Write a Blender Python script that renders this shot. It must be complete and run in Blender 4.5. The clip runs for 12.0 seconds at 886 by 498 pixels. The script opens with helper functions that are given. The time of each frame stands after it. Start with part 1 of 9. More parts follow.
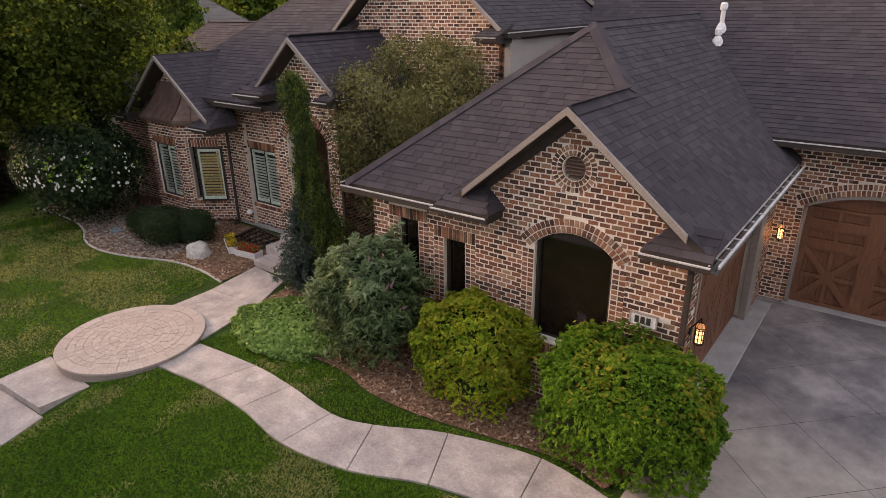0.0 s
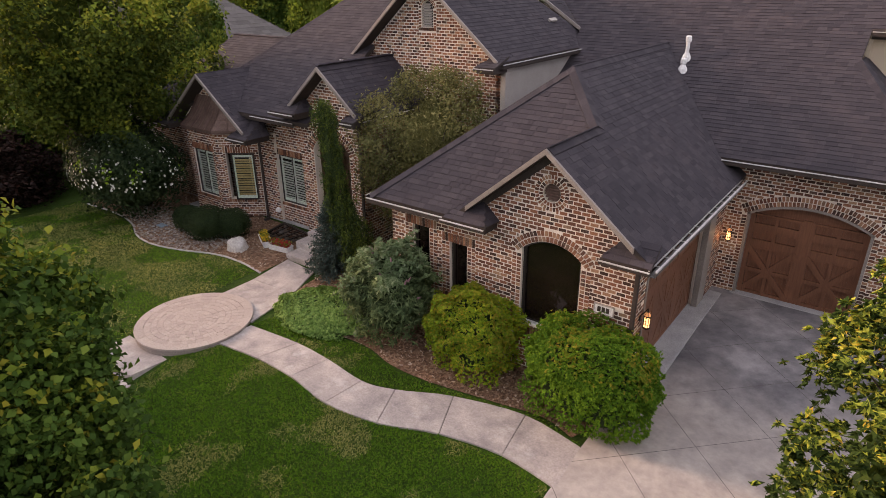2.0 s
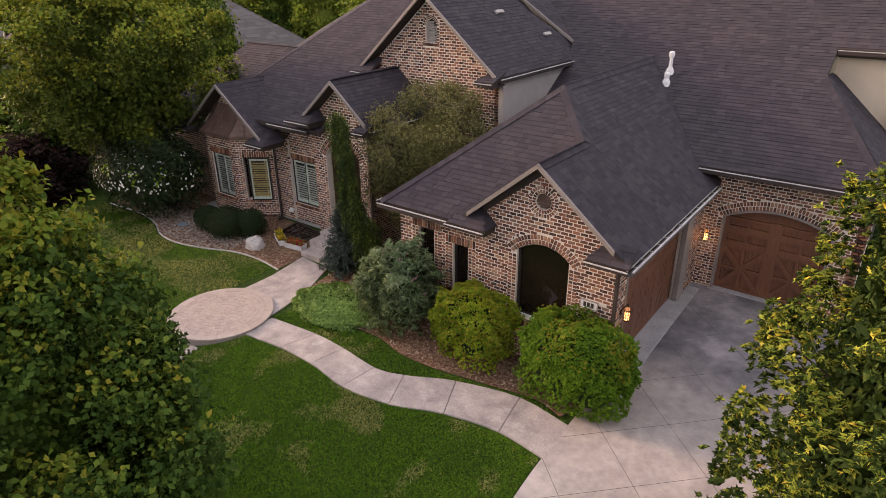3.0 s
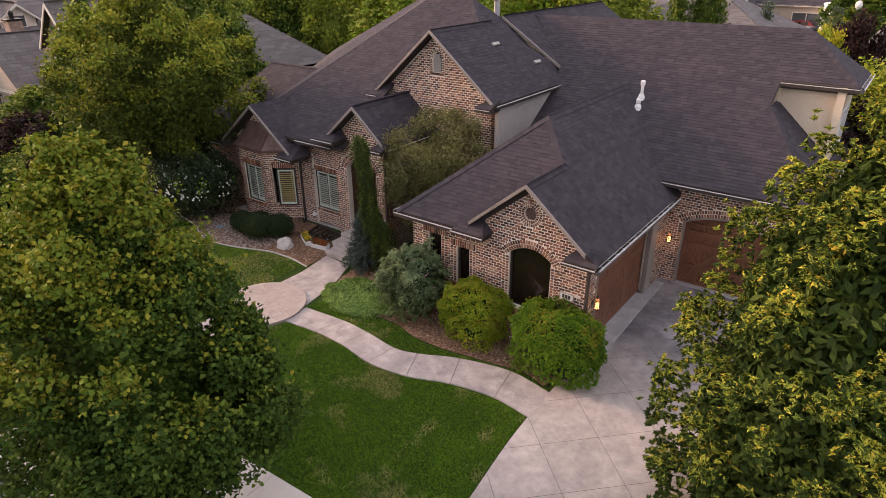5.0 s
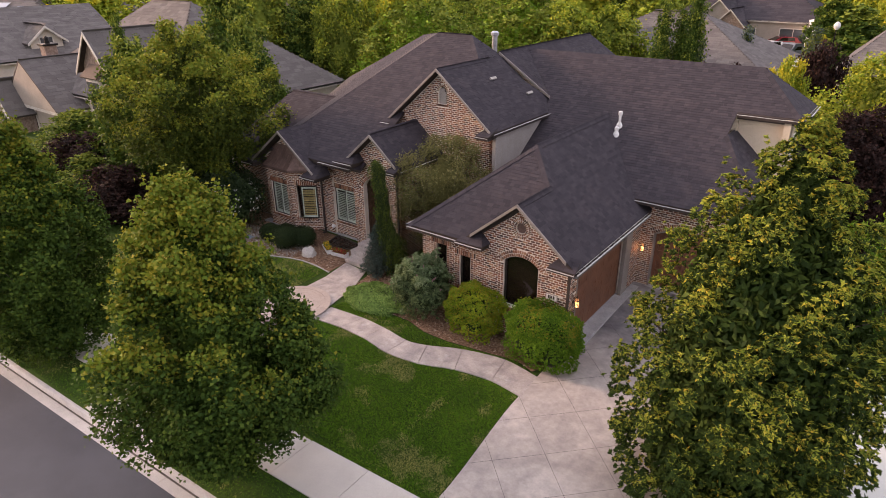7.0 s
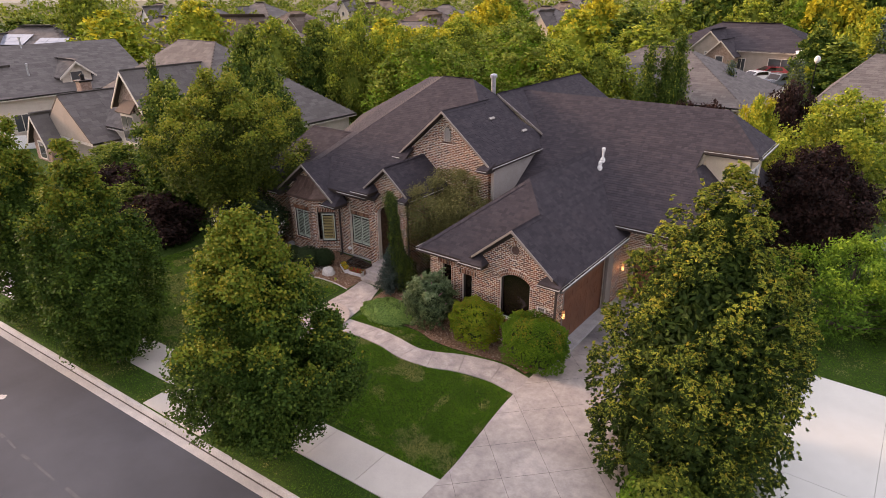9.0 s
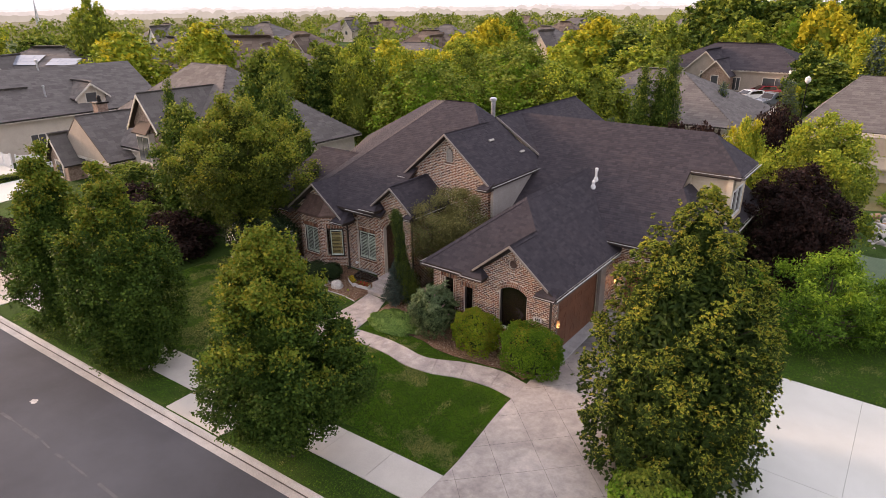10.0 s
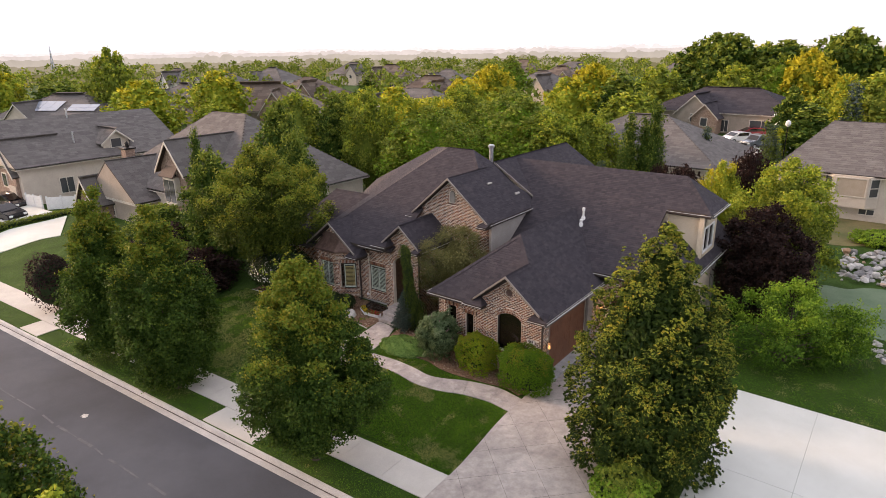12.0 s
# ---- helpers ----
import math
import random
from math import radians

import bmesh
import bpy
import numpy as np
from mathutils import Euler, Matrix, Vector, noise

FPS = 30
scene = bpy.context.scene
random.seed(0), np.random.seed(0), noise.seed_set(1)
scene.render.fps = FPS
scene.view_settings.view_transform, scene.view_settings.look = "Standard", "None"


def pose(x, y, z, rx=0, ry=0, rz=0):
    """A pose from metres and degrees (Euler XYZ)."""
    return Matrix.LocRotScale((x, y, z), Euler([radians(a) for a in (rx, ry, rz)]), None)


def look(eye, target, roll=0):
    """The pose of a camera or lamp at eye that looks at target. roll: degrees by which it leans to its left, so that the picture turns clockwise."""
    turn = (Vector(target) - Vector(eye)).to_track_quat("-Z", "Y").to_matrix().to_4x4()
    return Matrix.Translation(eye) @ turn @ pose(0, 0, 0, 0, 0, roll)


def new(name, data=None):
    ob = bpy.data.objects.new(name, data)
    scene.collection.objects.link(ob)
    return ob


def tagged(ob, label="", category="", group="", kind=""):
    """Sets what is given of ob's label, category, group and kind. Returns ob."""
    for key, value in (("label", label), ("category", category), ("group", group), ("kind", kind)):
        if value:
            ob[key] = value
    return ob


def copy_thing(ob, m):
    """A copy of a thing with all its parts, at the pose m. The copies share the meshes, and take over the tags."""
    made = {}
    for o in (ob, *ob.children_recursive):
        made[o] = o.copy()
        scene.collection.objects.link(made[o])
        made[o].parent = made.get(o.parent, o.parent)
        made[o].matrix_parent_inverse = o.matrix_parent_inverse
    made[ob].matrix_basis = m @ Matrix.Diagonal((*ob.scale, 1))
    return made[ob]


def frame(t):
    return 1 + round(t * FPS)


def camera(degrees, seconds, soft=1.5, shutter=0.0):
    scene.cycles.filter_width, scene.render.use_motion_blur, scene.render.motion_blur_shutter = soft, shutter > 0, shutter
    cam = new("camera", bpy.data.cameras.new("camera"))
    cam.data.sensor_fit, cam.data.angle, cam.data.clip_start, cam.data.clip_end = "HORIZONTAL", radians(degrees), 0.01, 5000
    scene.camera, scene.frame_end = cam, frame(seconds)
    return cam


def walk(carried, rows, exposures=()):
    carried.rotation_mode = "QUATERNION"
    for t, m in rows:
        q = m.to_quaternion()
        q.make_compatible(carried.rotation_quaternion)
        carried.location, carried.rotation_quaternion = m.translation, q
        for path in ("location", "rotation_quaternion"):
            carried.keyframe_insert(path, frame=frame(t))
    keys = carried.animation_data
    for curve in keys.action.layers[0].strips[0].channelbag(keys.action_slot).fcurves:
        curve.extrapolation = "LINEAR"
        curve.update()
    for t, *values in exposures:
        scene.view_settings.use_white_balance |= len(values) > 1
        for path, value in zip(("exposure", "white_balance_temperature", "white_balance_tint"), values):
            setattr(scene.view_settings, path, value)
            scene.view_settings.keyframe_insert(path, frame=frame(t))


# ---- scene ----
# the drone's way: seconds, x, y, z, pitch, lean, heading
cam = camera(71.2, 12.0, soft=0.8)
WAY = [
    (0, 0.168, -3.397, 6.268, -21.81, -0.84, 37.45),
    (0.5, 0.444, -3.795, 6.571, -22.34, -0.77, 37.46),
    (1, 0.732, -4.227, 6.910, -22.87, -0.70, 37.44),
    (1.5, 1.031, -4.691, 7.273, -23.39, -0.64, 37.39),
    (2, 1.342, -5.180, 7.652, -23.87, -0.59, 37.33),
    (2.5, 1.663, -5.691, 8.040, -24.31, -0.54, 37.26),
    (3, 1.994, -6.220, 8.431, -24.70, -0.49, 37.18),
    (4, 2.685, -7.320, 9.207, -25.26, -0.43, 37.04),
    (5, 3.409, -8.457, 9.959, -25.49, -0.38, 36.94),
    (5.5, 3.784, -9.035, 10.323, -25.48, -0.37, 36.92),
    (6, 4.166, -9.615, 10.678, -25.38, -0.36, 36.91),
    (6.5, 4.554, -10.199, 11.024, -25.19, -0.36, 36.91),
    (7, 4.950, -10.785, 11.362, -24.91, -0.37, 36.94),
    (8, 5.762, -11.962, 12.013, -24.10, -0.39, 37.03),
    (9, 6.598, -13.149, 12.630, -22.96, -0.44, 37.16),
    (9.5, 7.025, -13.748, 12.922, -22.28, -0.48, 37.24),
    (10, 7.458, -14.355, 13.202, -21.53, -0.52, 37.30),
    (10.5, 7.896, -14.969, 13.464, -20.73, -0.57, 37.36),
    (11, 8.341, -15.595, 13.705, -19.88, -0.62, 37.40),
    (11.5, 8.790, -16.234, 13.919, -18.98, -0.68, 37.42),
    (12, 9.246, -16.890, 14.099, -18.04, -0.74, 37.40),
]
GRADE = [(0, 0.42, 6950, 22), (6, 0.45, 6850, 26), (9, 0.44, 6850, 25), (12, 0.37, 6750, 19)]      # seconds, stops, kelvin, tint
walk(cam, [(t, pose(x, y, z, 90 + pitch, 0, yaw) @ pose(0, 0, 0, 0, 0, lean)) for t, x, y, z, pitch, lean, yaw in WAY], GRADE)
SUN_EL, SUN_AZ = radians(16), radians(-104)      # low warm sun behind haze, off to the left

world = bpy.data.worlds.new("dusk_sky")
scene.world = world
world.use_nodes = True
wn, wl = world.node_tree.nodes, world.node_tree.links
wn.clear()
sky = wn.new("ShaderNodeTexSky")
sky.sky_type = "NISHITA"
sky.sun_disc = False
sky.sun_elevation = SUN_EL
sky.sun_rotation = SUN_AZ
sky.air_density, sky.dust_density, sky.ozone_density = 1.0, 8.0, 0.4
pale = wn.new("ShaderNodeMix")                  # thin haze layer evens the sky out
pale.data_type = "RGBA"
pale.inputs[0].default_value = 0.56
pale.inputs[7].default_value = (8.6, 8.9, 9.7, 1)
bg = wn.new("ShaderNodeBackground")
bg.inputs["Strength"].default_value = 0.168
wout = wn.new("ShaderNodeOutputWorld")
wl.new(sky.outputs[0], pale.inputs[6])
wl.new(pale.outputs[2], bg.inputs["Color"])
wl.new(bg.outputs[0], wout.inputs["Surface"])

sun = new("sun", bpy.data.lights.new("sun", "SUN"))
sun.data.energy, sun.data.angle, sun.data.color = 2.9, radians(12), (1.0, 0.68, 0.47)
sun.matrix_world = look((math.sin(SUN_AZ) * 50, math.cos(SUN_AZ) * 50, 50 * math.tan(SUN_EL)), (0, 0, 0))


# ---- materials ----
def nodes_of(name, rough=0.8, metal=0.0, spec=0.35):
    m = bpy.data.materials.new(name)
    m.use_nodes = True
    nt = m.node_tree
    b = nt.nodes["Principled BSDF"]
    b.inputs["Roughness"].default_value = rough
    b.inputs["Metallic"].default_value = metal
    b.inputs["Specular IOR Level"].default_value = spec
    return m, nt, b


def coords(nt):
    return nt.nodes.new("ShaderNodeTexCoord").outputs["Object"]


def noise_of(nt, vec, scale, detail=4.0, rough=0.6):
    n = nt.nodes.new("ShaderNodeTexNoise")
    n.inputs["Scale"].default_value = scale
    n.inputs["Detail"].default_value = detail
    n.inputs["Roughness"].default_value = rough
    if vec is not None:
        nt.links.new(vec, n.inputs["Vector"])
    return n.outputs["Fac"]


def ramp_of(nt, fac, stops):
    r = nt.nodes.new("ShaderNodeValToRGB")
    el = r.color_ramp.elements
    while len(el) < len(stops):
        el.new(0.5)
    for e, (p, c) in zip(el, stops):
        e.position, e.color = p, (*c, 1)
    nt.links.new(fac, r.inputs[0])
    return r.outputs[0]


def mix_of(nt, a, b, fac, mode="MIX"):
    n = nt.nodes.new("ShaderNodeMix")
    n.data_type, n.blend_type = "RGBA", mode
    for sock, v in ((n.inputs[6], a), (n.inputs[7], b), (n.inputs[0], fac)):
        if isinstance(v, (int, float)):
            sock.default_value = v
        elif isinstance(v, tuple):
            sock.default_value = (*v, 1)
        else:
            nt.links.new(v, sock)
    return n.outputs[2]


def bump_of(nt, b, height, strength=0.3, dist=0.02):
    n = nt.nodes.new("ShaderNodeBump")
    n.inputs["Strength"].default_value = strength
    n.inputs["Distance"].default_value = dist
    nt.links.new(height, n.inputs["Height"])
    nt.links.new(n.outputs[0], b.inputs["Normal"])


def two_scale(name, lo, hi, fine=30.0, coarse=1.2, rough=0.85, bump=0.25, metal=0.0, dist=0.01, spec=0.3, grain=0.35):
    """Colour between lo and hi in coarse stains, with fine grain over it."""
    m, nt, b = nodes_of(name, rough, metal, spec)
    v = coords(nt)
    c = ramp_of(nt, noise_of(nt, v, coarse, 5, 0.62), [(0.32, lo), (0.68, hi)])
    f = noise_of(nt, v, fine, 3, 0.7)
    g = ramp_of(nt, f, [(0.25, (1 - grain,) * 3), (0.75, (1 + grain * 0.4,) * 3)])
    nt.links.new(mix_of(nt, c, g, 1.0, "MULTIPLY"), b.inputs["Base Color"])
    bump_of(nt, b, f, bump, dist)
    return m


def varied(name, stops, source="island", fine=40.0, rough=0.9, bump=0.3, dist=0.004, blotch=0.0, blotch_col=(0.5, 0.5, 0.5), spec=0.25, cover=(0.55, 0.7), patch=1.3):
    """Colour picked piece by piece, with grain."""
    m, nt, b = nodes_of(name, rough, 0, spec)
    v = coords(nt)
    if source == "island":
        r = nt.nodes.new("ShaderNodeNewGeometry").outputs["Random Per Island"]
    else:
        r = nt.nodes.new("ShaderNodeObjectInfo").outputs["Random"]
        geo = nt.nodes.new("ShaderNodeNewGeometry")
        v = geo.outputs["Position"]
    c = ramp_of(nt, r, stops)
    f = noise_of(nt, v, fine, 3, 0.7)
    c = mix_of(nt, c, ramp_of(nt, f, [(0.2, (0.6, 0.6, 0.6)), (0.8, (1.2, 1.2, 1.2))]), 1.0, "MULTIPLY")
    if blotch:
        bl = ramp_of(nt, noise_of(nt, v, patch, 5, 0.65), [(cover[0], (0, 0, 0)), (cover[1], (blotch,) * 3)])
        c = mix_of(nt, c, blotch_col, bl)
    nt.links.new(c, b.inputs["Base Color"])
    bump_of(nt, b, f, bump, dist)
    return m


BRICKS = [(0.0, (0.046, 0.027, 0.021)), (0.2, (0.100, 0.049, 0.034)), (0.46, (0.205, 0.086, 0.049)), (0.72, (0.298, 0.134, 0.074)), (0.9, (0.40, 0.245, 0.150)), (1.0, (0.085, 0.055, 0.043))]
M_BRICK = varied("brick_joined", BRICKS, "island", 55, 0.92, 0.6, 0.006, 0.32, (0.50, 0.38, 0.29), cover=(0.54, 0.74), patch=13)
M_BRICK_ONE = varied("brick_single", BRICKS, "object", 55, 0.92, 0.6, 0.006, 0.32, (0.50, 0.38, 0.29), cover=(0.54, 0.74), patch=13)
M_MORTAR = two_scale("mortar", (0.66, 0.59, 0.50), (0.78, 0.71, 0.61), 60, 2, 0.95, 0.3, grain=0.15)
SHINGLES = [(0.0, (0.037, 0.033, 0.039)), (0.35, (0.044, 0.039, 0.046)), (0.75, (0.051, 0.045, 0.052)), (1.0, (0.061, 0.053, 0.060))]
M_SHINGLE = varied("shingle_joined", SHINGLES, "island", 70, 0.9, 0.6, 0.004, 0.35, (0.080, 0.063, 0.066), 0.25)
M_SHINGLE_ONE = varied("shingle_single", SHINGLES, "object", 70, 0.9, 0.6, 0.004, 0.35, (0.080, 0.063, 0.066), 0.25)
GREYSH = [(0.0, (0.118, 0.107, 0.100)), (0.5, (0.140, 0.128, 0.120)), (1.0, (0.168, 0.154, 0.145))]
M_SHINGLE_GREY = varied("shingle_grey", GREYSH, "island", 50, 0.9, 0.5, 0.004, 0.3, (0.22, 0.205, 0.19))
BROWNSH = [(0.0, (0.10, 0.075, 0.06)), (0.5, (0.15, 0.115, 0.09)), (1.0, (0.19, 0.15, 0.12))]
M_SHINGLE_BROWN = varied("shingle_brown", BROWNSH, "island", 50, 0.9, 0.5, 0.004, 0.3, (0.21, 0.17, 0.14))
M_TRIM = two_scale("taupe_trim_paint", (0.235, 0.205, 0.180), (0.29, 0.258, 0.228), 40, 2, 0.6, 0.1)
M_SOFFIT = two_scale("dark_soffit", (0.045, 0.035, 0.03), (0.06, 0.047, 0.04), 30, 2, 0.7, 0.1)
M_GUTTER = two_scale("pale_gutter_metal", (0.42, 0.41, 0.40), (0.60, 0.58, 0.56), 40, 4, 0.4, 0.05)
M_GUTTER_IN = two_scale("gutter_inside", (0.10, 0.10, 0.10), (0.2, 0.19, 0.18), 40, 6, 0.7, 0.2)
M_STUCCO = two_scale("cream_stucco", (0.60, 0.50, 0.37), (0.68, 0.58, 0.44), 90, 1.5, 0.95, 0.4)
M_STUCCO_GREY = two_scale("grey_stucco", (0.40, 0.37, 0.33), (0.47, 0.44, 0.40), 90, 1.5, 0.95, 0.4)
M_FOUND = two_scale("foundation_concrete", (0.30, 0.30, 0.30), (0.42, 0.42, 0.41), 50, 2.5, 0.9, 0.3)
M_FRAME = two_scale("bronze_frame", (0.03, 0.025, 0.02), (0.05, 0.042, 0.035), 30, 4, 0.45, 0.05)
M_SHUTTER = two_scale("white_shutter_paint", (0.78, 0.80, 0.74), (0.84, 0.86, 0.80), 20, 3, 0.5, 0.05)
M_WOOD = None


# ---- building blocks ----
def mesh_of(name, verts, faces, mat, smooth=False):
    me = bpy.data.meshes.new(name)
    me.from_pydata([tuple(v) for v in verts], [], faces)
    me.materials.append(mat)
    if smooth:
        me.polygons.foreach_set("use_smooth", [True] * len(me.polygons))
    me.update()
    return me


def part(name, bm, mat, parent=None, label="", smooth=False):
    """Links a bmesh (or a ready mesh) as one mesh object under its thing."""
    if isinstance(bm, bpy.types.Mesh):
        me = bm
    else:
        me = bpy.data.meshes.new(name)
        bmesh.ops.recalc_face_normals(bm, faces=bm.faces)
        bm.to_mesh(me)
        bm.free()
        me.materials.append(mat)
        if smooth:
            me.polygons.foreach_set("use_smooth", [True] * len(me.polygons))
    ob = new(name, me)
    if parent is not None:
        ob.parent = parent
        ob.matrix_parent_inverse = parent.matrix_basis.inverted()
    if label:
        ob["label"] = label
    return ob


def thing(name, at, label, category, group="", kind=""):
    e = new(name)
    e.empty_display_size = 0.3
    e.location = at
    return tagged(e, label, category, group, kind)


def box(bm, x0, y0, z0, x1, y1, z1, bevel=0.0, m=None):
    r = bmesh.ops.create_cube(bm, size=1.0)
    mat = Matrix.Translation(((x0 + x1) / 2, (y0 + y1) / 2, (z0 + z1) / 2)) @ Matrix.Diagonal((abs(x1 - x0), abs(y1 - y0), abs(z1 - z0), 1))
    bmesh.ops.transform(bm, matrix=(m @ mat if m else mat), verts=r["verts"])
    if bevel:
        edges = list({e for v in r["verts"] for e in v.link_edges})
        bmesh.ops.bevel(bm, geom=edges, offset=bevel, segments=1, affect="EDGES")
    return bm


def boxes(*specs, bevel=0.0):
    bm = bmesh.new()
    for s in specs:
        box(bm, *s, bevel=bevel)
    return bm


def prism(bm, pts, vec):
    """Polygon pts pushed along vec into a closed solid."""
    a = [bm.verts.new(p) for p in pts]
    b = [bm.verts.new(Vector(p) + Vector(vec)) for p in pts]
    n = len(a)
    bm.faces.new(a)
    bm.faces.new(b[::-1])
    for i in range(n):
        bm.faces.new((a[i], b[i], b[(i + 1) % n], a[(i + 1) % n]))
    return bm


def tube(bm, p, q, r0, r1=None, seg=8, caps=True):
    p, q = Vector(p), Vector(q)
    r1 = r0 if r1 is None else r1
    t = (q - p).normalized()
    a = t.orthogonal().normalized()
    b = t.cross(a)
    rings = []
    for c, r in ((p, r0), (q, r1)):
        rings.append([bm.verts.new(c + (a * math.cos(k * math.tau / seg) + b * math.sin(k * math.tau / seg)) * r) for k in range(seg)])
    for k in range(seg):
        bm.faces.new((rings[0][k], rings[0][(k + 1) % seg], rings[1][(k + 1) % seg], rings[1][k]))
    if caps:
        bm.faces.new(rings[0][::-1])
        bm.faces.new(rings[1])
    return bm


def lathe(bm, at, profile, seg=16):
    """Turned solid: profile rows of (radius, z)."""
    rings = []
    for r, z in profile:
        rings.append([bm.verts.new((at[0] + r * math.cos(k * math.tau / seg), at[1] + r * math.sin(k * math.tau / seg), at[2] + z)) for k in range(seg)])
    for a, b in zip(rings, rings[1:]):
        for k in range(seg):
            bm.faces.new((a[k], a[(k + 1) % seg], b[(k + 1) % seg], b[k]))
    bm.faces.new(rings[0][::-1])
    bm.faces.new(rings[-1])
    return bm


CUBE_F = [(0, 3, 2, 1), (4, 5, 6, 7), (0, 1, 5, 4), (1, 2, 6, 5), (2, 3, 7, 6), (3, 0, 4, 7)]


class Pieces:
    """Many small boxes; past a limit they are joined into one mesh."""

    def __init__(self):
        self.v, self.f, self.c = [], [], []

    def add(self, o, a, b, c):
        """A box from corner o along the edges a, b and c."""
        o, a, b, c = (Vector(k) for k in (o, a, b, c))
        n = len(self.v)
        self.v += [o, o + a, o + a + b, o + b, o + c, o + a + c, o + a + b + c, o + b + c]
        self.f += [tuple(n + i for i in q) for q in CUBE_F]
        self.c.append(o + (a + b + c) / 2)

    def split(self, keep):
        """Numbers of the pieces whose middle passes keep()."""
        return [i for i, c in enumerate(self.c) if keep(c)]

    def joined(self, name, mat, parent, skip=(), label=""):
        skip = set(skip)
        v, f = [], []
        for i in range(len(self.c)):
            if i in skip:
                continue
            n = len(v)
            v += self.v[8 * i : 8 * i + 8]
            f += [tuple(n + k for k in q) for q in CUBE_F]
        if not v:
            return None
        ob = part(name, mesh_of(name, v, f, mat), None, parent, label)
        ob["kind"] = "stuff"
        return ob

    def single(self, name, mat, parent, which):
        for i in which:
            c = self.c[i]
            me = mesh_of(name, [p - c for p in self.v[8 * i : 8 * i + 8]], CUBE_F, mat)
            ob = part(name, me, None, parent)
            ob.location = c


def spans(ok, u0, u1, step=0.012):
    """Stretches of u in which ok(u) holds."""
    out, start, u = [], None, u0
    while u <= u1 + 1e-6:
        if ok(u):
            if start is None:
                start = u
            last = u
        elif start is not None:
            out.append((start, last))
            start = None
        u += step
    if start is not None:
        out.append((start, last))
    return [s for s in out if s[1] - s[0] > 0.03]


BL, BH, BG = 0.168, 0.0765, 0.0185     # brick length with joint, course, joint


def lay_bricks(pc, origin, u, out, z0, z1, width, inside, depth=0.05, proud=0.004, seed=1):
    """Running bond on a wall: origin at its foot, u along it, out away from it; inside(u, z) says where brick is."""
    rng = random.Random(seed)
    o, u, out = Vector(origin), Vector(u).normalized(), Vector(out).normalized()
    row = 0
    z = z0
    while z < z1 - 0.02:
        h = BH - BG
        zm = z + h / 2
        off = (row % 2) * BL / 2
        for a, b in spans(lambda q: inside(q, zm - 0.014) and inside(q, zm + 0.014), 0.0, width):
            k = math.floor((a - off) / BL)
            while off + k * BL < b - 0.02:
                s, e = max(a, off + k * BL), min(b, off + (k + 1) * BL - BG)
                k += 1
                if e - s < 0.025:
                    continue
                j = proud + rng.uniform(-0.0035, 0.004)
                pc.add(o + u * (s + rng.uniform(-0.002, 0.002)) + Vector((0, 0, z + rng.uniform(-0.003, 0.003) - o.z)) - out * depth, u * (e - s - rng.uniform(0, 0.008)) + Vector((0, 0, rng.uniform(-0.004, 0.004))), Vector((0, 0, h + rng.uniform(-0.006, 0.003))), out * (depth + j))
        z += BH
        row += 1


def lay_soldiers(pc, origin, u, out, z, length, height=0.19, pitch=0.0765, proud=0.014, depth=0.05):
    """A row of bricks set on end."""
    o, u, out = Vector(origin), Vector(u).normalized(), Vector(out).normalized()
    n = max(1, round(length / pitch))
    p = length / n
    for k in range(n):
        pc.add(o + u * (k * p + BG / 2) + Vector((0, 0, z - o.z)) - out * depth, u * (p - BG), (0, 0, height), out * (depth + proud))


def lay_jamb(pc, origin, u, out, z0, z1, width, proud=0.008, depth=0.05):
    """Stacked headers beside an opening."""
    o, u, out = Vector(origin), Vector(u).normalized(), Vector(out).normalized()
    n = max(1, round((z1 - z0) / BH))
    p = (z1 - z0) / n
    m = 2 if width > 0.15 else 1
    w = (width + BG) / m
    for k in range(n):
        for i in range(m):
            pc.add(o + u * (i * w) + Vector((0, 0, z0 + k * p - o.z)) - out * depth, u * (w - BG), (0, 0, p - BG * 1.15), out * (depth + proud))


def lay_arch(pc, centre, u, out, radius, a0, a1, rows=(0.10, 0.10), pitch=0.078, proud=0.014, depth=0.05):
    """Rings of bricks round a centre in the plane of u and up."""
    c, u, out = Vector(centre), Vector(u).normalized(), Vector(out).normalized()
    up = Vector((0, 0, 1))
    r = radius
    for h in rows:
        n = max(3, round((a1 - a0) * (r + h / 2) / pitch))
        da = (a1 - a0) / n
        for k in range(n):
            t = a0 + (k + 0.5) * da
            rad = u * math.cos(t) + up * math.sin(t)
            tan = up * math.cos(t) - u * math.sin(t)
            w = da * (r + h / 2) - BG * 1.15
            pc.add(c + rad * (r + BG / 2) - tan * w / 2 - out * depth, rad * (h - BG), tan * w, out * (depth + proud))
        r += h


def plane_axes(pts):
    """Along the eave, up the slope and outward for a roof polygon."""
    p = [Vector(q) for q in pts]
    n = Vector((0, 0, 0))
    for a, b in zip(p, p[1:] + p[:1]):
        n += Vector(((a.y - b.y) * (a.z + b.z), (a.z - b.z) * (a.x + b.x), (a.x - b.x) * (a.y + b.y)))
    n.normalize()
    if n.z < 0:
        n = -n
    u = Vector((0, 0, 1)).cross(n).normalized()
    v = n.cross(u).normalized()
    return u, v, n


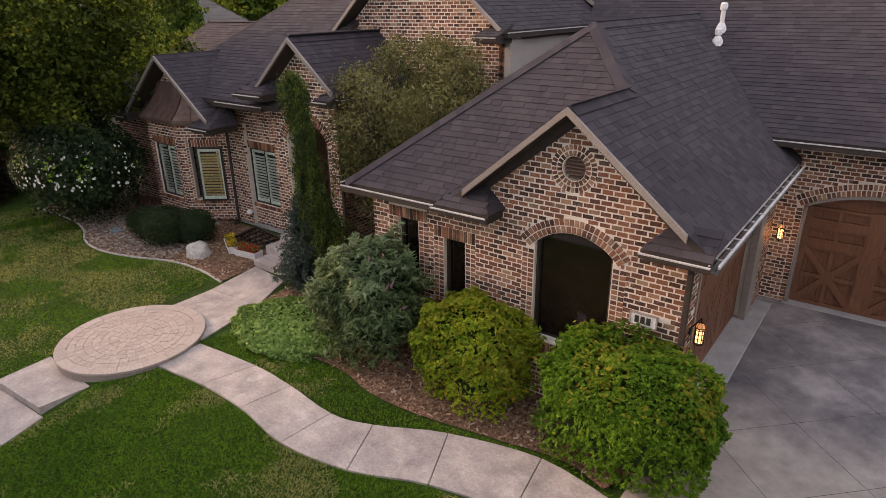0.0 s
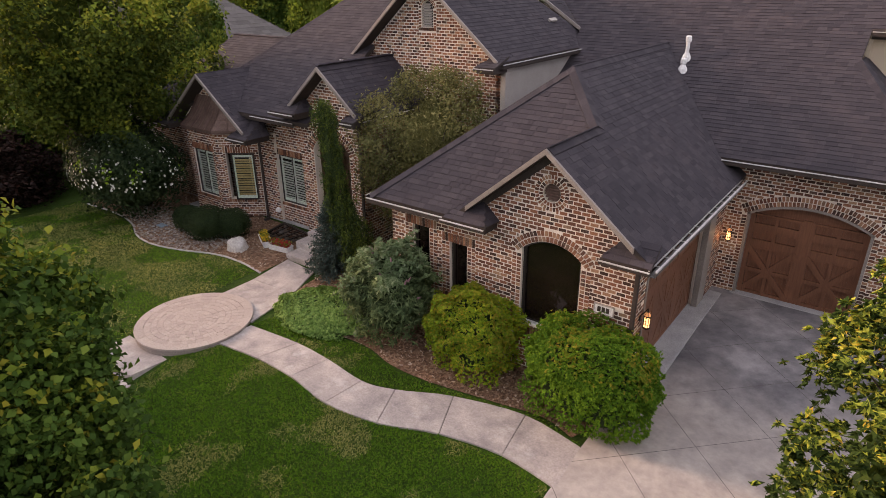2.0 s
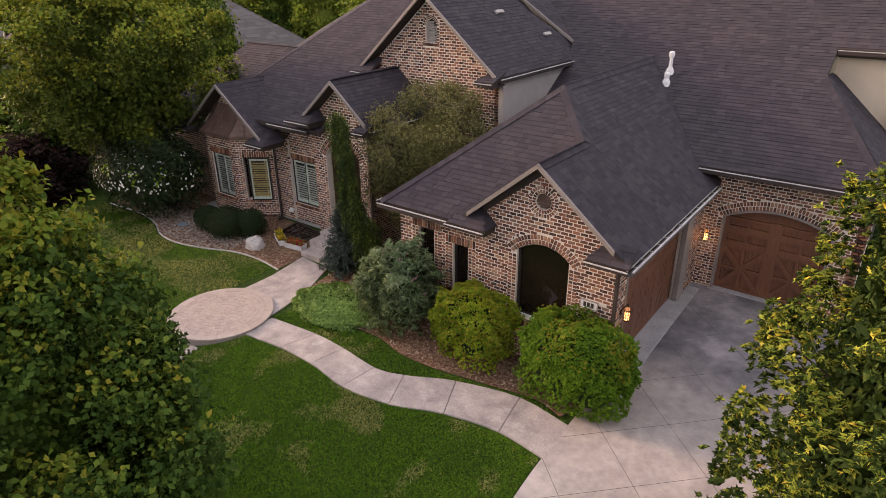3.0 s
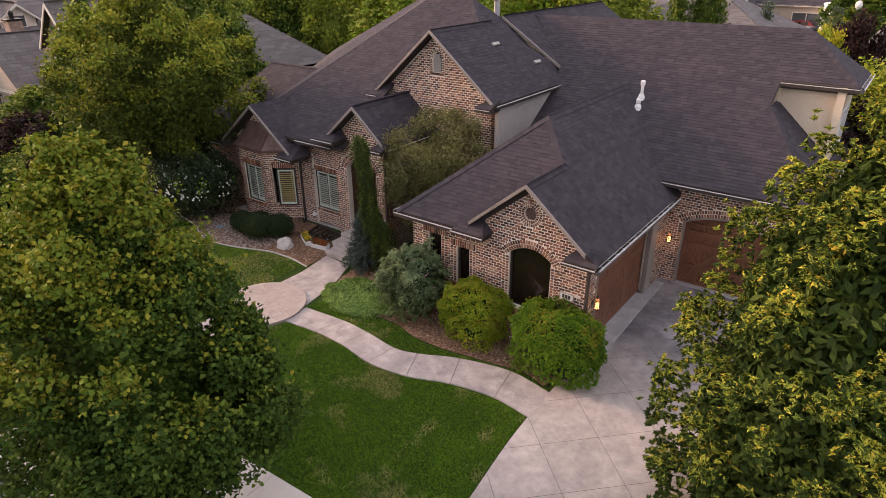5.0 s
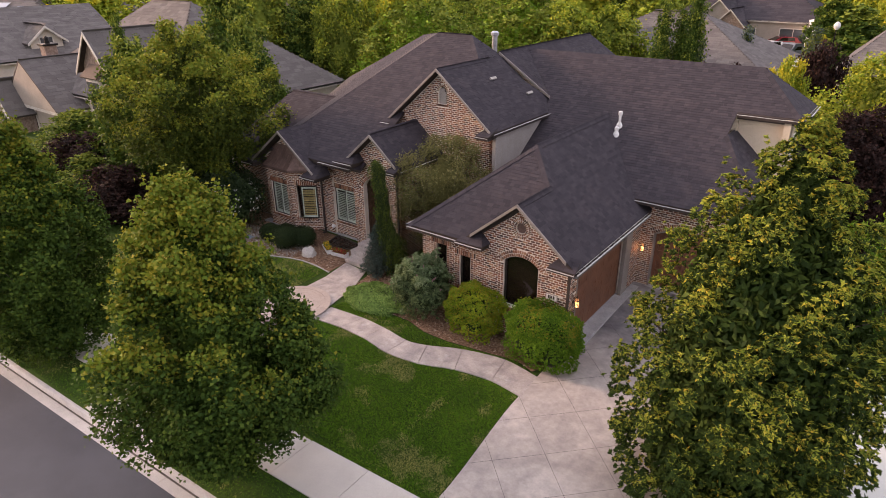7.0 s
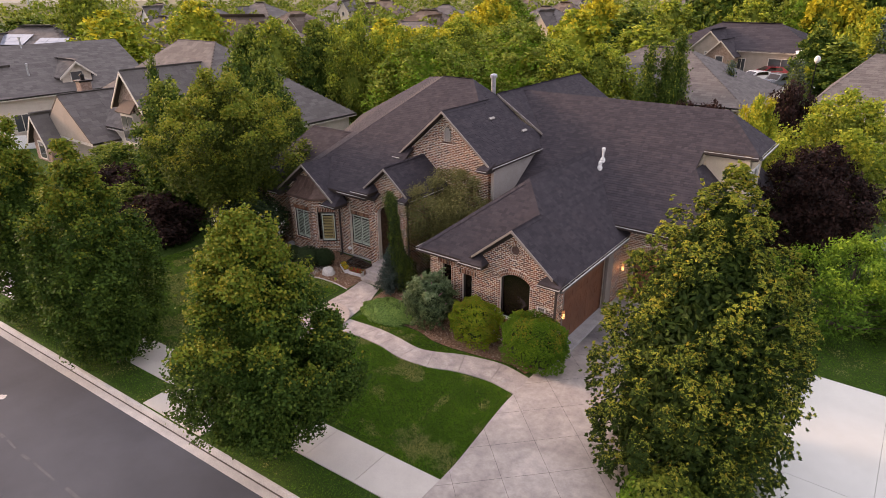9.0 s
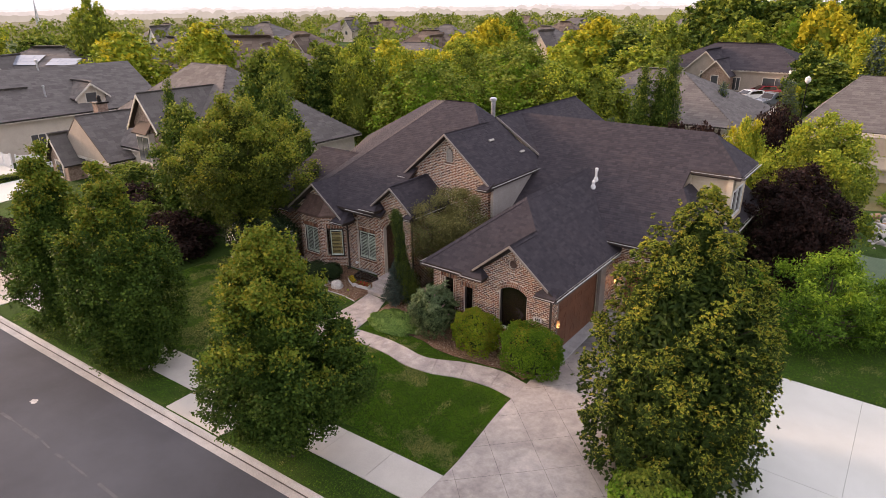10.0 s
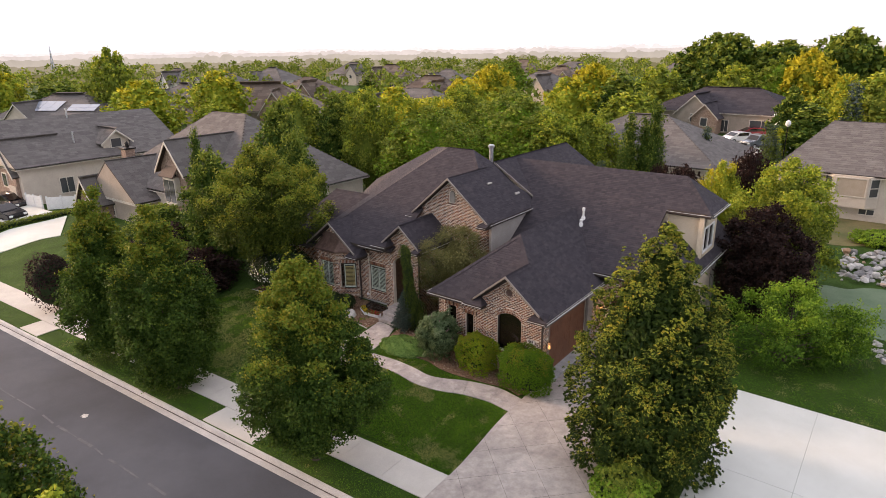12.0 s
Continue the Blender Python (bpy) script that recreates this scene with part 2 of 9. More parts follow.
def lay_shingles(pc, pts, exposure=0.125, tab=0.24, seed=3, thick=0.010, lift=0.004):
    """Courses of shingle tabs over a roof polygon."""
    rng = random.Random(seed)
    u, v, n = plane_axes(pts)
    o = Vector(pts[0])
    q = [((Vector(p) - o).dot(u), (Vector(p) - o).dot(v)) for p in pts]
    v0, v1 = min(b for _, b in q), max(b for _, b in q)
    y = v0
    while y < v1 - 0.01:
        ym = min(y + exposure * 0.5, v1 - 0.004)
        xs = []
        for (xa, ya), (xb, yb) in zip(q, q[1:] + q[:1]):
            if (ya > ym) != (yb > ym):
                xs.append(xa + (ym - ya) / (yb - ya) * (xb - xa))
        xs.sort()
        for a, b in zip(xs[::2], xs[1::2]):
            x = a
            w = rng.uniform(0.1, tab)
            while x < b - 0.005:
                e = min(b, x + w)
                th = thick * rng.choice((0.85, 1.0, 1.2))
                pc.add(o + u * x + v * y + n * lift, u * max(0.004, e - x - 0.004), v * (exposure * 1.02) - n * (thick * 0.8), n * th)
                x, w = e, tab * rng.choice((0.55, 0.8, 1.0, 1.2))
        y += exposure


def roof_slab(name, pts, parent, mat=None, thick=0.10):
    u, v, n = plane_axes(pts)
    bm = bmesh.new()
    prism(bm, pts, (0, 0, -thick))
    return part(name, bm, mat or M_SOFFIT, parent)


# ---- ground ----
def smooth(a, b, t):
    t = min(1.0, max(0.0, (t - a) / (b - a)))
    return t * t * (3 - 2 * t)


LEAN_ST = 0.054                       # the street runs a little askew to the house


def street_y(x):
    return LEAN_ST * x


def ground_z(x, y):
    """Height of the land: street at the front, garden rising to the house."""
    q = y - street_y(x)
    if q < -13.1:
        return -0.06
    if q < -5.12:
        return -0.34
    drive = 0.38 * min(1.0, max(0.0, (y + 2.5) / 10.5))
    left = 0.03 + 0.54 * smooth(-3.0, 0.8, y) + 0.10 * smooth(2.0, 5.5, y)
    b = smooth(-2.2, -7.0, x)
    z = drive * (1 - b) + left * b
    if q < -2.3:
        z = 0.012 * (q + 2.5)
    return z + 0.02 * noise.noise((x * 0.21, y * 0.21, 0)) * smooth(-2.6, 0, q) * smooth(-2.2, -4, x)


M_GRASS_SOIL, gnt, gb = nodes_of("lawn", 0.95, 0, 0.15)
gv = coords(gnt)
g1 = ramp_of(gnt, noise_of(gnt, gv, 0.5, 5, 0.6), [(0.3, (0.026, 0.056, 0.008)), (0.55, (0.042, 0.088, 0.012)), (0.75, (0.062, 0.104, 0.020))])
g2 = ramp_of(gnt, noise_of(gnt, gv, 22, 4, 0.75), [(0.3, (0.45, 0.45, 0.45)), (0.7, (1.35, 1.35, 1.35))])
gc = mix_of(gnt, g1, g2, 1.0, "MULTIPLY")
dry = ramp_of(gnt, noise_of(gnt, gv, 0.9, 6, 0.7), [(0.63, (0, 0, 0)), (0.78, (0.6, 0.6, 0.6))])
gc = mix_of(gnt, gc, (0.16, 0.135, 0.055), dry)
gnt.links.new(gc, gb.inputs["Base Color"])
bump_of(gnt, gb, noise_of(gnt, gv, 60, 3, 0.8), 0.9, 0.03)


def axis_lines(fine0, fine1, step, reach):
    a = [fine0 + step * i for i in range(int((fine1 - fine0) / step) + 1)]
    d, lo, hi = step, a[0], a[-1]
    while hi < reach:
        d *= 1.35
        lo, hi = lo - d, hi + d
        a = [lo] + a + [hi]
    return a


def build_ground():
    xs = axis_lines(-24, 14, 0.5, 1800)
    qs = sorted(set([q for q in axis_lines(-7, 12, 0.4, 1800) if not -5.5 < q < -4.8] + [-13.16, -13.05, -5.5, -5.13, -5.1, -4.8]))
    v, f = [], []
    for q in qs:
        for x in xs:
            y = q + LEAN_ST * max(-60, min(60, x))
            v.append((x, y, ground_z(x, y) if abs(x) < 60 and -30 < q < 60 else (-0.06 if q < -13.1 else -0.34 if q < -5.12 else 0.2)))
    n = len(xs)
    for j in range(len(qs) - 1):
        for i in range(n - 1):
            f.append((j * n + i, j * n + i + 1, (j + 1) * n + i + 1, (j + 1) * n + i))
    ob = part("ground", mesh_of("ground", v, f, M_GRASS_SOIL, True), None)
    tagged(ob, "green lawn and soil reaching to the horizon", "ground", kind="structure")


build_ground()

M_ASPHALT = two_scale("asphalt", (0.050, 0.058, 0.072), (0.080, 0.090, 0.108), 90, 0.28, 0.85, 0.3, grain=0.3)
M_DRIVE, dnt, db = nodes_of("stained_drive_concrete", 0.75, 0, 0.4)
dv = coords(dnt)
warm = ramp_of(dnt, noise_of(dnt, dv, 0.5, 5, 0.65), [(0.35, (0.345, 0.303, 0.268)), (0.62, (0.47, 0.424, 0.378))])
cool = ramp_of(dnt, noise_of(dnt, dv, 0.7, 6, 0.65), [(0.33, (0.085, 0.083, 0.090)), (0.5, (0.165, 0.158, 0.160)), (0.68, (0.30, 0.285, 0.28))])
sep = dnt.nodes.new("ShaderNodeSeparateXYZ")          # darker and grey-blue towards the garage, warm tan towards the street
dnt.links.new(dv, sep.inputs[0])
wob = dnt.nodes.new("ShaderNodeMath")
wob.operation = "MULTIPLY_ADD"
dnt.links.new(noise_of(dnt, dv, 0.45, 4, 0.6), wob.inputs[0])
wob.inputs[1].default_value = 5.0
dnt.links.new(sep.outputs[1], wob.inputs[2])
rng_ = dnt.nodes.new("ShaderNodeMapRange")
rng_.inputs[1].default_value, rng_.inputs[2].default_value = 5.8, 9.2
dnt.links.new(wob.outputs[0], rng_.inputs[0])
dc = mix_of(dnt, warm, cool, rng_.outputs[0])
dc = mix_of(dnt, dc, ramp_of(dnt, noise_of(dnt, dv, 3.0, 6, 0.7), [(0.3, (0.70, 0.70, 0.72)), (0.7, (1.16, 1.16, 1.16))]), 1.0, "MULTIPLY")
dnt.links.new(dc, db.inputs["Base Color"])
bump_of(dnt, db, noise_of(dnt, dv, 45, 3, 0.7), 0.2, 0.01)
M_WALK = two_scale("tan_walk_concrete", (0.29, 0.262, 0.25), (0.52, 0.465, 0.425), 28, 2.2, 0.8, 0.35, grain=0.3)
wnt = M_WALK.node_tree                              # pale bloom and grey wear on the old sealer
wb = wnt.nodes["Principled BSDF"].inputs["Base Color"]
wv = coords(wnt)
wc = mix_of(wnt, wb.links[0].from_socket, (0.60, 0.58, 0.56), ramp_of(wnt, noise_of(wnt, wv, 1.7, 7, 0.72), [(0.57, (0, 0, 0)), (0.72, (0.65, 0.65, 0.65))]))
wc = mix_of(wnt, wc, (0.235, 0.215, 0.205), ramp_of(wnt, noise_of(wnt, wv, 0.9, 6, 0.7), [(0.55, (0, 0, 0)), (0.72, (0.55, 0.55, 0.55))]))
wnt.links.new(wc, wb)
M_SIDEWALK = two_scale("pale_sidewalk_concrete", (0.50, 0.47, 0.42), (0.58, 0.55, 0.49), 50, 0.9, 0.85, 0.2, grain=0.18)
M_PAD = two_scale("white_pad_concrete", (0.56, 0.57, 0.52), (0.64, 0.65, 0.60), 50, 0.5, 0.85, 0.15, grain=0.12)
M_DIRT = two_scale("gutter_dirt", (0.05, 0.047, 0.042), (0.16, 0.15, 0.14), 18, 2.5, 0.95, 0.4)
M_KERB = two_scale("kerb_concrete", (0.40, 0.40, 0.39), (0.54, 0.53, 0.51), 40, 1.5, 0.9, 0.3)


def draped(name, quad, parent, mat, lift=0.03, thick=0.14, cuts=3, gap=0.008):
    """A concrete slab over a four-cornered piece of ground, shrunk by its joint."""
    p = [Vector((*q, 0)) for q in quad]
    c = sum(p, Vector()) / 4
    p = [q + (c - q).normalized() * gap for q in p]
    top = []
    for j in range(cuts + 1):
        for i in range(cuts + 1):
            a, b = i / cuts, j / cuts
            k = (p[0] * (1 - a) + p[1] * a) * (1 - b) + (p[3] * (1 - a) + p[2] * a) * b
            top.append((k.x, k.y, ground_z(k.x, k.y) + lift))
    n = cuts + 1
    v = top + [(x, y, z - thick) for x, y, z in top]
    f = []
    for j in range(cuts):
        for i in range(cuts):
            f.append((j * n + i, j * n + i + 1, (j + 1) * n + i + 1, (j + 1) * n + i))
    rim = [i for i in range(n)] + [j * n + cuts for j in range(1, n)] + [cuts * n + i for i in range(cuts - 1, -1, -1)] + [j * n for j in range(cuts - 1, 0, -1)]
    m = n * n
    for a, b in zip(rim, rim[1:] + rim[:1]):
        f.append((a, a + m, b + m, b))
    return part(name, mesh_of(name, v, f, mat), None, parent)


def build_street():
    road = thing("road", (-8, -9, -0.2), "dark grey asphalt street with worn patches", "road", kind="structure")
    xs = [-400, -200, -120, -80, -60] + [-50 + 5 * i for i in range(15)] + [30, 60, 120, 250, 400]
    v, f = [], []
    for i, x in enumerate(xs):
        for q, z in ((-5.55, -0.20), (-7.3, -0.15), (-9.3, -0.13), (-11.2, -0.15), (-13, -0.20)):
            v.append((x, q + street_y(x), z))
    for i in range(len(xs) - 1):
        for k in range(4):
            a = i * 5 + k
            f.append((a, a + 1, a + 6, a + 5))
    part("asphalt", mesh_of("asphalt", v, f, M_ASPHALT), None, road)
    kerb = thing("kerb", (-8, -5.5, -0.2), "pale concrete kerb and gutter along the street", "kerb", kind="structure")
    prof = [(-5.56, -0.19), (-5.24, -0.215), (-5.20, -0.06), (-5.17, -0.045), (-5.06, -0.04), (-5.06, -0.3), (-5.56, -0.3)]
    x = -60.0
    while x < 40:
        x1 = x + 2.5
        bm = bmesh.new()
        a = [bm.verts.new((x + 0.006, q + street_y(x), z)) for q, z in prof]
        b = [bm.verts.new((x1 - 0.006, q + street_y(x1), z)) for q, z in prof]
        n = len(prof)
        bm.faces.new(a)
        bm.faces.new(b[::-1])
        for i in range(n):
            bm.faces.new((a[i], a[(i + 1) % n], b[(i + 1) % n], b[i]))
        part("kerb_section", bm, M_KERB, kerb)
        bm = bmesh.new()
        prism(bm, [(x, -5.29 + street_y(x), -0.2085), (x1, -5.29 + street_y(x1), -0.2085), (x1, -5.24 + street_y(x1), -0.2115), (x, -5.24 + street_y(x), -0.2115)], (0, 0, 0.003))
        part("gutter_dirt", bm, M_DIRT, kerb)
        x = x1
    far = thing("far_kerb", (-8, -13.2, -0.2), "pale concrete kerb on the other side of the street", "kerb", kind="structure")
    bm = bmesh.new()
    prism(bm, [(-400, -13 + street_y(-400), -0.3), (400, -13 + street_y(400), -0.3), (400, -13.3 + street_y(400), -0.3), (-400, -13.3 + street_y(-400), -0.3)], (0, 0, 0.28))
    part("kerb_section", bm, M_KERB, far)
    walkway = thing("sidewalk", (-8, -3.2, 0), "pale concrete sidewalk in square slabs", "sidewalk", kind="structure")
    x = -1.55
    while x > -46:
        x1 = x - 1.9
        draped("slab", [(x1, street_y(x1) - 3.92), (x, street_y(x) - 3.92), (x, street_y(x) - 2.52), (x1, street_y(x1) - 2.52)], walkway, M_SIDEWALK, 0.035, 0.12, 2)
        x = x1
    x = 3.4
    while x < 20:
        x1 = x + 1.9
        draped("slab", [(x, street_y(x) - 3.92), (x1, street_y(x1) - 3.92), (x1, street_y(x1) - 2.52), (x, street_y(x) - 2.52)], walkway, M_SIDEWALK, 0.035, 0.12, 2)
        x = x1
    # short crossing from kerb to sidewalk
    for a, b in ((-11.6, -10.1), (-10.1, -8.6)):
        draped("slab", [(a, street_y(a) - 5.06), (b, street_y(b) - 5.06), (b, street_y(b) - 3.93), (a, street_y(a) - 3.93)], walkway, M_SIDEWALK, 0.035, 0.1, 2)
    # and further down the street
    draped("slab", [(-27.5, street_y(-27.5) - 5.06), (-25.6, street_y(-25.6) - 5.06), (-25.6, street_y(-25.6) - 3.93), (-27.5, street_y(-27.5) - 3.93)], walkway, M_SIDEWALK, 0.035, 0.1, 2)


build_street()


def build_drive():
    """Slabs between diagonal joints: a sheet cut along both sets of joints, each piece pushed down into its own slab."""
    drive = thing("driveway", (0.5, 2, 0.1), "grey-brown stained concrete driveway with diagonal joints", "driveway", kind="structure")
    xl = lambda y: -1.55 - 0.30 * smooth(-2.5, 1.8, y) + 0.15 * smooth(4, 5, y)
    rows = [-5.06 + 0.4295 * i for i in range(36)]
    bm = bmesh.new()
    grid = [[bm.verts.new((x, y + street_y(x) * smooth(0, -5, y), 0)) for k in range(9) for x in [xl(y) + (3.0 - xl(y)) * k / 8]] for y in rows]
    for ra, rb in zip(grid, grid[1:]):
        for k in range(8):
            bm.faces.new((ra[k], ra[k + 1], rb[k + 1], rb[k]))
    base = part("drive_bed", bm.copy(), M_DIRT, drive)
    cuts = [(Vector((0.68, 0.733, 0)), c) for c in (-4.0, -2.66, -1.29, 0.06, 1.39, 2.73, 4.07, 5.41, 6.75)] + [(Vector((-0.696, 0.718, 0)), c) for c in (-4.9, -3.56, -2.3, -1.0, 0.32, 1.69, 3.04, 4.39, 5.74, 7.1)]
    for n, c in cuts:
        for g in (-0.0045, 0.0045):
            bmesh.ops.bisect_plane(bm, geom=bm.verts[:] + bm.edges[:] + bm.faces[:], plane_co=n * (c + g), plane_no=n)
        bmesh.ops.delete(bm, geom=[f for f in bm.faces if abs(f.calc_center_median().dot(n) - c) < 0.0044], context="FACES")
    for v in bm.verts:
        v.co.z = ground_z(v.co.x, v.co.y) + 0.032
    for v in base.data.vertices:
        v.co.z = ground_z(v.co.x, v.co.y) + 0.025
    left = set(bm.faces)
    while left:
        todo, isle = [left.pop()], []
        while todo:
            f = todo.pop()
            isle.append(f)
            for q in f.edges:
                for o in q.link_faces:
                    if o in left:
                        left.remove(o)
                        todo.append(o)
        me_v, me_f, ids = [], [], {}
        for f in isle:
            me_f.append([ids.setdefault(v, len(ids)) for v in f.verts])
        me_v = [tuple(v.co) for v in ids]
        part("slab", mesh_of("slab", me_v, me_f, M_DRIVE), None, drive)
    bm.free()
    pad = thing("parking_pad", (8, 4, 0.2), "white concrete parking pad in large slabs", "driveway", kind="structure")
    for x0, x1 in ((5.2, 8.1), (8.1, 11.4), (11.4, 15)):
        for y0, y1 in ((-4.6, -1), (-1, 3.1), (3.1, 8.5)):
            draped("slab", [(x0, y0), (x1, y0), (x1, y1), (x0, y1)], pad, M_PAD, 0.03, 0.14, 4)


build_drive()

WALK_TOP = [(-9.25, 1.66), (-7.84, 1.79), (-6.88, 1.75), (-5.89, 1.68), (-5.25, 1.92), (-4.32, 2.52), (-3.02, 2.98), (-1.85, 2.84)]
WALK_BOT = [(-9.25, 0.80), (-8.08, 0.93), (-7.04, 0.92), (-5.97, 0.80), (-4.93, 1.06), (-3.96, 1.60), (-2.85, 1.90), (-1.78, 1.79)]


def fine(line, n=5):
    """A smooth line through the given places."""
    out = []
    for i in range(len(line) - 1):
        p0, p1, p2, p3 = (Vector(line[max(0, min(len(line) - 1, i + k))]) for k in (-1, 0, 1, 2))
        for j in range(n):
            t = j / n
            q = 0.5 * ((2 * p1) + (p2 - p0) * t + (2 * p0 - 5 * p1 + 4 * p2 - p3) * t * t + (3 * p1 - p0 - 3 * p2 + p3) * t ** 3)
            out.append((q.x, q.y))
    return out + [tuple(line[-1])]


def strip_slab(name, low, high, parent, mat, lift=0.035, thick=0.12, across=4, gap=0.007):
    """A slab between two curved edges."""
    rows = []
    m = len(low) - 1
    for i, (a, b) in enumerate(zip(low, high)):
        a, b = Vector(a), Vector(b)
        sh = Vector((0, 0))
        if i == 0:
            sh = (Vector(low[1]) - Vector(low[0])).normalized() * gap
        if i == m:
            sh = (Vector(low[m - 1]) - Vector(low[m])).normalized() * gap
        rows.append([a.lerp(b, k / across) + sh for k in range(across + 1)])
    n = across + 1
    top = [(q.x, q.y, ground_z(q.x, q.y) + lift) for r in rows for q in r]
    v = top + [(x, y, z - thick) for x, y, z in top]
    f = [(i * n + k, (i + 1) * n + k, (i + 1) * n + k + 1, i * n + k + 1) for i in range(m) for k in range(across)]
    rim = [k for k in range(n)] + [i * n + across for i in range(1, m + 1)] + [m * n + k for k in range(across - 1, -1, -1)] + [i * n for i in range(m - 1, 0, -1)]
    t = len(top)
    f += [(a, b, b + t, a + t) for a, b in zip(rim, rim[1:] + rim[:1])]
    return part(name, mesh_of(name, v, f, mat), None, parent)


def build_walk():
    path = thing("garden_walk", (-5, 1.6, 0.4), "curving tan concrete garden walk in jointed slabs", "path", kind="structure")
    hi, lo = fine(WALK_TOP, 4), fine(WALK_BOT, 4)
    for i in range(len(WALK_TOP) - 1):
        strip_slab("slab", lo[4 * i : 4 * i + 5], hi[4 * i : 4 * i + 5], path, M_WALK)
    # from the round landing to the house steps, and down to the sidewalk
    up = [(-11.1, 1.9), (-9.35, 1.75), (-9.62, 3.2), (-10.05, 4.25), (-11.2, 4.35), (-11.05, 3.1)]
    draped("slab", [up[0], up[1], up[2], up[5]], path, M_WALK, 0.032, 0.12, 4)
    draped("slab", [up[5], up[2], up[3], up[4]], path, M_WALK, 0.032, 0.12, 4)
    bm = bmesh.new()
    prism(bm, [(-11.15, -0.95, 0.25), (-9.75, -0.85, 0.25), (-9.6, 0.9, 0.25), (-11.3, 0.9, 0.25)], (0, 0, 0.24))
    part("landing", bm, M_WALK, path)
    draped("ramp_slab", [(-11.05, -2.98), (-9.55, -2.92), (-9.62, -0.86), (-11.15, -0.95)], path, M_WALK, 0.03, 0.12, 8)


build_walk()


def road_marks():
    """A filled crack along the carriageway and a splash of white paint."""
    rng = random.Random(8)
    bm = bmesh.new()
    x = -22.0
    while x < 8:
        L = rng.uniform(0.5, 1.6)
        q = -8.4 + 0.14 * noise.noise((x * 0.7, 0, 3))
        q2 = -8.4 + 0.14 * noise.noise(((x + L) * 0.7, 0, 3))
        w = rng.uniform(0.02, 0.06)
        prism(bm, [(x, street_y(x) + q - w, -0.1345), (x + L, street_y(x + L) + q2 - w, -0.1345), (x + L, street_y(x + L) + q2 + w, -0.1345), (x, street_y(x) + q + w, -0.1345)], (0, 0, 0.003))
        x += L * rng.uniform(0.95, 1.7)
    c = part("crack_filler", bm, two_scale("crack_filler", (0.07, 0.08, 0.095), (0.125, 0.135, 0.15), 40, 2, 0.8, 0.2))
    tagged(c, "pale filled crack along the asphalt road", "crack", kind="structure")
    bm = bmesh.new()
    n = 14
    prism(bm, [(SPOT[0] + math.cos(k * math.tau / n) * 0.16 * (1 + 0.4 * math.sin(k * 3.1)), SPOT[1] + math.sin(k * math.tau / n) * 0.12 * (1 + 0.4 * math.sin(k * 2.3)), -0.1445) for k in range(n)], (0, 0, 0.004))
    s = part("paint_splash", bm, two_scale("white_road_paint", (0.5, 0.5, 0.48), (0.68, 0.68, 0.66), 30, 6, 0.8, 0.1))
    tagged(s, "small white paint splash on the asphalt road", "paint mark", kind="structure")


SPOT = (-16.0, -8.3)
road_marks()


# ---- main house ----
def wall(name, parent, origin, u, out, width, z0, tops, holes=(), mat=None, thick=0.22):
    """A wall with thickness: tops are (u, z) along its head, holes rectangles, arches or circles cut through it."""
    o, u, out = Vector(origin), Vector(u).normalized(), Vector(out).normalized()
    top = lambda q: float(np.interp(q, [t[0] for t in tops], [t[1] for t in tops]))
    cuts = {0.0, width} | {t[0] for t in tops if 0 < t[0] < width}
    for h in holes:
        a, b = h["u0"], h["u1"]
        n = 12 if h.get("rise") or h.get("round") else 1
        cuts |= {a + (b - a) * k / n for k in range(n + 1)}
    cuts = sorted(cuts)
    bm = bmesh.new()

    def quad(a, b, za, zb, ta, tb):
        if max(ta - za, tb - zb) > 0.003:
            prism(bm, [o + u * a + Vector((0, 0, za - o.z)), o + u * b + Vector((0, 0, zb - o.z)), o + u * b + Vector((0, 0, tb - o.z)), o + u * a + Vector((0, 0, ta - o.z))], -out * thick)

    for a, b in zip(cuts, cuts[1:]):
        m = (a + b) / 2
        zs = [(z0, z0)]
        for h in sorted((h for h in holes if h["u0"] < m < h["u1"]), key=lambda h: h["z0"]):
            lo, hi = hole_span(h, a), hole_span(h, b)
            quad(a, b, zs[-1][0], zs[-1][1], lo[0], hi[0])
            zs.append((lo[1], hi[1]))
        quad(a, b, zs[-1][0], zs[-1][1], top(a), top(b))
    bmesh.ops.remove_doubles(bm, verts=bm.verts, dist=0.0005)
    return part(name, bm, mat or M_MORTAR, parent)


def hole_span(h, q):
    """Foot and head of a hole at u = q."""
    a, b = h["u0"], h["u1"]
    t = min(1.0, max(-1.0, (2 * q - a - b) / (b - a)))
    if h.get("round"):
        r = (b - a) / 2
        d = r * math.sqrt(max(0.0, 1 - t * t))
        c = h["z0"] + r
        return c - d, c + d
    rise = h.get("rise", 0)
    if not rise:
        return h["z0"], h["z1"]
    half = (b - a) / 2
    rad = (half * half + rise * rise) / (2 * rise)
    return h["z0"], h["z1"] + math.sqrt(max(0.0, rad * rad - (t * half) ** 2)) - (rad - rise)


def arch_of(h):
    """Radius, half angle, centre height and foot of the ring over an arched hole."""
    half, rise = (h["u1"] - h["u0"]) / 2, h["rise"]
    rad = (half * half + rise * rise) / (2 * rise)
    ang = math.asin(min(1, half / rad)) + (0.6 * h.get("jamb", 0.1) / rad if rise < half * 0.9 else 0)
    zc = h["z1"] + rise - rad
    return rad, ang, zc, zc + rad * math.cos(ang) - 0.02


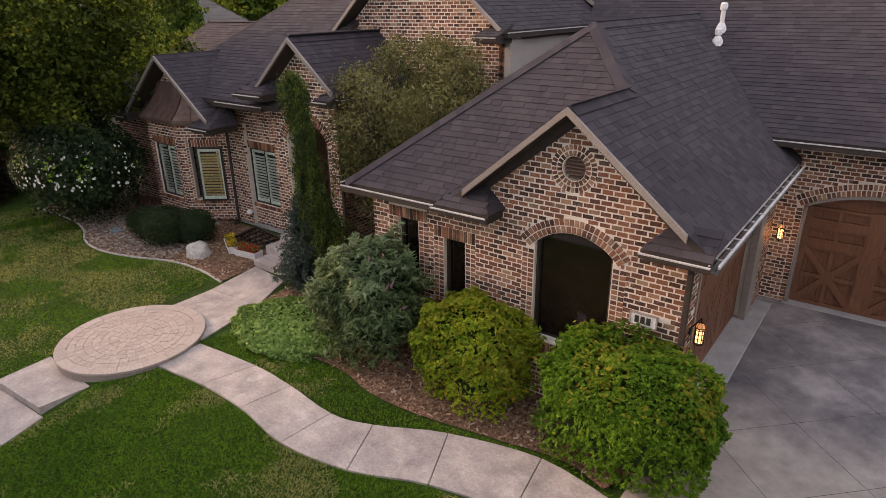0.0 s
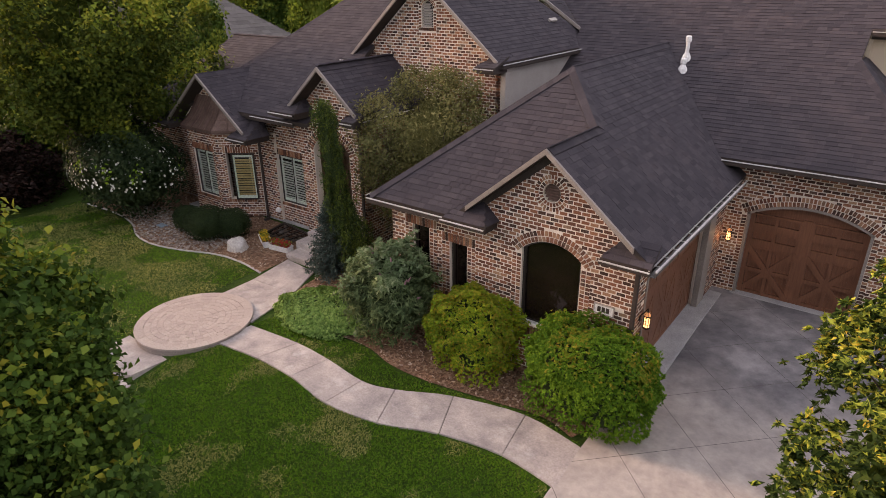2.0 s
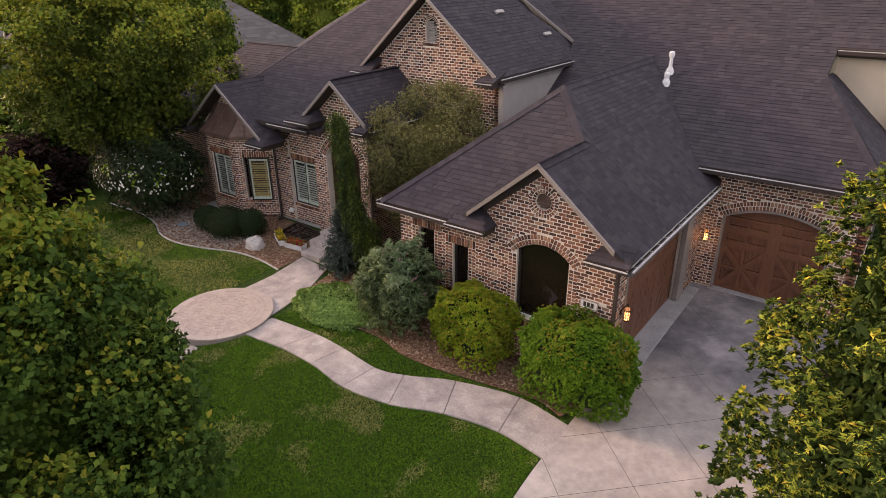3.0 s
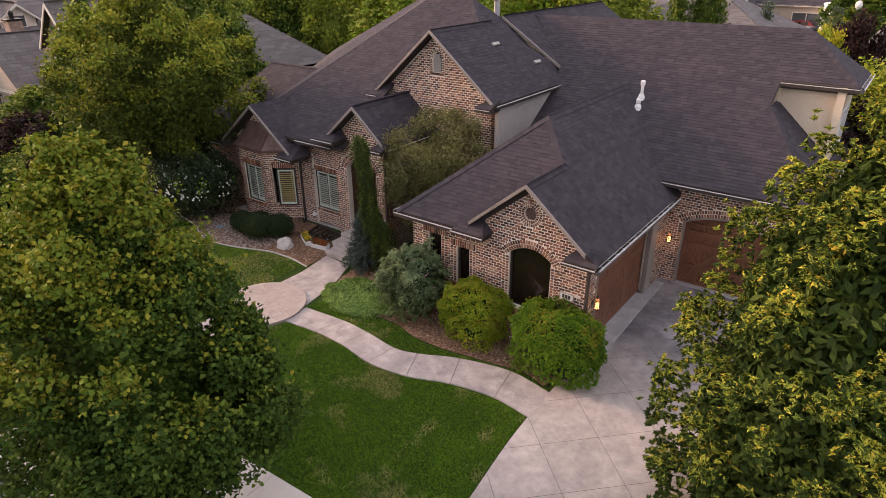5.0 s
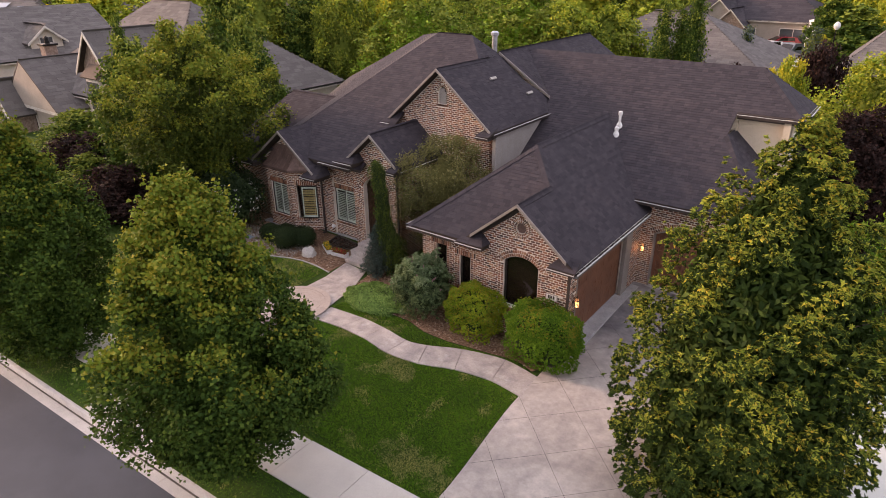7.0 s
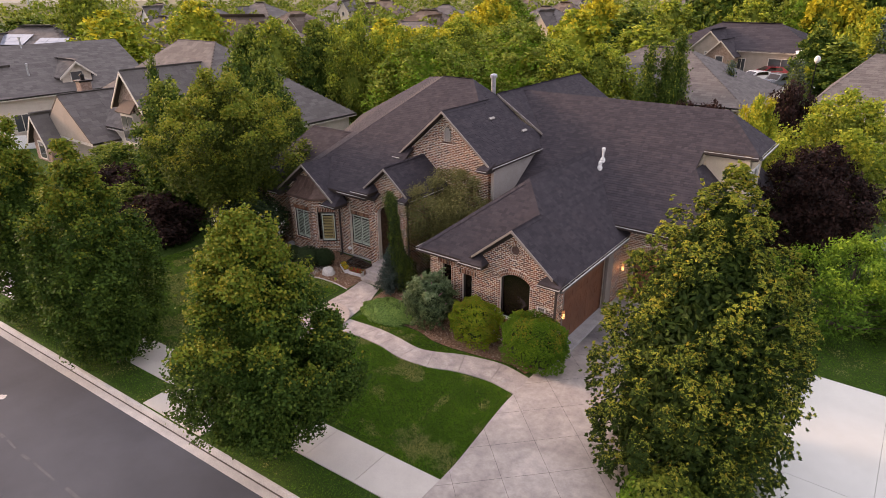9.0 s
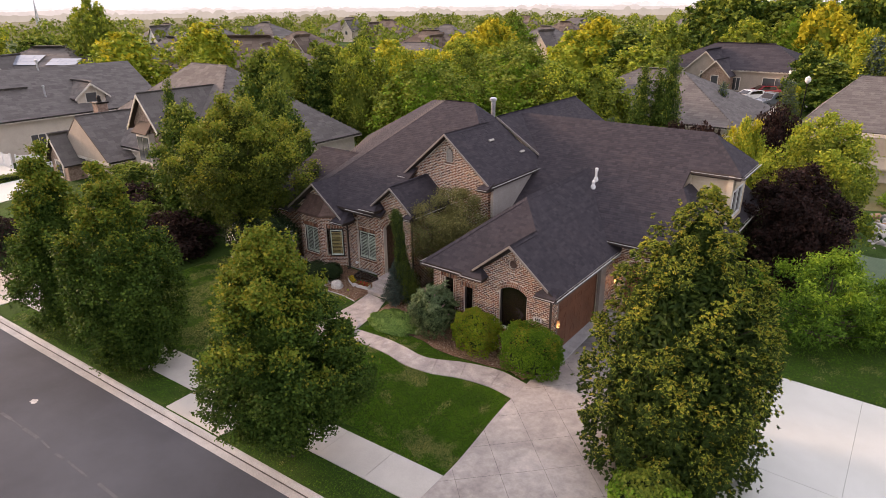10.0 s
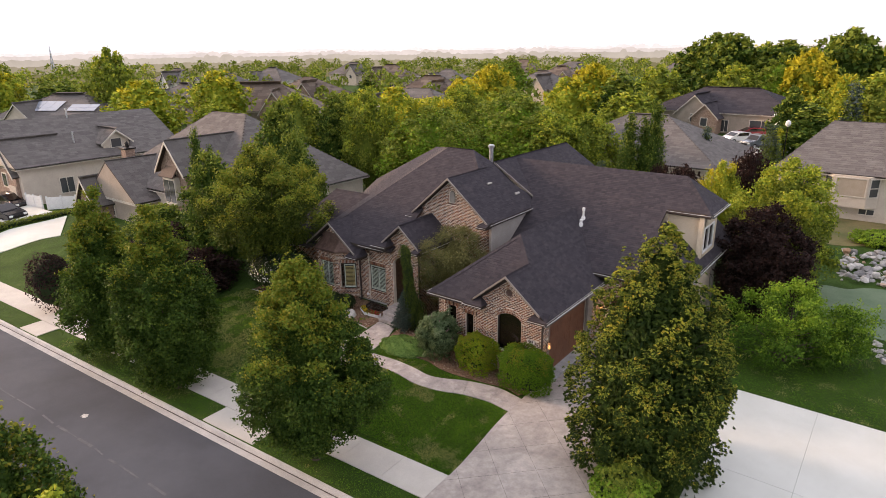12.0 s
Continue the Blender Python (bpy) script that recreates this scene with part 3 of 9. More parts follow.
def brick_wall(parent, origin, u, out, width, z0, tops, holes=(), seed=1, pieces=None):
    """Mortar wall with every brick laid on it; trims round the holes."""
    pc = pieces or Pieces()
    wall("mortar_wall", parent, origin, u, out, width, z0, tops, holes)
    top = lambda q: float(np.interp(q, [t[0] for t in tops], [t[1] for t in tops]))

    def inside(q, z):
        if z > top(q) - 0.01 or z < z0:
            return False
        for h in holes:
            j, hd, sl = h.get("jamb", 0.1), h.get("head", 0.2), h.get("sill", 0.1)
            if h.get("round"):
                r = (h["u1"] - h["u0"]) / 2
                if math.hypot(q - (h["u0"] + h["u1"]) / 2, z - h["z0"] - r) < r + h["ring"] - 0.012:
                    return False
                continue
            if h.get("rise"):
                rad, ang, zc, foot = arch_of(h)
                dq = q - (h["u0"] + h["u1"]) / 2
                if math.hypot(dq, z - zc) < rad + hd and abs(math.atan2(dq, z - zc)) < ang and z > h["z0"]:
                    return False
                if h["u0"] - j < q < h["u1"] + j and h["z0"] - sl < z < foot:
                    return False
                continue
            if h["u0"] - j < q < h["u1"] + j:
                a, b = hole_span(h, min(h["u1"], max(h["u0"], q)))
                if a - sl < z < b + (hd if h["u0"] - j <= q <= h["u1"] + j else 0):
                    return False
        return True

    lay_bricks(pc, origin, u, out, z0, max(t[1] for t in tops), width, inside, seed=seed)
    o, uu = Vector(origin), Vector(u).normalized()
    for h in holes:
        a, b = h["u0"], h["u1"]
        j, hd, sl = h.get("jamb", 0.1), h.get("head", 0.2), h.get("sill", 0.1)
        if h.get("round"):
            r = (b - a) / 2
            lay_arch(pc, o + uu * ((a + b) / 2) + Vector((0, 0, h["z0"] + r - o.z)), u, out, r, 0, math.tau, (h["ring"] / 2, h["ring"] / 2), 0.062)
            continue
        rise = h.get("rise", 0)
        if j:
            foot = arch_of(h)[3] if rise else h["z1"]          # jambs stop where the arch comes down on them
            lay_jamb(pc, o + uu * (a - j), u, out, h["z0"], foot, j - BG)
            lay_jamb(pc, o + uu * (b + BG), u, out, h["z0"], foot, j - BG)
        if rise:
            rad, ang, zc, foot = arch_of(h)
            lay_arch(pc, o + uu * ((a + b) / 2) + Vector((0, 0, zc - o.z)), u, out, rad, math.pi / 2 - ang, math.pi / 2 + ang, (hd / 2, hd / 2))
        elif hd:
            lay_soldiers(pc, o + uu * (a - j), u, out, h["z1"] + 0.004, b - a + 2 * j, hd - BG)
        if sl:
            lay_soldiers(pc, o + uu * (a - j), u, out, h["z0"] - sl, b - a + 2 * j, sl - 0.006, proud=0.03)
    return pc


house = thing("house", (-6, 8, 0.4), "brick house with dark shingle roofs, gables and a garage wing", "house", kind="")
ZB = 0.2                              # foot of the brickwork

# openings of the garage wing's front
GW_X0, GW_X1, GW_Y = -7.13, -1.70, 4.14
big = dict(u0=-3.90 - GW_X0, u1=-2.70 - GW_X0, z0=1.38, z1=2.98, rise=0.24, jamb=0.20, head=0.22, sill=0.22)
slim_a = dict(u0=-6.56 - GW_X0, u1=-6.12 - GW_X0, z0=1.50, z1=2.86, head=0.20, jamb=0.2, sill=0.1)
slim_b = dict(u0=-5.58 - GW_X0, u1=-5.16 - GW_X0, z0=1.52, z1=2.68, head=0.20, jamb=0.2, sill=0.1)
ring = dict(u0=-3.53 - GW_X0, u1=-3.19 - GW_X0, z0=3.98, round=True, ring=0.17)
garage_front = brick_wall(house, (GW_X0, GW_Y, ZB), (1, 0, 0), (0, -1, 0), GW_X1 - GW_X0, ZB,
                          [(0, 3.30), (1.9, 3.30), (GW_X1 - GW_X0 - 1.66 - 1.56, 3.30 + 0.30), (-3.36 - GW_X0, 4.92), (GW_X1 - GW_X0 - 0.02, 3.35), (GW_X1 - GW_X0, 3.30)], [slim_a, slim_b, big, ring], 5)

# side with the single door, and the wall of the second door
side_door = dict(u0=0.62, u1=4.55, z0=0.36, z1=2.95, jamb=0.0, head=0.0, sill=0)
garage_side = brick_wall(house, (GW_X1, GW_Y, ZB), (0, 1, 0), (1, 0, 0), 9.98 - GW_Y, ZB, [(0, 3.3), (9.98 - GW_Y, 3.3)], [side_door], 6)
door2 = dict(u0=-1.20 + 2.0, u1=1.30 + 2.0, z0=0.36, z1=2.50, rise=0.34, jamb=0.12, head=0.24, sill=0)
garage_back = brick_wall(house, (-2.0, 9.98, ZB), (1, 0, 0), (0, -1, 0), 3.95, ZB, [(0, 3.75), (3.95, 3.75)], [door2], 7)

# front of the living rooms
mid = dict(u0=-13.52 + 14.5, u1=-12.36 + 14.5, z0=1.34, z1=2.82, head=0.2, jamb=0.1, sill=0.1)
front_mid = brick_wall(house, (-14.5, 6.2, 0.75), (1, 0, 0), (0, -1, 0), 2.5, 0.75, [(0, 4.05), (2.5, 4.05)], [mid], 8)
entry = dict(u0=-11.52 + 12.05, u1=-10.15 + 12.05, z0=0.75, z1=3.35, rise=0.42, jamb=0.1, head=0.24, sill=0)
front_entry = brick_wall(house, (-12.05, 5.9, 0.55), (1, 0, 0), (0, -1, 0), 2.45, 0.55, [(0, 4.3), (1.4, 5.5), (2.45, 4.45)], [entry], 9)
entry_side = brick_wall(house, (-9.6, 5.9, 0.55), (0, 1, 0), (1, 0, 0), 2.5, 0.55, [(0, 4.4), (2.5, 4.4)], [], 10)
entry_left = brick_wall(house, (-12.05, 6.2, 0.55), (0, -1, 0), (-1, 0, 0), 0.3, 0.55, [(0, 4.3), (0.3, 4.3)], [], 11)
upper_vent = dict(u0=-9.56 + 11.75, u1=-9.18 + 11.75, z0=6.40, z1=6.86, rise=0.19, jamb=0.1, head=0.1, sill=0.08)
front_upper = brick_wall(house, (-11.75, 8.3, 3.3), (1, 0, 0), (0, -1, 0), 4.75, 3.3, [(0, 5.6), (2.35, 7.62), (4.75, 5.66)], [upper_vent], 12)
gable_bay = brick_wall(house, (-17.4, 6.1, 0.75), (1, 0, 0), (0, -1, 0), 3.9, 0.75, [(0, 3.45), (3.9, 3.45)], [], 13)
gable_top = brick_wall(house, (-17.3, 5.64, 3.42), (1, 0, 0), (0, -1, 0), 3.56, 3.42, [(0, 3.55), (1.78, 4.96), (3.56, 3.55)], [], 18)
bay_win = dict(u0=0.26, u1=1.24, z0=1.32, z1=2.78, head=0.2, jamb=0.08, sill=0.1)
bay_front = brick_wall(house, (-16.72, 5.3, 0.75), (1, 0, 0), (0, -1, 0), 1.50, 0.75, [(0, 3.46), (1.50, 3.46)], [bay_win], 15)
BAY_U = Vector((0.9, 0.66, 0)).normalized()
bay_win_b = dict(u0=0.24, u1=0.94, z0=1.32, z1=2.78, head=0.2, jamb=0.08, sill=0.1)
bay_side = brick_wall(house, (-15.22, 5.3, 0.75), BAY_U, (BAY_U.y, -BAY_U.x, 0), 1.25, 0.75, [(0, 3.46), (1.25, 3.46)], [bay_win_b], 16)
bay_side_b = brick_wall(house, (-17.6, 5.96, 0.75), (0.88, -0.66, 0), (-0.66, -0.88, 0), 1.1, 0.75, [(0, 3.46), (1.1, 3.46)], [], 17)
front_left = brick_wall(house, (-20.0, 6.0, 0.55), (1, 0, 0), (0, -1, 0), 3.0, 0.55, [(0, 3.45), (3.0, 3.45)], [], 14)

ALL_BRICK = [gable_top, garage_side, garage_back, front_mid, front_entry, entry_side, entry_left, front_upper, gable_bay, front_left, bay_front, bay_side, bay_side_b]
for pc in ALL_BRICK:
    pc.joined("brickwork", M_BRICK, house)

# stucco walls
wall("stucco_wall", house, (-7.0, 8.3, 2.5), (0, 1, 0), (1, 0, 0), 6.0, 2.5, [(0, 5.5), (6, 5.5)], [], M_STUCCO_GREY)
wall("stucco_wall", house, (0.1, 13.5, 4.0), (1, 0, 0), (0, -1, 0), 1.8, 4.0, [(0, 6.34), (1.8, 6.34)], [], M_STUCCO)
up_win = dict(u0=0.22, u1=1.95, z0=4.36, z1=5.66)
wall("stucco_wall", house, (1.9, 13.28, 0.2), (0, 1, 0), (1, 0, 0), 2.45, 0.2, [(0, 6.34), (2.45, 6.34)], [up_win], M_STUCCO)
wall("stucco_wall", house, (1.75, 15.5, 3.9), (-1, 0, 0), (0, 1, 0), 1.6, 3.9, [(0, 6.5), (1.6, 6.5)], [], M_STUCCO)
wall("stucco_wall", house, (1.93, 9.98, 0.2), (0, 1, 0), (1, 0, 0), 3.0, 0.2, [(0, 3.75), (3, 3.75)], [], M_STUCCO_GREY)
# plain rear closure
for a, b, h in (((-20, 6.0, 0.2), (0, 1, 0), 3.4), ((-20, 16, 0.2), (1, 0, 0), 3.6), ((-7.2, 22, 0.2), (0, -1, 0), 3.6), ((-12, 22, 0.2), (1, 0, 0), 3.6)):
    wall("stucco_wall", house, a, b, Vector(b).cross(Vector((0, 0, 1))), 10.0 if b[1] > 0 else (22.0 if a[1] == 16 else 6.0), 0.2, [(0, h), (22, h)], [], M_STUCCO_GREY)

# roofs
SA, SB, SC = 0.826, 0.669, 0.64
za = lambda x: 3.38 + SA * (-1.4 - x)
zb = lambda y: 3.82 + SB * (y - 9.5)
zc = lambda y: 4.1 + SC * (y - 5.55)
ROOFS = {
    "wing_right": [(-1.40, 3.85, 3.38), (-1.40, 9.95, 3.38), (-4.45, 12.75, 5.90), (-4.45, 6.90, 5.90), (-3.36, 5.81, 5.0), (-3.36, 3.85, 5.0)],
    "wing_gable": [(-3.36, 3.85, 5.0), (-3.36, 5.81, 5.0), (-5.32, 3.85, 3.38)],
    "wing_front": [(-7.5, 3.85, 3.38), (-5.32, 3.85, 3.38), (-3.36, 5.81, 5.0), (-4.45, 6.90, 5.90)],
    "wing_left": [(-7.5, 3.85, 3.38), (-4.45, 6.90, 5.90), (-4.45, 12.75, 5.90), (-7.5, 12.75, 3.38)],
    "back_front": [(-7.2, 9.5, zb(9.5)), (2.10, 9.5, zb(9.5)), (0.10, 12.40, zb(12.40)), (0.10, 13.30, zb(13.30)), (2.2, 13.30, zb(13.30)), (0.39, 15.3, 7.70), (-9.7, 15.3, 7.70), (-7.2, 12.95, zb(12.95))],
    "back_right": [(2.2, 13.30, zb(13.30)), (2.2, 16.4, zb(13.30)), (0.39, 15.3, 7.70)],
    "back_rear": [(2.2, 16.4, zb(13.30)), (0.39, 15.3, 7.70), (-9.7, 15.3, 7.70), (-9.7, 16.4, zb(13.30))],
    "low_right": [(2.22, 9.5, 3.82), (2.22, 19.0, 3.82), (0.10, 19.0, 5.76), (0.10, 12.40, 5.76)],
    "main_front": [(-16.8, 5.55, 4.10), (-11.3, 5.55, 4.10), (-11.3, 8.3, zc(8.3)), (-9.7, 11.2, zc(11.2)), (-10.85, 12.4, zc(12.4)), (-12.62, 12.4, zc(12.4))],
    "main_left": [(-16.8, 5.55, 4.10), (-12.62, 12.4, zc(12.4)), (-14.7, 13.9, 8.15), (-18.4, 12.3, 6.0)],
    "main_back": [(-14.7, 13.9, 8.15), (-12.62, 12.4, zc(12.4)), (-13.2, 17.0, 5.6)],
    "main_right": [(-10.85, 12.4, zc(12.4)), (-7.1, 8.7, 5.60), (-7.1, 13.05, 5.60), (-9.84, 13.05, 7.71)],
    "main_rear": [(-12.62, 12.4, zc(12.4)), (-10.85, 12.4, zc(12.4)), (-10.85, 16.2, 6.0), (-12.62, 16.2, 6.0)],
    "upper_right": [(-6.9, 7.95, 5.68), (-9.4, 7.95, 7.76), (-9.4, 11.6, 7.76), (-6.9, 13.6, 5.68)],
    "upper_left": [(-11.9, 7.95, 5.60), (-9.4, 7.95, 7.76), (-9.4, 11.6, 7.76), (-11.9, 8.4, 5.60)],
    "rear_right": [(-9.84, 13.05, 7.80), (-9.84, 22.2, 7.80), (-4.6, 22.2, 4.45), (-4.6, 15.3, 4.45), (-7.1, 13.05, 6.06)],
    "rear_left": [(-9.84, 13.05, 7.80), (-9.84, 22.2, 7.80), (-14.0, 22.2, 5.0), (-14.0, 13.05, 5.0)],
    "entry_right": [(-9.3, 5.5, 4.45), (-10.65, 5.5, 5.60), (-10.65, 8.3, 5.60), (-9.3, 8.3, 4.45)],
    "entry_left": [(-12.0, 5.5, 4.45), (-10.65, 5.5, 5.60), (-10.65, 8.3, 5.60), (-12.0, 6.4, 4.45)],
    "bay_right": [(-13.47, 5.2, 3.50), (-15.52, 5.2, 5.08), (-15.52, 7.1, 5.08), (-13.47, 5.9, 3.50)],
    "bay_left": [(-17.57, 5.2, 3.50), (-15.52, 5.2, 5.08), (-15.52, 7.1, 5.08), (-17.57, 7.1, 3.50)],
    "left_front": [(-20.2, 5.5, 3.50), (-15.6, 5.5, 3.50), (-15.6, 9.3, 5.72), (-19.2, 9.3, 5.72)],
    "left_rear": [(-20.2, 13.0, 3.50), (-15.6, 13.0, 3.50), (-15.6, 9.3, 5.72), (-19.2, 9.3, 5.72)],
    "left_end": [(-20.2, 5.5, 3.50), (-19.2, 9.3, 5.72), (-20.2, 13.0, 3.50)],
}
shingle_sets = {}
for k, (key, pts) in enumerate(ROOFS.items()):
    roof = roof_slab("roof", pts, house)
    pc = Pieces()
    lay_shingles(pc, pts, seed=20 + k)
    shingle_sets[key] = (roof, pc)
    if key != "wing_right":
        pc.joined("shingles", M_SHINGLE, roof)
# solid corner behind the brick skin
part("corner_pier", boxes((GW_X1 - 0.30, GW_Y - 0.0008, 0.1, GW_X1 + 0.0008, GW_Y + 0.60, 3.28)), M_MORTAR, house)
part("corner_pier", boxes((-7.07, 8.292, 2.5, -6.925, 8.72, 5.56)), M_STUCCO_GREY, house)
part("corner_pier", boxes((-0.2, 13.34, 5.4, 0.16, 13.7, 6.34)), M_STUCCO, house)


# ---- house fittings ----
M_GLASS_DARK, n_, b_ = nodes_of("tinted_glass", 0.04, 0, 0.5)
b_.inputs["Base Color"].default_value = (0.014, 0.009, 0.007, 1)
M_GLASS, n_, b_ = nodes_of("clear_glass", 0.02, 0, 0.5)
b_.inputs["Transmission Weight"].default_value = 1.0
b_.inputs["IOR"].default_value = 1.2
b_.inputs["Base Color"].default_value = (0.93, 1.0, 0.96, 1)
M_COPPER = two_scale("aged_copper", (0.13, 0.085, 0.070), (0.21, 0.140, 0.115), 25, 2.5, 0.5, 0.12, 0.35)
M_IRON = two_scale("black_iron", (0.012, 0.011, 0.010), (0.022, 0.020, 0.018), 40, 5, 0.5, 0.2, 0.5)
M_WHITE = two_scale("white_paint", (0.74, 0.74, 0.72), (0.82, 0.82, 0.80), 30, 3, 0.5, 0.05)
M_SILVER = two_scale("galvanised_metal", (0.45, 0.46, 0.47), (0.62, 0.63, 0.64), 20, 6, 0.35, 0.1, 0.7)
M_GLOW, n_, b_ = nodes_of("lamp_glow", 0.4)
b_.inputs["Base Color"].default_value = (0.9, 0.6, 0.3, 1)
b_.inputs["Emission Color"].default_value = (1.0, 0.52, 0.18, 1)
b_.inputs["Emission Strength"].default_value = 2.4
M_AMBER, n_, b_ = nodes_of("amber_glass", 0.3)
b_.inputs["Base Color"].default_value = (0.55, 0.28, 0.12, 1)
b_.inputs["Emission Color"].default_value = (1.0, 0.42, 0.14, 1)
b_.inputs["Emission Strength"].default_value = 0.3

M_WOOD, wnt, wb = nodes_of("stained_wood", 0.5, 0, 0.4)
wv = coords(wnt)
mp = wnt.nodes.new("ShaderNodeMapping")
mp.inputs["Scale"].default_value = (14, 14, 1.2)
wnt.links.new(wv, mp.inputs["Vector"])
wc = ramp_of(wnt, noise_of(wnt, mp.outputs[0], 2.0, 5, 0.65), [(0.3, (0.125, 0.052, 0.027)), (0.7, (0.215, 0.095, 0.050))])
wc = mix_of(wnt, wc, ramp_of(wnt, noise_of(wnt, wv, 1.1, 3, 0.5), [(0.3, (0.8, 0.8, 0.8)), (0.7, (1.1, 1.1, 1.1))]), 1.0, "MULTIPLY")
wnt.links.new(wc, wb.inputs["Base Color"])
bump_of(wnt, wb, noise_of(wnt, mp.outputs[0], 4.0, 3, 0.6), 0.25, 0.004)


def on_wall(o, u, out, a, z, d):
    """A place a metres along a wall, at height z, d metres proud of it."""
    o, u, out = Vector(o), Vector(u).normalized(), Vector(out).normalized()
    p = o + u * a + out * d
    return Vector((p.x, p.y, z))


def slab_on(bm, o, u, out, a0, a1, z0, z1, d0, d1):
    """A box on a wall, between two places along it, two heights and two depths."""
    u, out = Vector(u).normalized(), Vector(out).normalized()
    pts = [on_wall(o, u, out, a0, z0, d0), on_wall(o, u, out, a1, z0, d0), on_wall(o, u, out, a1, z1, d0), on_wall(o, u, out, a0, z1, d0)]
    prism(bm, pts, out * (d1 - d0))
    return bm


dormer_win = part("window", boxes((1.84, 13.57, 4.42, 1.87, 15.16, 5.60)), M_GLASS_DARK, house)
for y0_, y1_, z0_, z1_ in ((0.22, 0.30, 4.36, 5.66), (1.05, 1.12, 4.44, 5.58), (1.87, 1.95, 4.36, 5.66), (0.30, 1.87, 4.36, 4.44), (0.30, 1.87, 5.58, 5.66)):
    part("frame_bar", boxes((1.80, 13.28 + y0_, z0_, 1.93, 13.28 + y1_, z1_)), M_WHITE, dormer_win)


def shutter_window(o, u, out, h, leaves=2, mat=None):
    """Dark outer frame, plantation shutters with slats, and a pane in front of them."""
    a0, a1, z0, z1 = h["u0"], h["u1"], h["z0"], h["z1"]
    win = part("window", slab_on(bmesh.new(), o, u, out, a0, a1, z0, z1, -0.21, -0.19), M_FRAME, house)
    for x0, x1, y0, y1 in ((a0, a0 + 0.04, z0, z1), (a1 - 0.04, a1, z0, z1), (a0 + 0.04, a1 - 0.04, z0, z0 + 0.04), (a0 + 0.04, a1 - 0.04, z1 - 0.04, z1)):
        part("frame_bar", slab_on(bmesh.new(), o, u, out, x0, x1, y0, y1, -0.12, -0.04), M_FRAME, win)
    w = (a1 - a0 - 0.08) / leaves
    for k in range(leaves):
        x0 = a0 + 0.04 + k * w
        x1 = x0 + w
        for q in ((x0, x0 + 0.05, z0 + 0.04, z1 - 0.04), (x1 - 0.05, x1 - 0.012, z0 + 0.04, z1 - 0.04), (x0 + 0.05, x1 - 0.05, z0 + 0.04, z0 + 0.12), (x0 + 0.05, x1 - 0.05, z1 - 0.12, z1 - 0.04)):
            part("shutter_stile", slab_on(bmesh.new(), o, u, out, *q, -0.11, -0.08), M_SHUTTER, win)
        if k:
            part("mullion", slab_on(bmesh.new(), o, u, out, x0 - 0.012, x0 + 0.002, z0 + 0.04, z1 - 0.04, -0.11, -0.06), M_FRAME, win)
        n = int((z1 - z0 - 0.24) / 0.078)
        for i in range(n):
            z = z0 + 0.13 + i * 0.078
            bm = bmesh.new()
            p = [on_wall(o, u, out, x0 + 0.05, z, -0.115), on_wall(o, u, out, x1 - 0.05, z, -0.115), on_wall(o, u, out, x1 - 0.05, z + 0.055, -0.080), on_wall(o, u, out, x0 + 0.05, z + 0.055, -0.080)]
            prism(bm, p, (0, 0, 0.009))
            part("slat", bm, mat or M_SHUTTER, win)
    pane = part("pane", slab_on(bmesh.new(), o, u, out, a0 + 0.03, a1 - 0.03, z0 + 0.03, z1 - 0.03, -0.06, -0.055), M_GLASS, win)
    pane.visible_shadow = False


def dark_window(o, u, out, h, mat=None):
    """A tinted pane in a thin pale-edged frame, its head following the arch."""
    a0, a1, z0, z1 = h["u0"], h["u1"], h["z0"], h["z1"]
    n = 12
    us = [a0 + (a1 - a0) * k / n for k in range(n + 1)]
    outline = [on_wall(o, u, out, a0, z0, -0.13), on_wall(o, u, out, a1, z0, -0.13)] + [on_wall(o, u, out, q, hole_span(h, q)[1], -0.13) for q in us[::-1]]
    bm = bmesh.new()
    prism(bm, outline, -Vector(out) * 0.02)
    win = part("window", bm, M_GLASS_DARK, house, "dark tinted window pane")
    f = 0.045
    for q in ((a0, a0 + f, z0, z1), (a1 - f, a1, z0, z1), (a0, a1, z0, z0 + f)):
        part("frame_bar", slab_on(bmesh.new(), o, u, out, *q, -0.128, -0.07), M_FRAME if q[3] == z1 else M_SHUTTER, win)
    bm = bmesh.new()
    for qa, qb in zip(us, us[1:]):
        ta, tb = hole_span(h, qa)[1], hole_span(h, qb)[1]
        prism(bm, [on_wall(o, u, out, qa, ta - f, -0.128), on_wall(o, u, out, qb, tb - f, -0.128), on_wall(o, u, out, qb, tb, -0.128), on_wall(o, u, out, qa, ta, -0.128)], Vector(out).normalized() * 0.058)
    bmesh.ops.remove_doubles(bm, verts=bm.verts, dist=0.0005)
    part("frame_head", bm, M_FRAME, win)


GF = ((GW_X0, GW_Y, 0), (1, 0, 0), (0, -1, 0))
dark_window(*GF, big)
dark_window(*GF, slim_a)
dark_window(*GF, slim_b)
shutter_window((-14.5, 6.2, 0), (1, 0, 0), (0, -1, 0), mid)
shutter_window((-16.72, 5.3, 0), (1, 0, 0), (0, -1, 0), bay_win)
# indoor lamplight is put into the slat colour; no lamp stands behind
M_SHUTTER_WARM = two_scale("lamp_warmed_wood_blind", (0.62, 0.44, 0.20), (0.70, 0.52, 0.26), 20, 3, 0.5, 0.05)
shutter_window((-15.0, 5.3, 0), BAY_U, (BAY_U.y, -BAY_U.x, 0), bay_win_b, 1, M_SHUTTER_WARM)


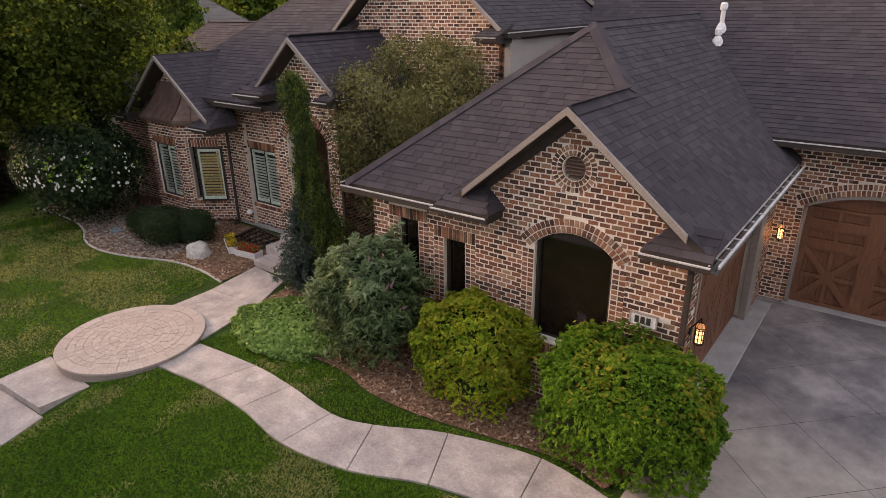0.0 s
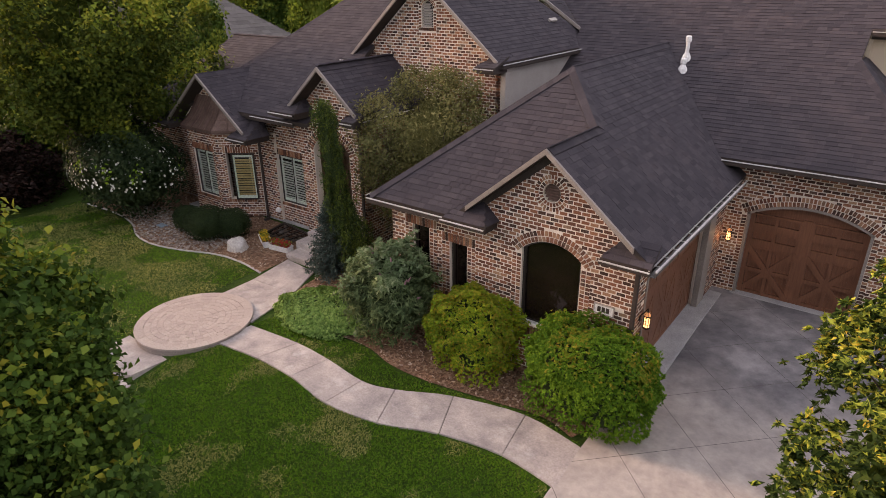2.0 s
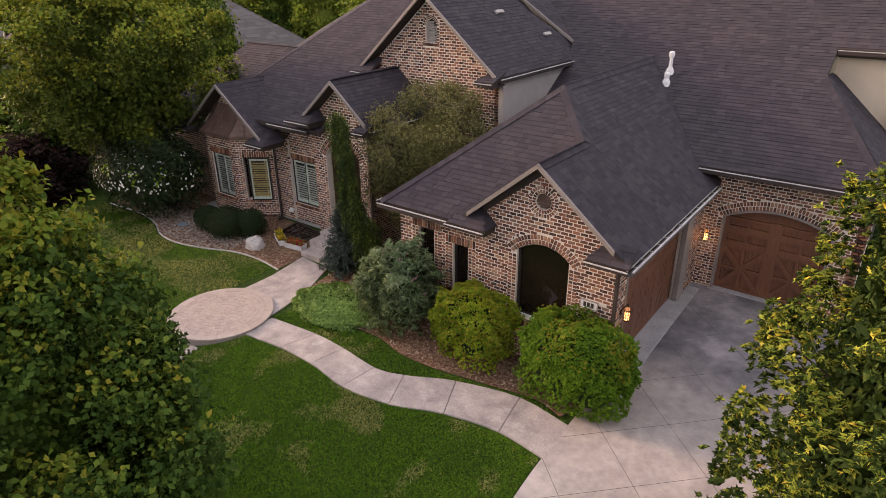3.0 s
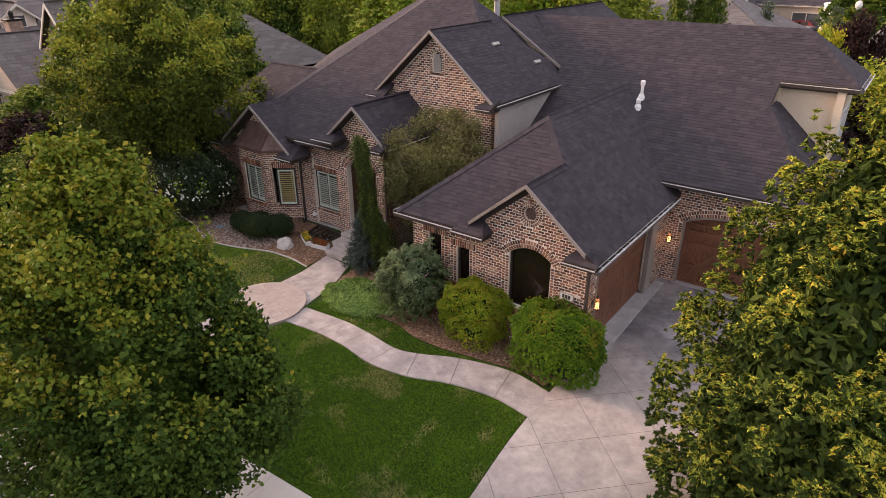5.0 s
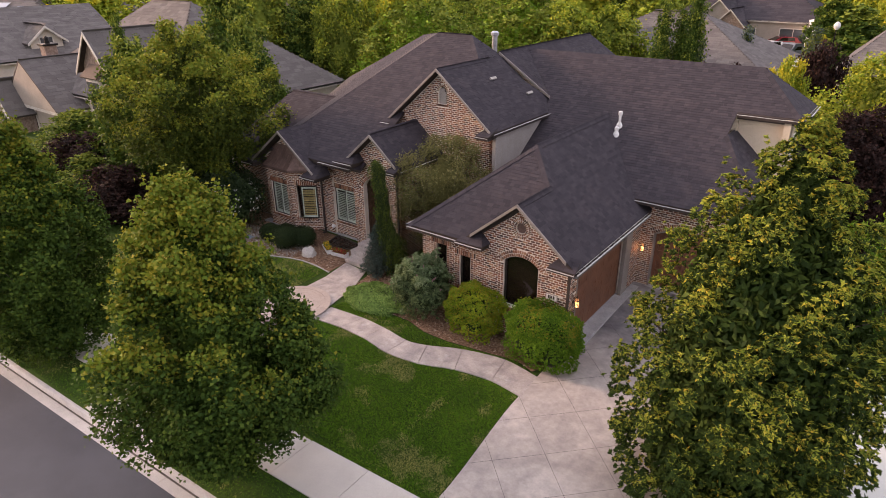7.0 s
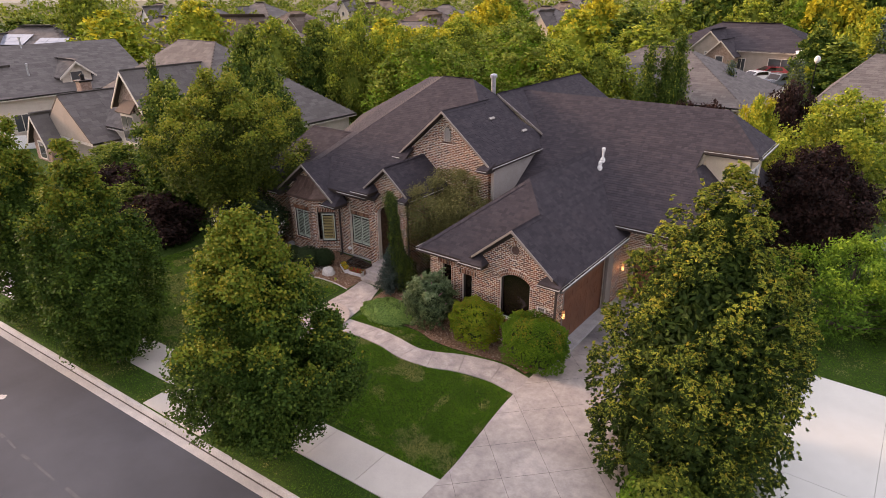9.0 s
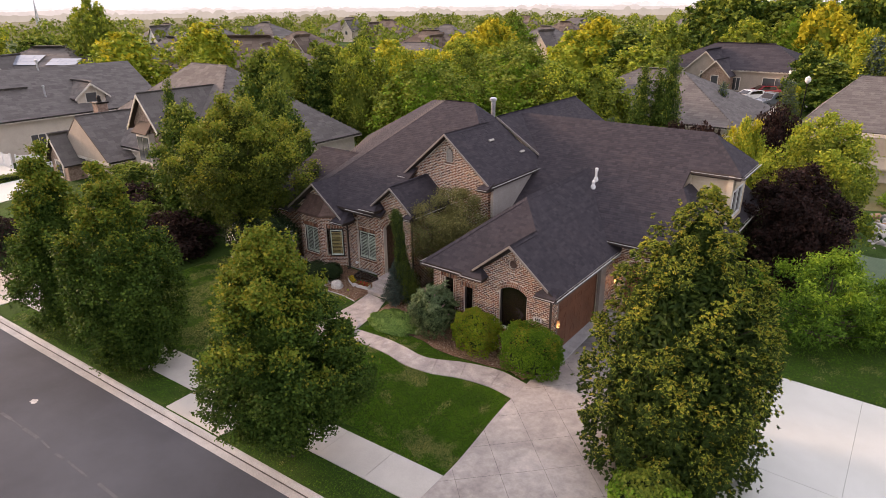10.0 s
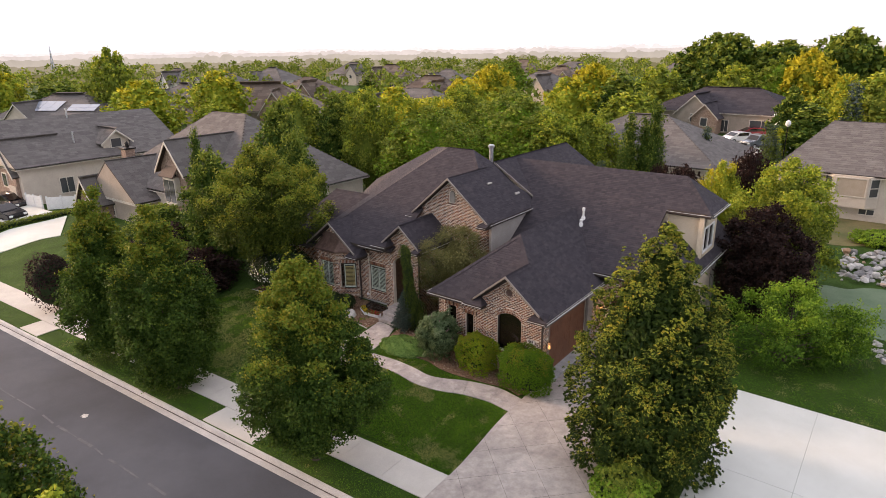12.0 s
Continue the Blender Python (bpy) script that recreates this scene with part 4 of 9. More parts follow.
def round_vent():
    bm = bmesh.new()
    c = Vector((-3.36, GW_Y + 0.10, 4.15))
    pts = [c + Vector((math.cos(t) * 0.17, 0, math.sin(t) * 0.17)) for t in (k * math.tau / 24 for k in range(24))]
    prism(bm, pts, (0, 0.03, 0))
    v = part("gable_vent", bm, M_FRAME, house, "round brown louvred gable vent")
    for k in range(6):
        z = -0.125 + k * 0.05
        w = math.sqrt(0.16 ** 2 - z * z) - 0.004
        bm = bmesh.new()
        prism(bm, [c + Vector((-w, -0.07, z - 0.02)), c + Vector((w, -0.07, z - 0.02)), c + Vector((w, -0.005, z + 0.02)), c + Vector((-w, -0.005, z + 0.02))], (0, 0, 0.012))
        part("louvre", bm, M_COPPER, v)
    bm = bmesh.new()
    lo = Vector((-9.43, 8.3 + 0.1, 6.63))
    prism(bm, [lo + Vector((x, 0, z)) for x, z in [(-0.19, -0.23), (0.19, -0.23), (0.19, 0.23)] + [(0.19 * math.cos(t), 0.23 + 0.19 * math.sin(t)) for t in (k * math.pi / 8 for k in range(1, 8))] + [(-0.19, 0.23)]], (0, 0.03, 0))
    v = part("gable_vent", bm, M_FRAME, house, "arched brown louvred gable vent")
    for k in range(9):
        z = -0.2 + k * 0.065
        w = 0.17 if z < 0.2 else 0.12
        bm = bmesh.new()
        prism(bm, [lo + Vector((-w, -0.07, z - 0.02)), lo + Vector((w, -0.07, z - 0.02)), lo + Vector((w, -0.005, z + 0.02)), lo + Vector((-w, -0.005, z + 0.02))], (0, 0, 0.012))
        part("louvre", bm, M_STUCCO_GREY, v)


round_vent()


def garage_door(o, u, out, a0, a1, z0, z1, rise, bays=2, relief=1.0):
    """Carriage door: planked leaf with rails, panels of vertical boards and crossed braces."""
    o, u, out = Vector(o), Vector(u).normalized(), Vector(out).normalized()
    h = dict(u0=a0, u1=a1, z0=z0, z1=z1, rise=rise) if rise else dict(u0=a0, u1=a1, z0=z0, z1=z1)
    n = 14
    us = [a0 + (a1 - a0) * k / n for k in range(n + 1)]
    bm = bmesh.new()
    prism(bm, [on_wall(o, u, out, a0, z0, -0.235), on_wall(o, u, out, a1, z0, -0.235)] + [on_wall(o, u, out, q, hole_span(h, q)[1], -0.235) for q in us[::-1]], out * 0.04)
    door = part("garage_door", bm, M_WOOD, house, "stained brown wooden carriage-style garage door")
    w = (a1 - a0) / bays
    H = z1 - z0
    for k in range(bays):
        x0, x1 = a0 + k * w + 0.10, a0 + (k + 1) * w - 0.10
        xm = (x0 + x1) / 2
        for q in ((a0 + k * w, x0, z0, z1), (x1, a0 + (k + 1) * w, z0, z1), (x0, x1, z0, z0 + 0.03 * H), (x0, x1, z0 + 0.60 * H, z0 + 0.66 * H), (x0, x1, z0 + 0.80 * H, z0 + 0.85 * H)):
            part("stile", slab_on(bmesh.new(), o, u, out, *q, -0.195, -0.195 + 0.056 * relief), M_WOOD, door)
        for r0, r1, cross in ((0.03, 0.60, True), (0.66, 0.80, False), (0.85, 0.985, False)):
            za_, zb_ = z0 + r0 * H, z0 + r1 * H
            for q in ((x0, x1, za_, za_ + 0.05), (x0, x1, zb_ - 0.05, zb_), (x0, x0 + 0.06, za_ + 0.05, zb_ - 0.05), (x1 - 0.06, x1, za_ + 0.05, zb_ - 0.05), (xm - 0.04, xm + 0.04, za_ + 0.05, zb_ - 0.05)):
                part("rail", slab_on(bmesh.new(), o, u, out, *q, -0.195, -0.195 + 0.060 * relief), M_WOOD, door)
            for half in (0, 1):
                p0, p1 = (x0 + 0.06, xm - 0.04) if not half else (xm + 0.04, x1 - 0.06)
                m = max(3, int((p1 - p0) / 0.075))
                for i in range(m):
                    s = p0 + (p1 - p0) * i / m
                    part("board", slab_on(bmesh.new(), o, u, out, s + 0.006, s + (p1 - p0) / m - 0.012, za_ + 0.055, zb_ - 0.055, -0.195, -0.195 + 0.017 * relief), M_WOOD, door)
            if cross:
                zm_ = (za_ + zb_) / 2
                part("rail", slab_on(bmesh.new(), o, u, out, x0 + 0.06, x1 - 0.06, zm_ - 0.045, zm_ + 0.045, -0.195 + 0.018 * relief, -0.195 + 0.062 * relief), M_WOOD, door)
                for k2, (sa, sb) in enumerate((((x0, za_), (x1, zb_)), ((x0, zb_), (x1, za_)))):
                    d = (Vector((sb[0] - sa[0], sb[1] - sa[1]))).normalized()
                    nrm = Vector((-d.y, d.x)) * 0.062
                    pts = [on_wall(o, u, out, p[0] + s * nrm.x, p[1] + s * nrm.y, -0.195 + 0.018 * relief) for p, s in ((sa, -1), (sb, -1), (sb, 1), (sa, 1))]
                    bm = bmesh.new()
                    prism(bm, pts, out * (0.047 + 0.004 * k2) * relief)
                    part("brace", bm, M_WOOD, door)
    return door


garage_door((-2.0, 9.98, 0), (1, 0, 0), (0, -1, 0), 0.80, 3.30, 0.38, 2.50, 0.34)
garage_door((GW_X1, GW_Y, 0), (0, 1, 0), (1, 0, 0), 0.62, 4.55, 0.38, 2.95, 0, 3, 0.14)


def door_trim():
    bm = bmesh.new()
    h = door2
    us = [h["u0"] + (h["u1"] - h["u0"]) * k / 14 for k in range(15)]
    o, u, out = (-2.0, 9.98, 0), (1, 0, 0), Vector((0, -1, 0))
    for qa, qb in zip(us, us[1:]):
        ta, tb = hole_span(h, qa)[1], hole_span(h, qb)[1]
        prism(bm, [on_wall(o, u, out, qa, ta - 0.05, -0.15), on_wall(o, u, out, qb, tb - 0.05, -0.15), on_wall(o, u, out, qb, tb + 0.01, -0.15), on_wall(o, u, out, qa, ta + 0.01, -0.15)], out * 0.17)
    bmesh.ops.remove_doubles(bm, verts=bm.verts, dist=0.0005)
    part("door_casing", bm, M_TRIM, house)
    for x in (h["u0"] - 0.01, h["u1"] - 0.05):
        part("door_casing", slab_on(bmesh.new(), o, u, out, x, x + 0.06, 0.36, 2.5, -0.15, 0.02), M_TRIM, house)
    o, u, out = (GW_X1, GW_Y, 0), (0, 1, 0), Vector((1, 0, 0))
    part("door_casing", slab_on(bmesh.new(), o, u, out, 4.45, 4.98, 0.38, 2.95, -0.1, 0.03), M_TRIM, house)
    part("door_casing", slab_on(bmesh.new(), o, u, out, 0.57, 0.64, 0.38, 2.95, -0.1, 0.02), M_TRIM, house)
    part("door_casing", slab_on(bmesh.new(), o, u, out, 0.57, 4.98, 2.95, 3.08, -0.1, 0.03), M_TRIM, house)
    part("door_sill", boxes((GW_X1 - 0.3, GW_Y + 0.55, 0.3, -1.38, 9.7, 0.425), bevel=0.01), M_FOUND, house)
    part("door_sill", boxes((-1.25, 9.88, 0.3, 1.36, 10.25, 0.42), bevel=0.01), M_FOUND, house)


door_trim()


def rake(p, q, depth=0.05, h=0.10, mat=None):
    """A barge board along a gable's edge."""
    bm = bmesh.new()
    p, q = Vector(p), Vector(q)
    prism(bm, [p, q, q - Vector((0, 0, h)), p - Vector((0, 0, h))], (0, -depth, 0))
    part("barge_board", bm, mat or M_TRIM, house)


for q in ((-1.72, 3.56), (-5.06, 3.60)):        # dark frieze boards on the brick under the front gable
    p = [Vector((-3.36, GW_Y - 0.004, 4.90)), Vector((q[0], GW_Y - 0.004, q[1] - 0.05)), Vector((q[0], GW_Y - 0.004, q[1] - 0.22)), Vector((-3.36, GW_Y - 0.004, 4.73))]
    part("frieze_board", prism(bmesh.new(), p, (0, -0.022, 0)), M_SOFFIT, house)
LIFT = Vector((0, 0, 0.015))
for apex, feet, back in (
    ((-3.36, 3.85, 5.0), ((-1.70, 3.85, 3.63), (-4.98, 3.85, 3.66)), 0.28),
    ((-9.4, 7.95, 7.76), ((-6.95, 7.95, 5.72), (-11.95, 7.95, 5.55)), 0.34),
    ((-10.65, 5.5, 5.60), ((-9.42, 5.5, 4.55), (-11.88, 5.5, 4.55)), 0.38),
    ((-15.52, 5.2, 5.08), ((-13.62, 5.2, 3.62), (-17.47, 5.2, 3.58)), 0.42),
    ((-9.84, 13.05, 7.80), ((-7.15, 13.05, 6.10),), 0.2),
):
    for f in feet:
        rake(Vector(apex) + LIFT, Vector(f) + LIFT)
        p, q = Vector(apex) - Vector((0, 0, 0.055)), Vector(f) - Vector((0, 0, 0.055))
        bm = bmesh.new()
        prism(bm, [p, q, q + Vector((0, back, 0)), p + Vector((0, back, 0))], (0, 0, -0.03))
        part("soffit", bm, M_SOFFIT, house)
wall("stucco_wall", house, (-9.8, 13.3, 4.5), (1, 0, 0), (0, -1, 0), 2.65, 4.5, [(0, 7.55), (2.65, 5.9)], [], M_STUCCO)


def gutter(p, q, out, straps=0.0, h=0.11, w=0.11, z=-0.02):
    """An open trough along an eave with a pale rim."""
    p, q, out = Vector(p) + Vector((0, 0, z)), Vector(q) + Vector((0, 0, z)), Vector(out).normalized()
    up = Vector((0, 0, 1))
    rim = 0.028 if straps else 0.016
    g = part("gutter", prism(bmesh.new(), [p + out * w, p + out * w - up * h, p - up * h, p - up * (h - 0.012), p + out * (w - 0.012) - up * (h - 0.012), p + out * (w - 0.012)], q - p), M_GUTTER_IN if straps else M_SOFFIT, house)
    part("gutter_rim", prism(bmesh.new(), [p + out * (w - 0.012) + up * 0.002, p + out * (w + 0.02) + up * 0.002, p + out * (w + 0.02) - up * rim, p + out * (w - 0.012) - up * rim], q - p), M_GUTTER, g)
    if straps:
        part("gutter_rim", prism(bmesh.new(), [p - out * 0.005, p + out * 0.018, p + out * 0.018 - up * 0.02, p - out * 0.005 - up * 0.02], q - p), M_GUTTER, g)
        n = int((q - p).length / straps)
        d = (q - p).normalized()
        for i in range(n):
            s = p + d * (i + 0.5) * straps
            bm = bmesh.new()
            prism(bm, [s, s + d * 0.018, s + d * 0.018 + out * w, s + out * w], up * 0.012)
            part("strap", bm, M_GUTTER, g)


gutter((-1.40, 3.76, 3.38), (-1.40, 9.60, 3.38), (1, 0, 0), 0.42)
gutter((-7.5, 3.85, 3.38), (-5.3, 3.85, 3.38), (0, -1, 0))
gutter((-7.5, 9.3, 3.38), (-7.5, 3.85, 3.38), (-1, 0, 0))
gutter((-1.86, 9.5, 3.82), (2.15, 9.5, 3.82), (0, -1, 0))
gutter((2.22, 9.5, 3.82), (2.22, 18.9, 3.82), (1, 0, 0), 0.6)
gutter((2.2, 13.30, zb(13.30)), (2.2, 16.4, zb(13.30)), (1, 0, 0), 0.6)
gutter((0.12, 13.30, zb(13.30)), (2.2, 13.30, zb(13.30)), (0, -1, 0))
gutter((-13.55, 5.55, 4.10), (-11.75, 5.55, 4.10), (0, -1, 0))
gutter((-9.3, 5.5, 4.45), (-9.3, 8.2, 4.45), (1, 0, 0))
gutter((-6.9, 7.95, 5.68), (-6.9, 13.0, 5.68), (1, 0, 0))
gutter((-20.2, 5.5, 3.50), (-17.6, 5.5, 3.50), (0, -1, 0))

# fascia and soffits under the eaves
for s in ((-7.45, 3.87, 3.22, -5.0, 4.12, 3.30), (-1.68, 3.87, 3.22, -1.43, 9.9, 3.30), (-1.9, 9.52, 3.66, 2.18, 9.96, 3.74), (-14.0, 5.6, 3.92, -12.06, 6.18, 4.02),
          (-9.58, 5.55, 4.28, -9.33, 8.25, 4.36), (-6.98, 8.0, 5.50, -6.93, 13.3, 5.58), (0.12, 13.32, 6.16, 2.15, 13.48, 6.24), (-20, 5.55, 3.3, -17.5, 5.98, 3.4)):
    part("soffit", boxes(s), M_SOFFIT, house)


def return_roof(x0, x1, y0, y1, z, rise, keep):
    """Small boxed return at a gable's foot, with its own little hip."""
    part("eave_return", boxes((x0 + 0.04, y0 + 0.04, z - 0.15, x1 - 0.04, y1, z)), M_SOFFIT, house)
    m = (x1 - x0) * 0.32
    a, b = (x0, y0, z), (x1, y0, z)
    c, d = (x1 - m if keep != "r" else x1, y1, z + rise), (x0 + m if keep != "l" else x0, y1, z + rise)
    faces = [[a, b, c, d]]
    if keep != "l":
        faces.append([a, d, (x0, y1, z)])
    if keep != "r":
        faces.append([b, (x1, y1, z), c])
    slab = part("return_roof", prism(bmesh.new(), [a, b, c, d], (0, 0.001, -0.04)), M_SOFFIT, house)
    for f in faces:
        if f is not faces[0]:
            part("return_roof", prism(bmesh.new(), f, (0, 0, -0.03)), M_SOFFIT, house)
        pc = Pieces()
        lay_shingles(pc, f, 0.12, 0.28, 9)
        pc.joined("shingles", M_SHINGLE, slab)
    gutter((x0, y0, z), (x1, y0, z), (0, -1, 0), h=0.07, w=0.07)


return_roof(-5.42, -4.42, 3.66, 4.13, 3.40, 0.30, "")
return_roof(-2.22, -1.36, 3.76, 4.13, 3.37, 0.28, "r")
return_roof(-12.35, -11.38, 5.22, 5.89, 4.40, 0.35, "")
return_roof(-9.75, -9.28, 5.25, 5.89, 4.42, 0.22, "r")
return_roof(-14.15, -13.30, 5.0, 5.85, 3.48, 0.42, "")
return_roof(-7.42, -6.85, 7.65, 8.29, 5.60, 0.22, "r")
return_roof(-12.05, -11.6, 7.7, 8.29, 5.5, 0.2, "l")
return_roof(-18.0, -17.3, 5.05, 5.95, 3.44, 0.35, "")


def ridge_caps(lines):
    pc = Pieces()
    for p, q in lines:
        p, q = Vector(p), Vector(q)
        d = (q - p).normalized()
        s = Vector((d.y, -d.x, 0)).normalized()
        n = int((q - p).length / 0.16)
        drop = 0.112 if abs(d.z) < 0.05 else 0.075
        for side in (-1, 1):
            w = (s * side * 0.14 + Vector((0, 0, -drop)))
            for i in range(n):
                o = p + d * (i * 0.16) + Vector((0, 0, 0.022))
                pc.add(o, d * 0.168, w, Vector((0, 0, 0.012)))
    return pc


CAPS = [((-4.45, 6.9, 5.9), (-4.45, 12.6, 5.9)), ((-7.5, 3.85, 3.38), (-4.45, 6.9, 5.9)), ((-3.36, 5.81, 5.0), (-4.45, 6.9, 5.9)), ((-3.36, 3.85, 5.0), (-3.36, 5.81, 5.0)),
        ((0.39, 15.3, 7.7), (-9.5, 15.3, 7.7)), ((2.2, 13.30, zb(13.30)), (0.39, 15.3, 7.7)), ((2.14, 9.5, 3.82), (0.1, 12.4, 5.76)), ((-12.62, 12.4, 8.484), (-10.85, 12.4, 8.484)),
        ((-16.8, 5.55, 4.1), (-12.62, 12.4, 8.484)), ((-9.7, 11.2, 7.72), (-10.85, 12.4, 8.484)), ((-9.4, 7.95, 7.76), (-9.4, 11.3, 7.76)), ((-9.84, 13.05, 7.8), (-9.84, 22.2, 7.8)),
        ((-10.65, 5.5, 5.6), (-10.65, 8.25, 5.6)), ((-15.52, 5.2, 5.08), (-15.52, 7.1, 5.08)), ((-19.2, 9.3, 5.72), (-15.9, 9.3, 5.72))]
ridge_caps(CAPS).joined("ridge_cap_course", M_SHINGLE, house)


def copper_bay():
    """Flared standing-seam roof of the bay: low at the eave, steep under the gable."""
    e = [(-17.15, 5.74), (-16.74, 5.14), (-15.16, 5.14), (-14.30, 5.74)]
    t = [(-16.40, 5.62), (-16.18, 5.62), (-15.02, 5.62), (-14.80, 5.62)]
    z0, z1, n = 3.49, 4.40, 5
    roof = part("bay_roof", boxes((-16.9, 5.30, 3.40, -14.95, 5.64, 3.48)), M_COPPER, house, "aged copper standing-seam bay roof")

    def at(k, f, q):
        """A place on sheet edge line k + f, q of the way up the sweep."""
        lo, hi = Vector(e[k]).lerp(Vector(e[k + 1]), f), Vector(t[k]).lerp(Vector(t[k + 1]), f)
        g = lo.lerp(hi, q)
        return Vector((g.x, g.y, z0 + (z1 - z0) * (0.6 * q + 0.4 * q * q)))

    for k in range(3):
        bm = bmesh.new()
        for j in range(n):
            prism(bm, [at(k, 0, j / n), at(k, 1, j / n), at(k, 1, (j + 1) / n), at(k, 0, (j + 1) / n)], (0, 0.012, -0.02))
        part("copper_sheet", bm, M_COPPER, roof)
        a, b = at(k, 0, 0), at(k, 1, 0)
        part("copper_fascia", prism(bmesh.new(), [a, b, b - Vector((0, 0, 0.10)), a - Vector((0, 0, 0.10))], (0, 0.03, 0)), M_COPPER, roof)
        m = (2, 5, 2)[k]
        for i in range(m + 1):
            bm = bmesh.new()
            for j in range(n):
                tube(bm, at(k, i / m, j / n) + Vector((0, -0.012, 0.014)), at(k, i / m, (j + 1) / n) + Vector((0, -0.012, 0.014)), 0.017, 0.017, 5)
            part("seam", bm, M_COPPER, roof)


copper_bay()


def downspout(x, y, z0, z1, out):
    bm = bmesh.new()
    box(bm, x - 0.04, y - 0.03, z0, x + 0.04, y + 0.03, z1, 0.012)
    box(bm, x - 0.045, y - 0.16, z0, x + 0.045, y + 0.03, z0 + 0.07, 0.012)
    part("downspout", bm, M_SOFFIT, house, "dark brown metal downspout")


downspout(-1.66, 4.085, 0.25, 3.3, 0)
downspout(-14.0, 5.95, 0.7, 3.4, 0)
downspout(-9.68, 5.83, 0.8, 4.3, 0)

# foundation, flue and roof vents
for s in ((-14.45, 6.13, 0.3, -12.06, 6.3, 0.75), (-17.3, 5.27, 0.3, -14.4, 5.6, 0.74), (-20, 5.95, 0.2, -17.0, 6.2, 0.7)):
    part("foundation", boxes(s, bevel=0.01), M_FOUND, house)


def roof_fittings():
    f = thing("flue_pipe", (-11.68, 15.56, 6.9), "tall galvanised metal flue pipe with cap", "flue pipe")
    part("pipe", lathe(bmesh.new(), (-11.68, 15.56, 6.2), [(0.13, 0), (0.13, 1.95)], 14), M_SILVER, f)
    part("cap", lathe(bmesh.new(), (-11.68, 15.56, 8.15), [(0.17, 0), (0.2, 0.03), (0.2, 0.14), (0.12, 0.2)], 14), M_SILVER, f)
    for x, y, h in ((-3.70, 11.74, 0.24), (-3.76, 12.12, 0.50)):
        z = zb(y)
        v = thing("roof_vent_pipe", (x, y, z), "white painted roof vent pipe with sloped flashing", "vent pipe", "roof vents")
        bm = lathe(bmesh.new(), (x, y, z - 0.1), [(0.05, 0), (0.05, h + 0.05)], 10)
        part("pipe", bm, M_WHITE, v)
        part("collar", lathe(bmesh.new(), (x, y, z - 0.05), [(0.13, 0), (0.11, 0.12), (0.055, 0.22)], 12), M_WHITE, v)
        part("cap", lathe(bmesh.new(), (x, y, z + h - 0.06), [(0.075, 0), (0.08, 0.03), (0.08, 0.12), (0.05, 0.15)], 10), M_WHITE, v)
    for x, y in ((-8.6, 10.6), (-7.75, 12.1)):
        z = 5.68 + 0.832 * (-6.9 - x)
        v = part("roof_louvre", prism(bmesh.new(), [(x - 0.03, y - 0.2, z + 0.06), (x + 0.05, y - 0.2, z - 0.01), (x + 0.05, y + 0.2, z - 0.01), (x - 0.03, y + 0.2, z + 0.06)], (0.04, 0, 0.04)), M_STUCCO_GREY, house)


roof_fittings()


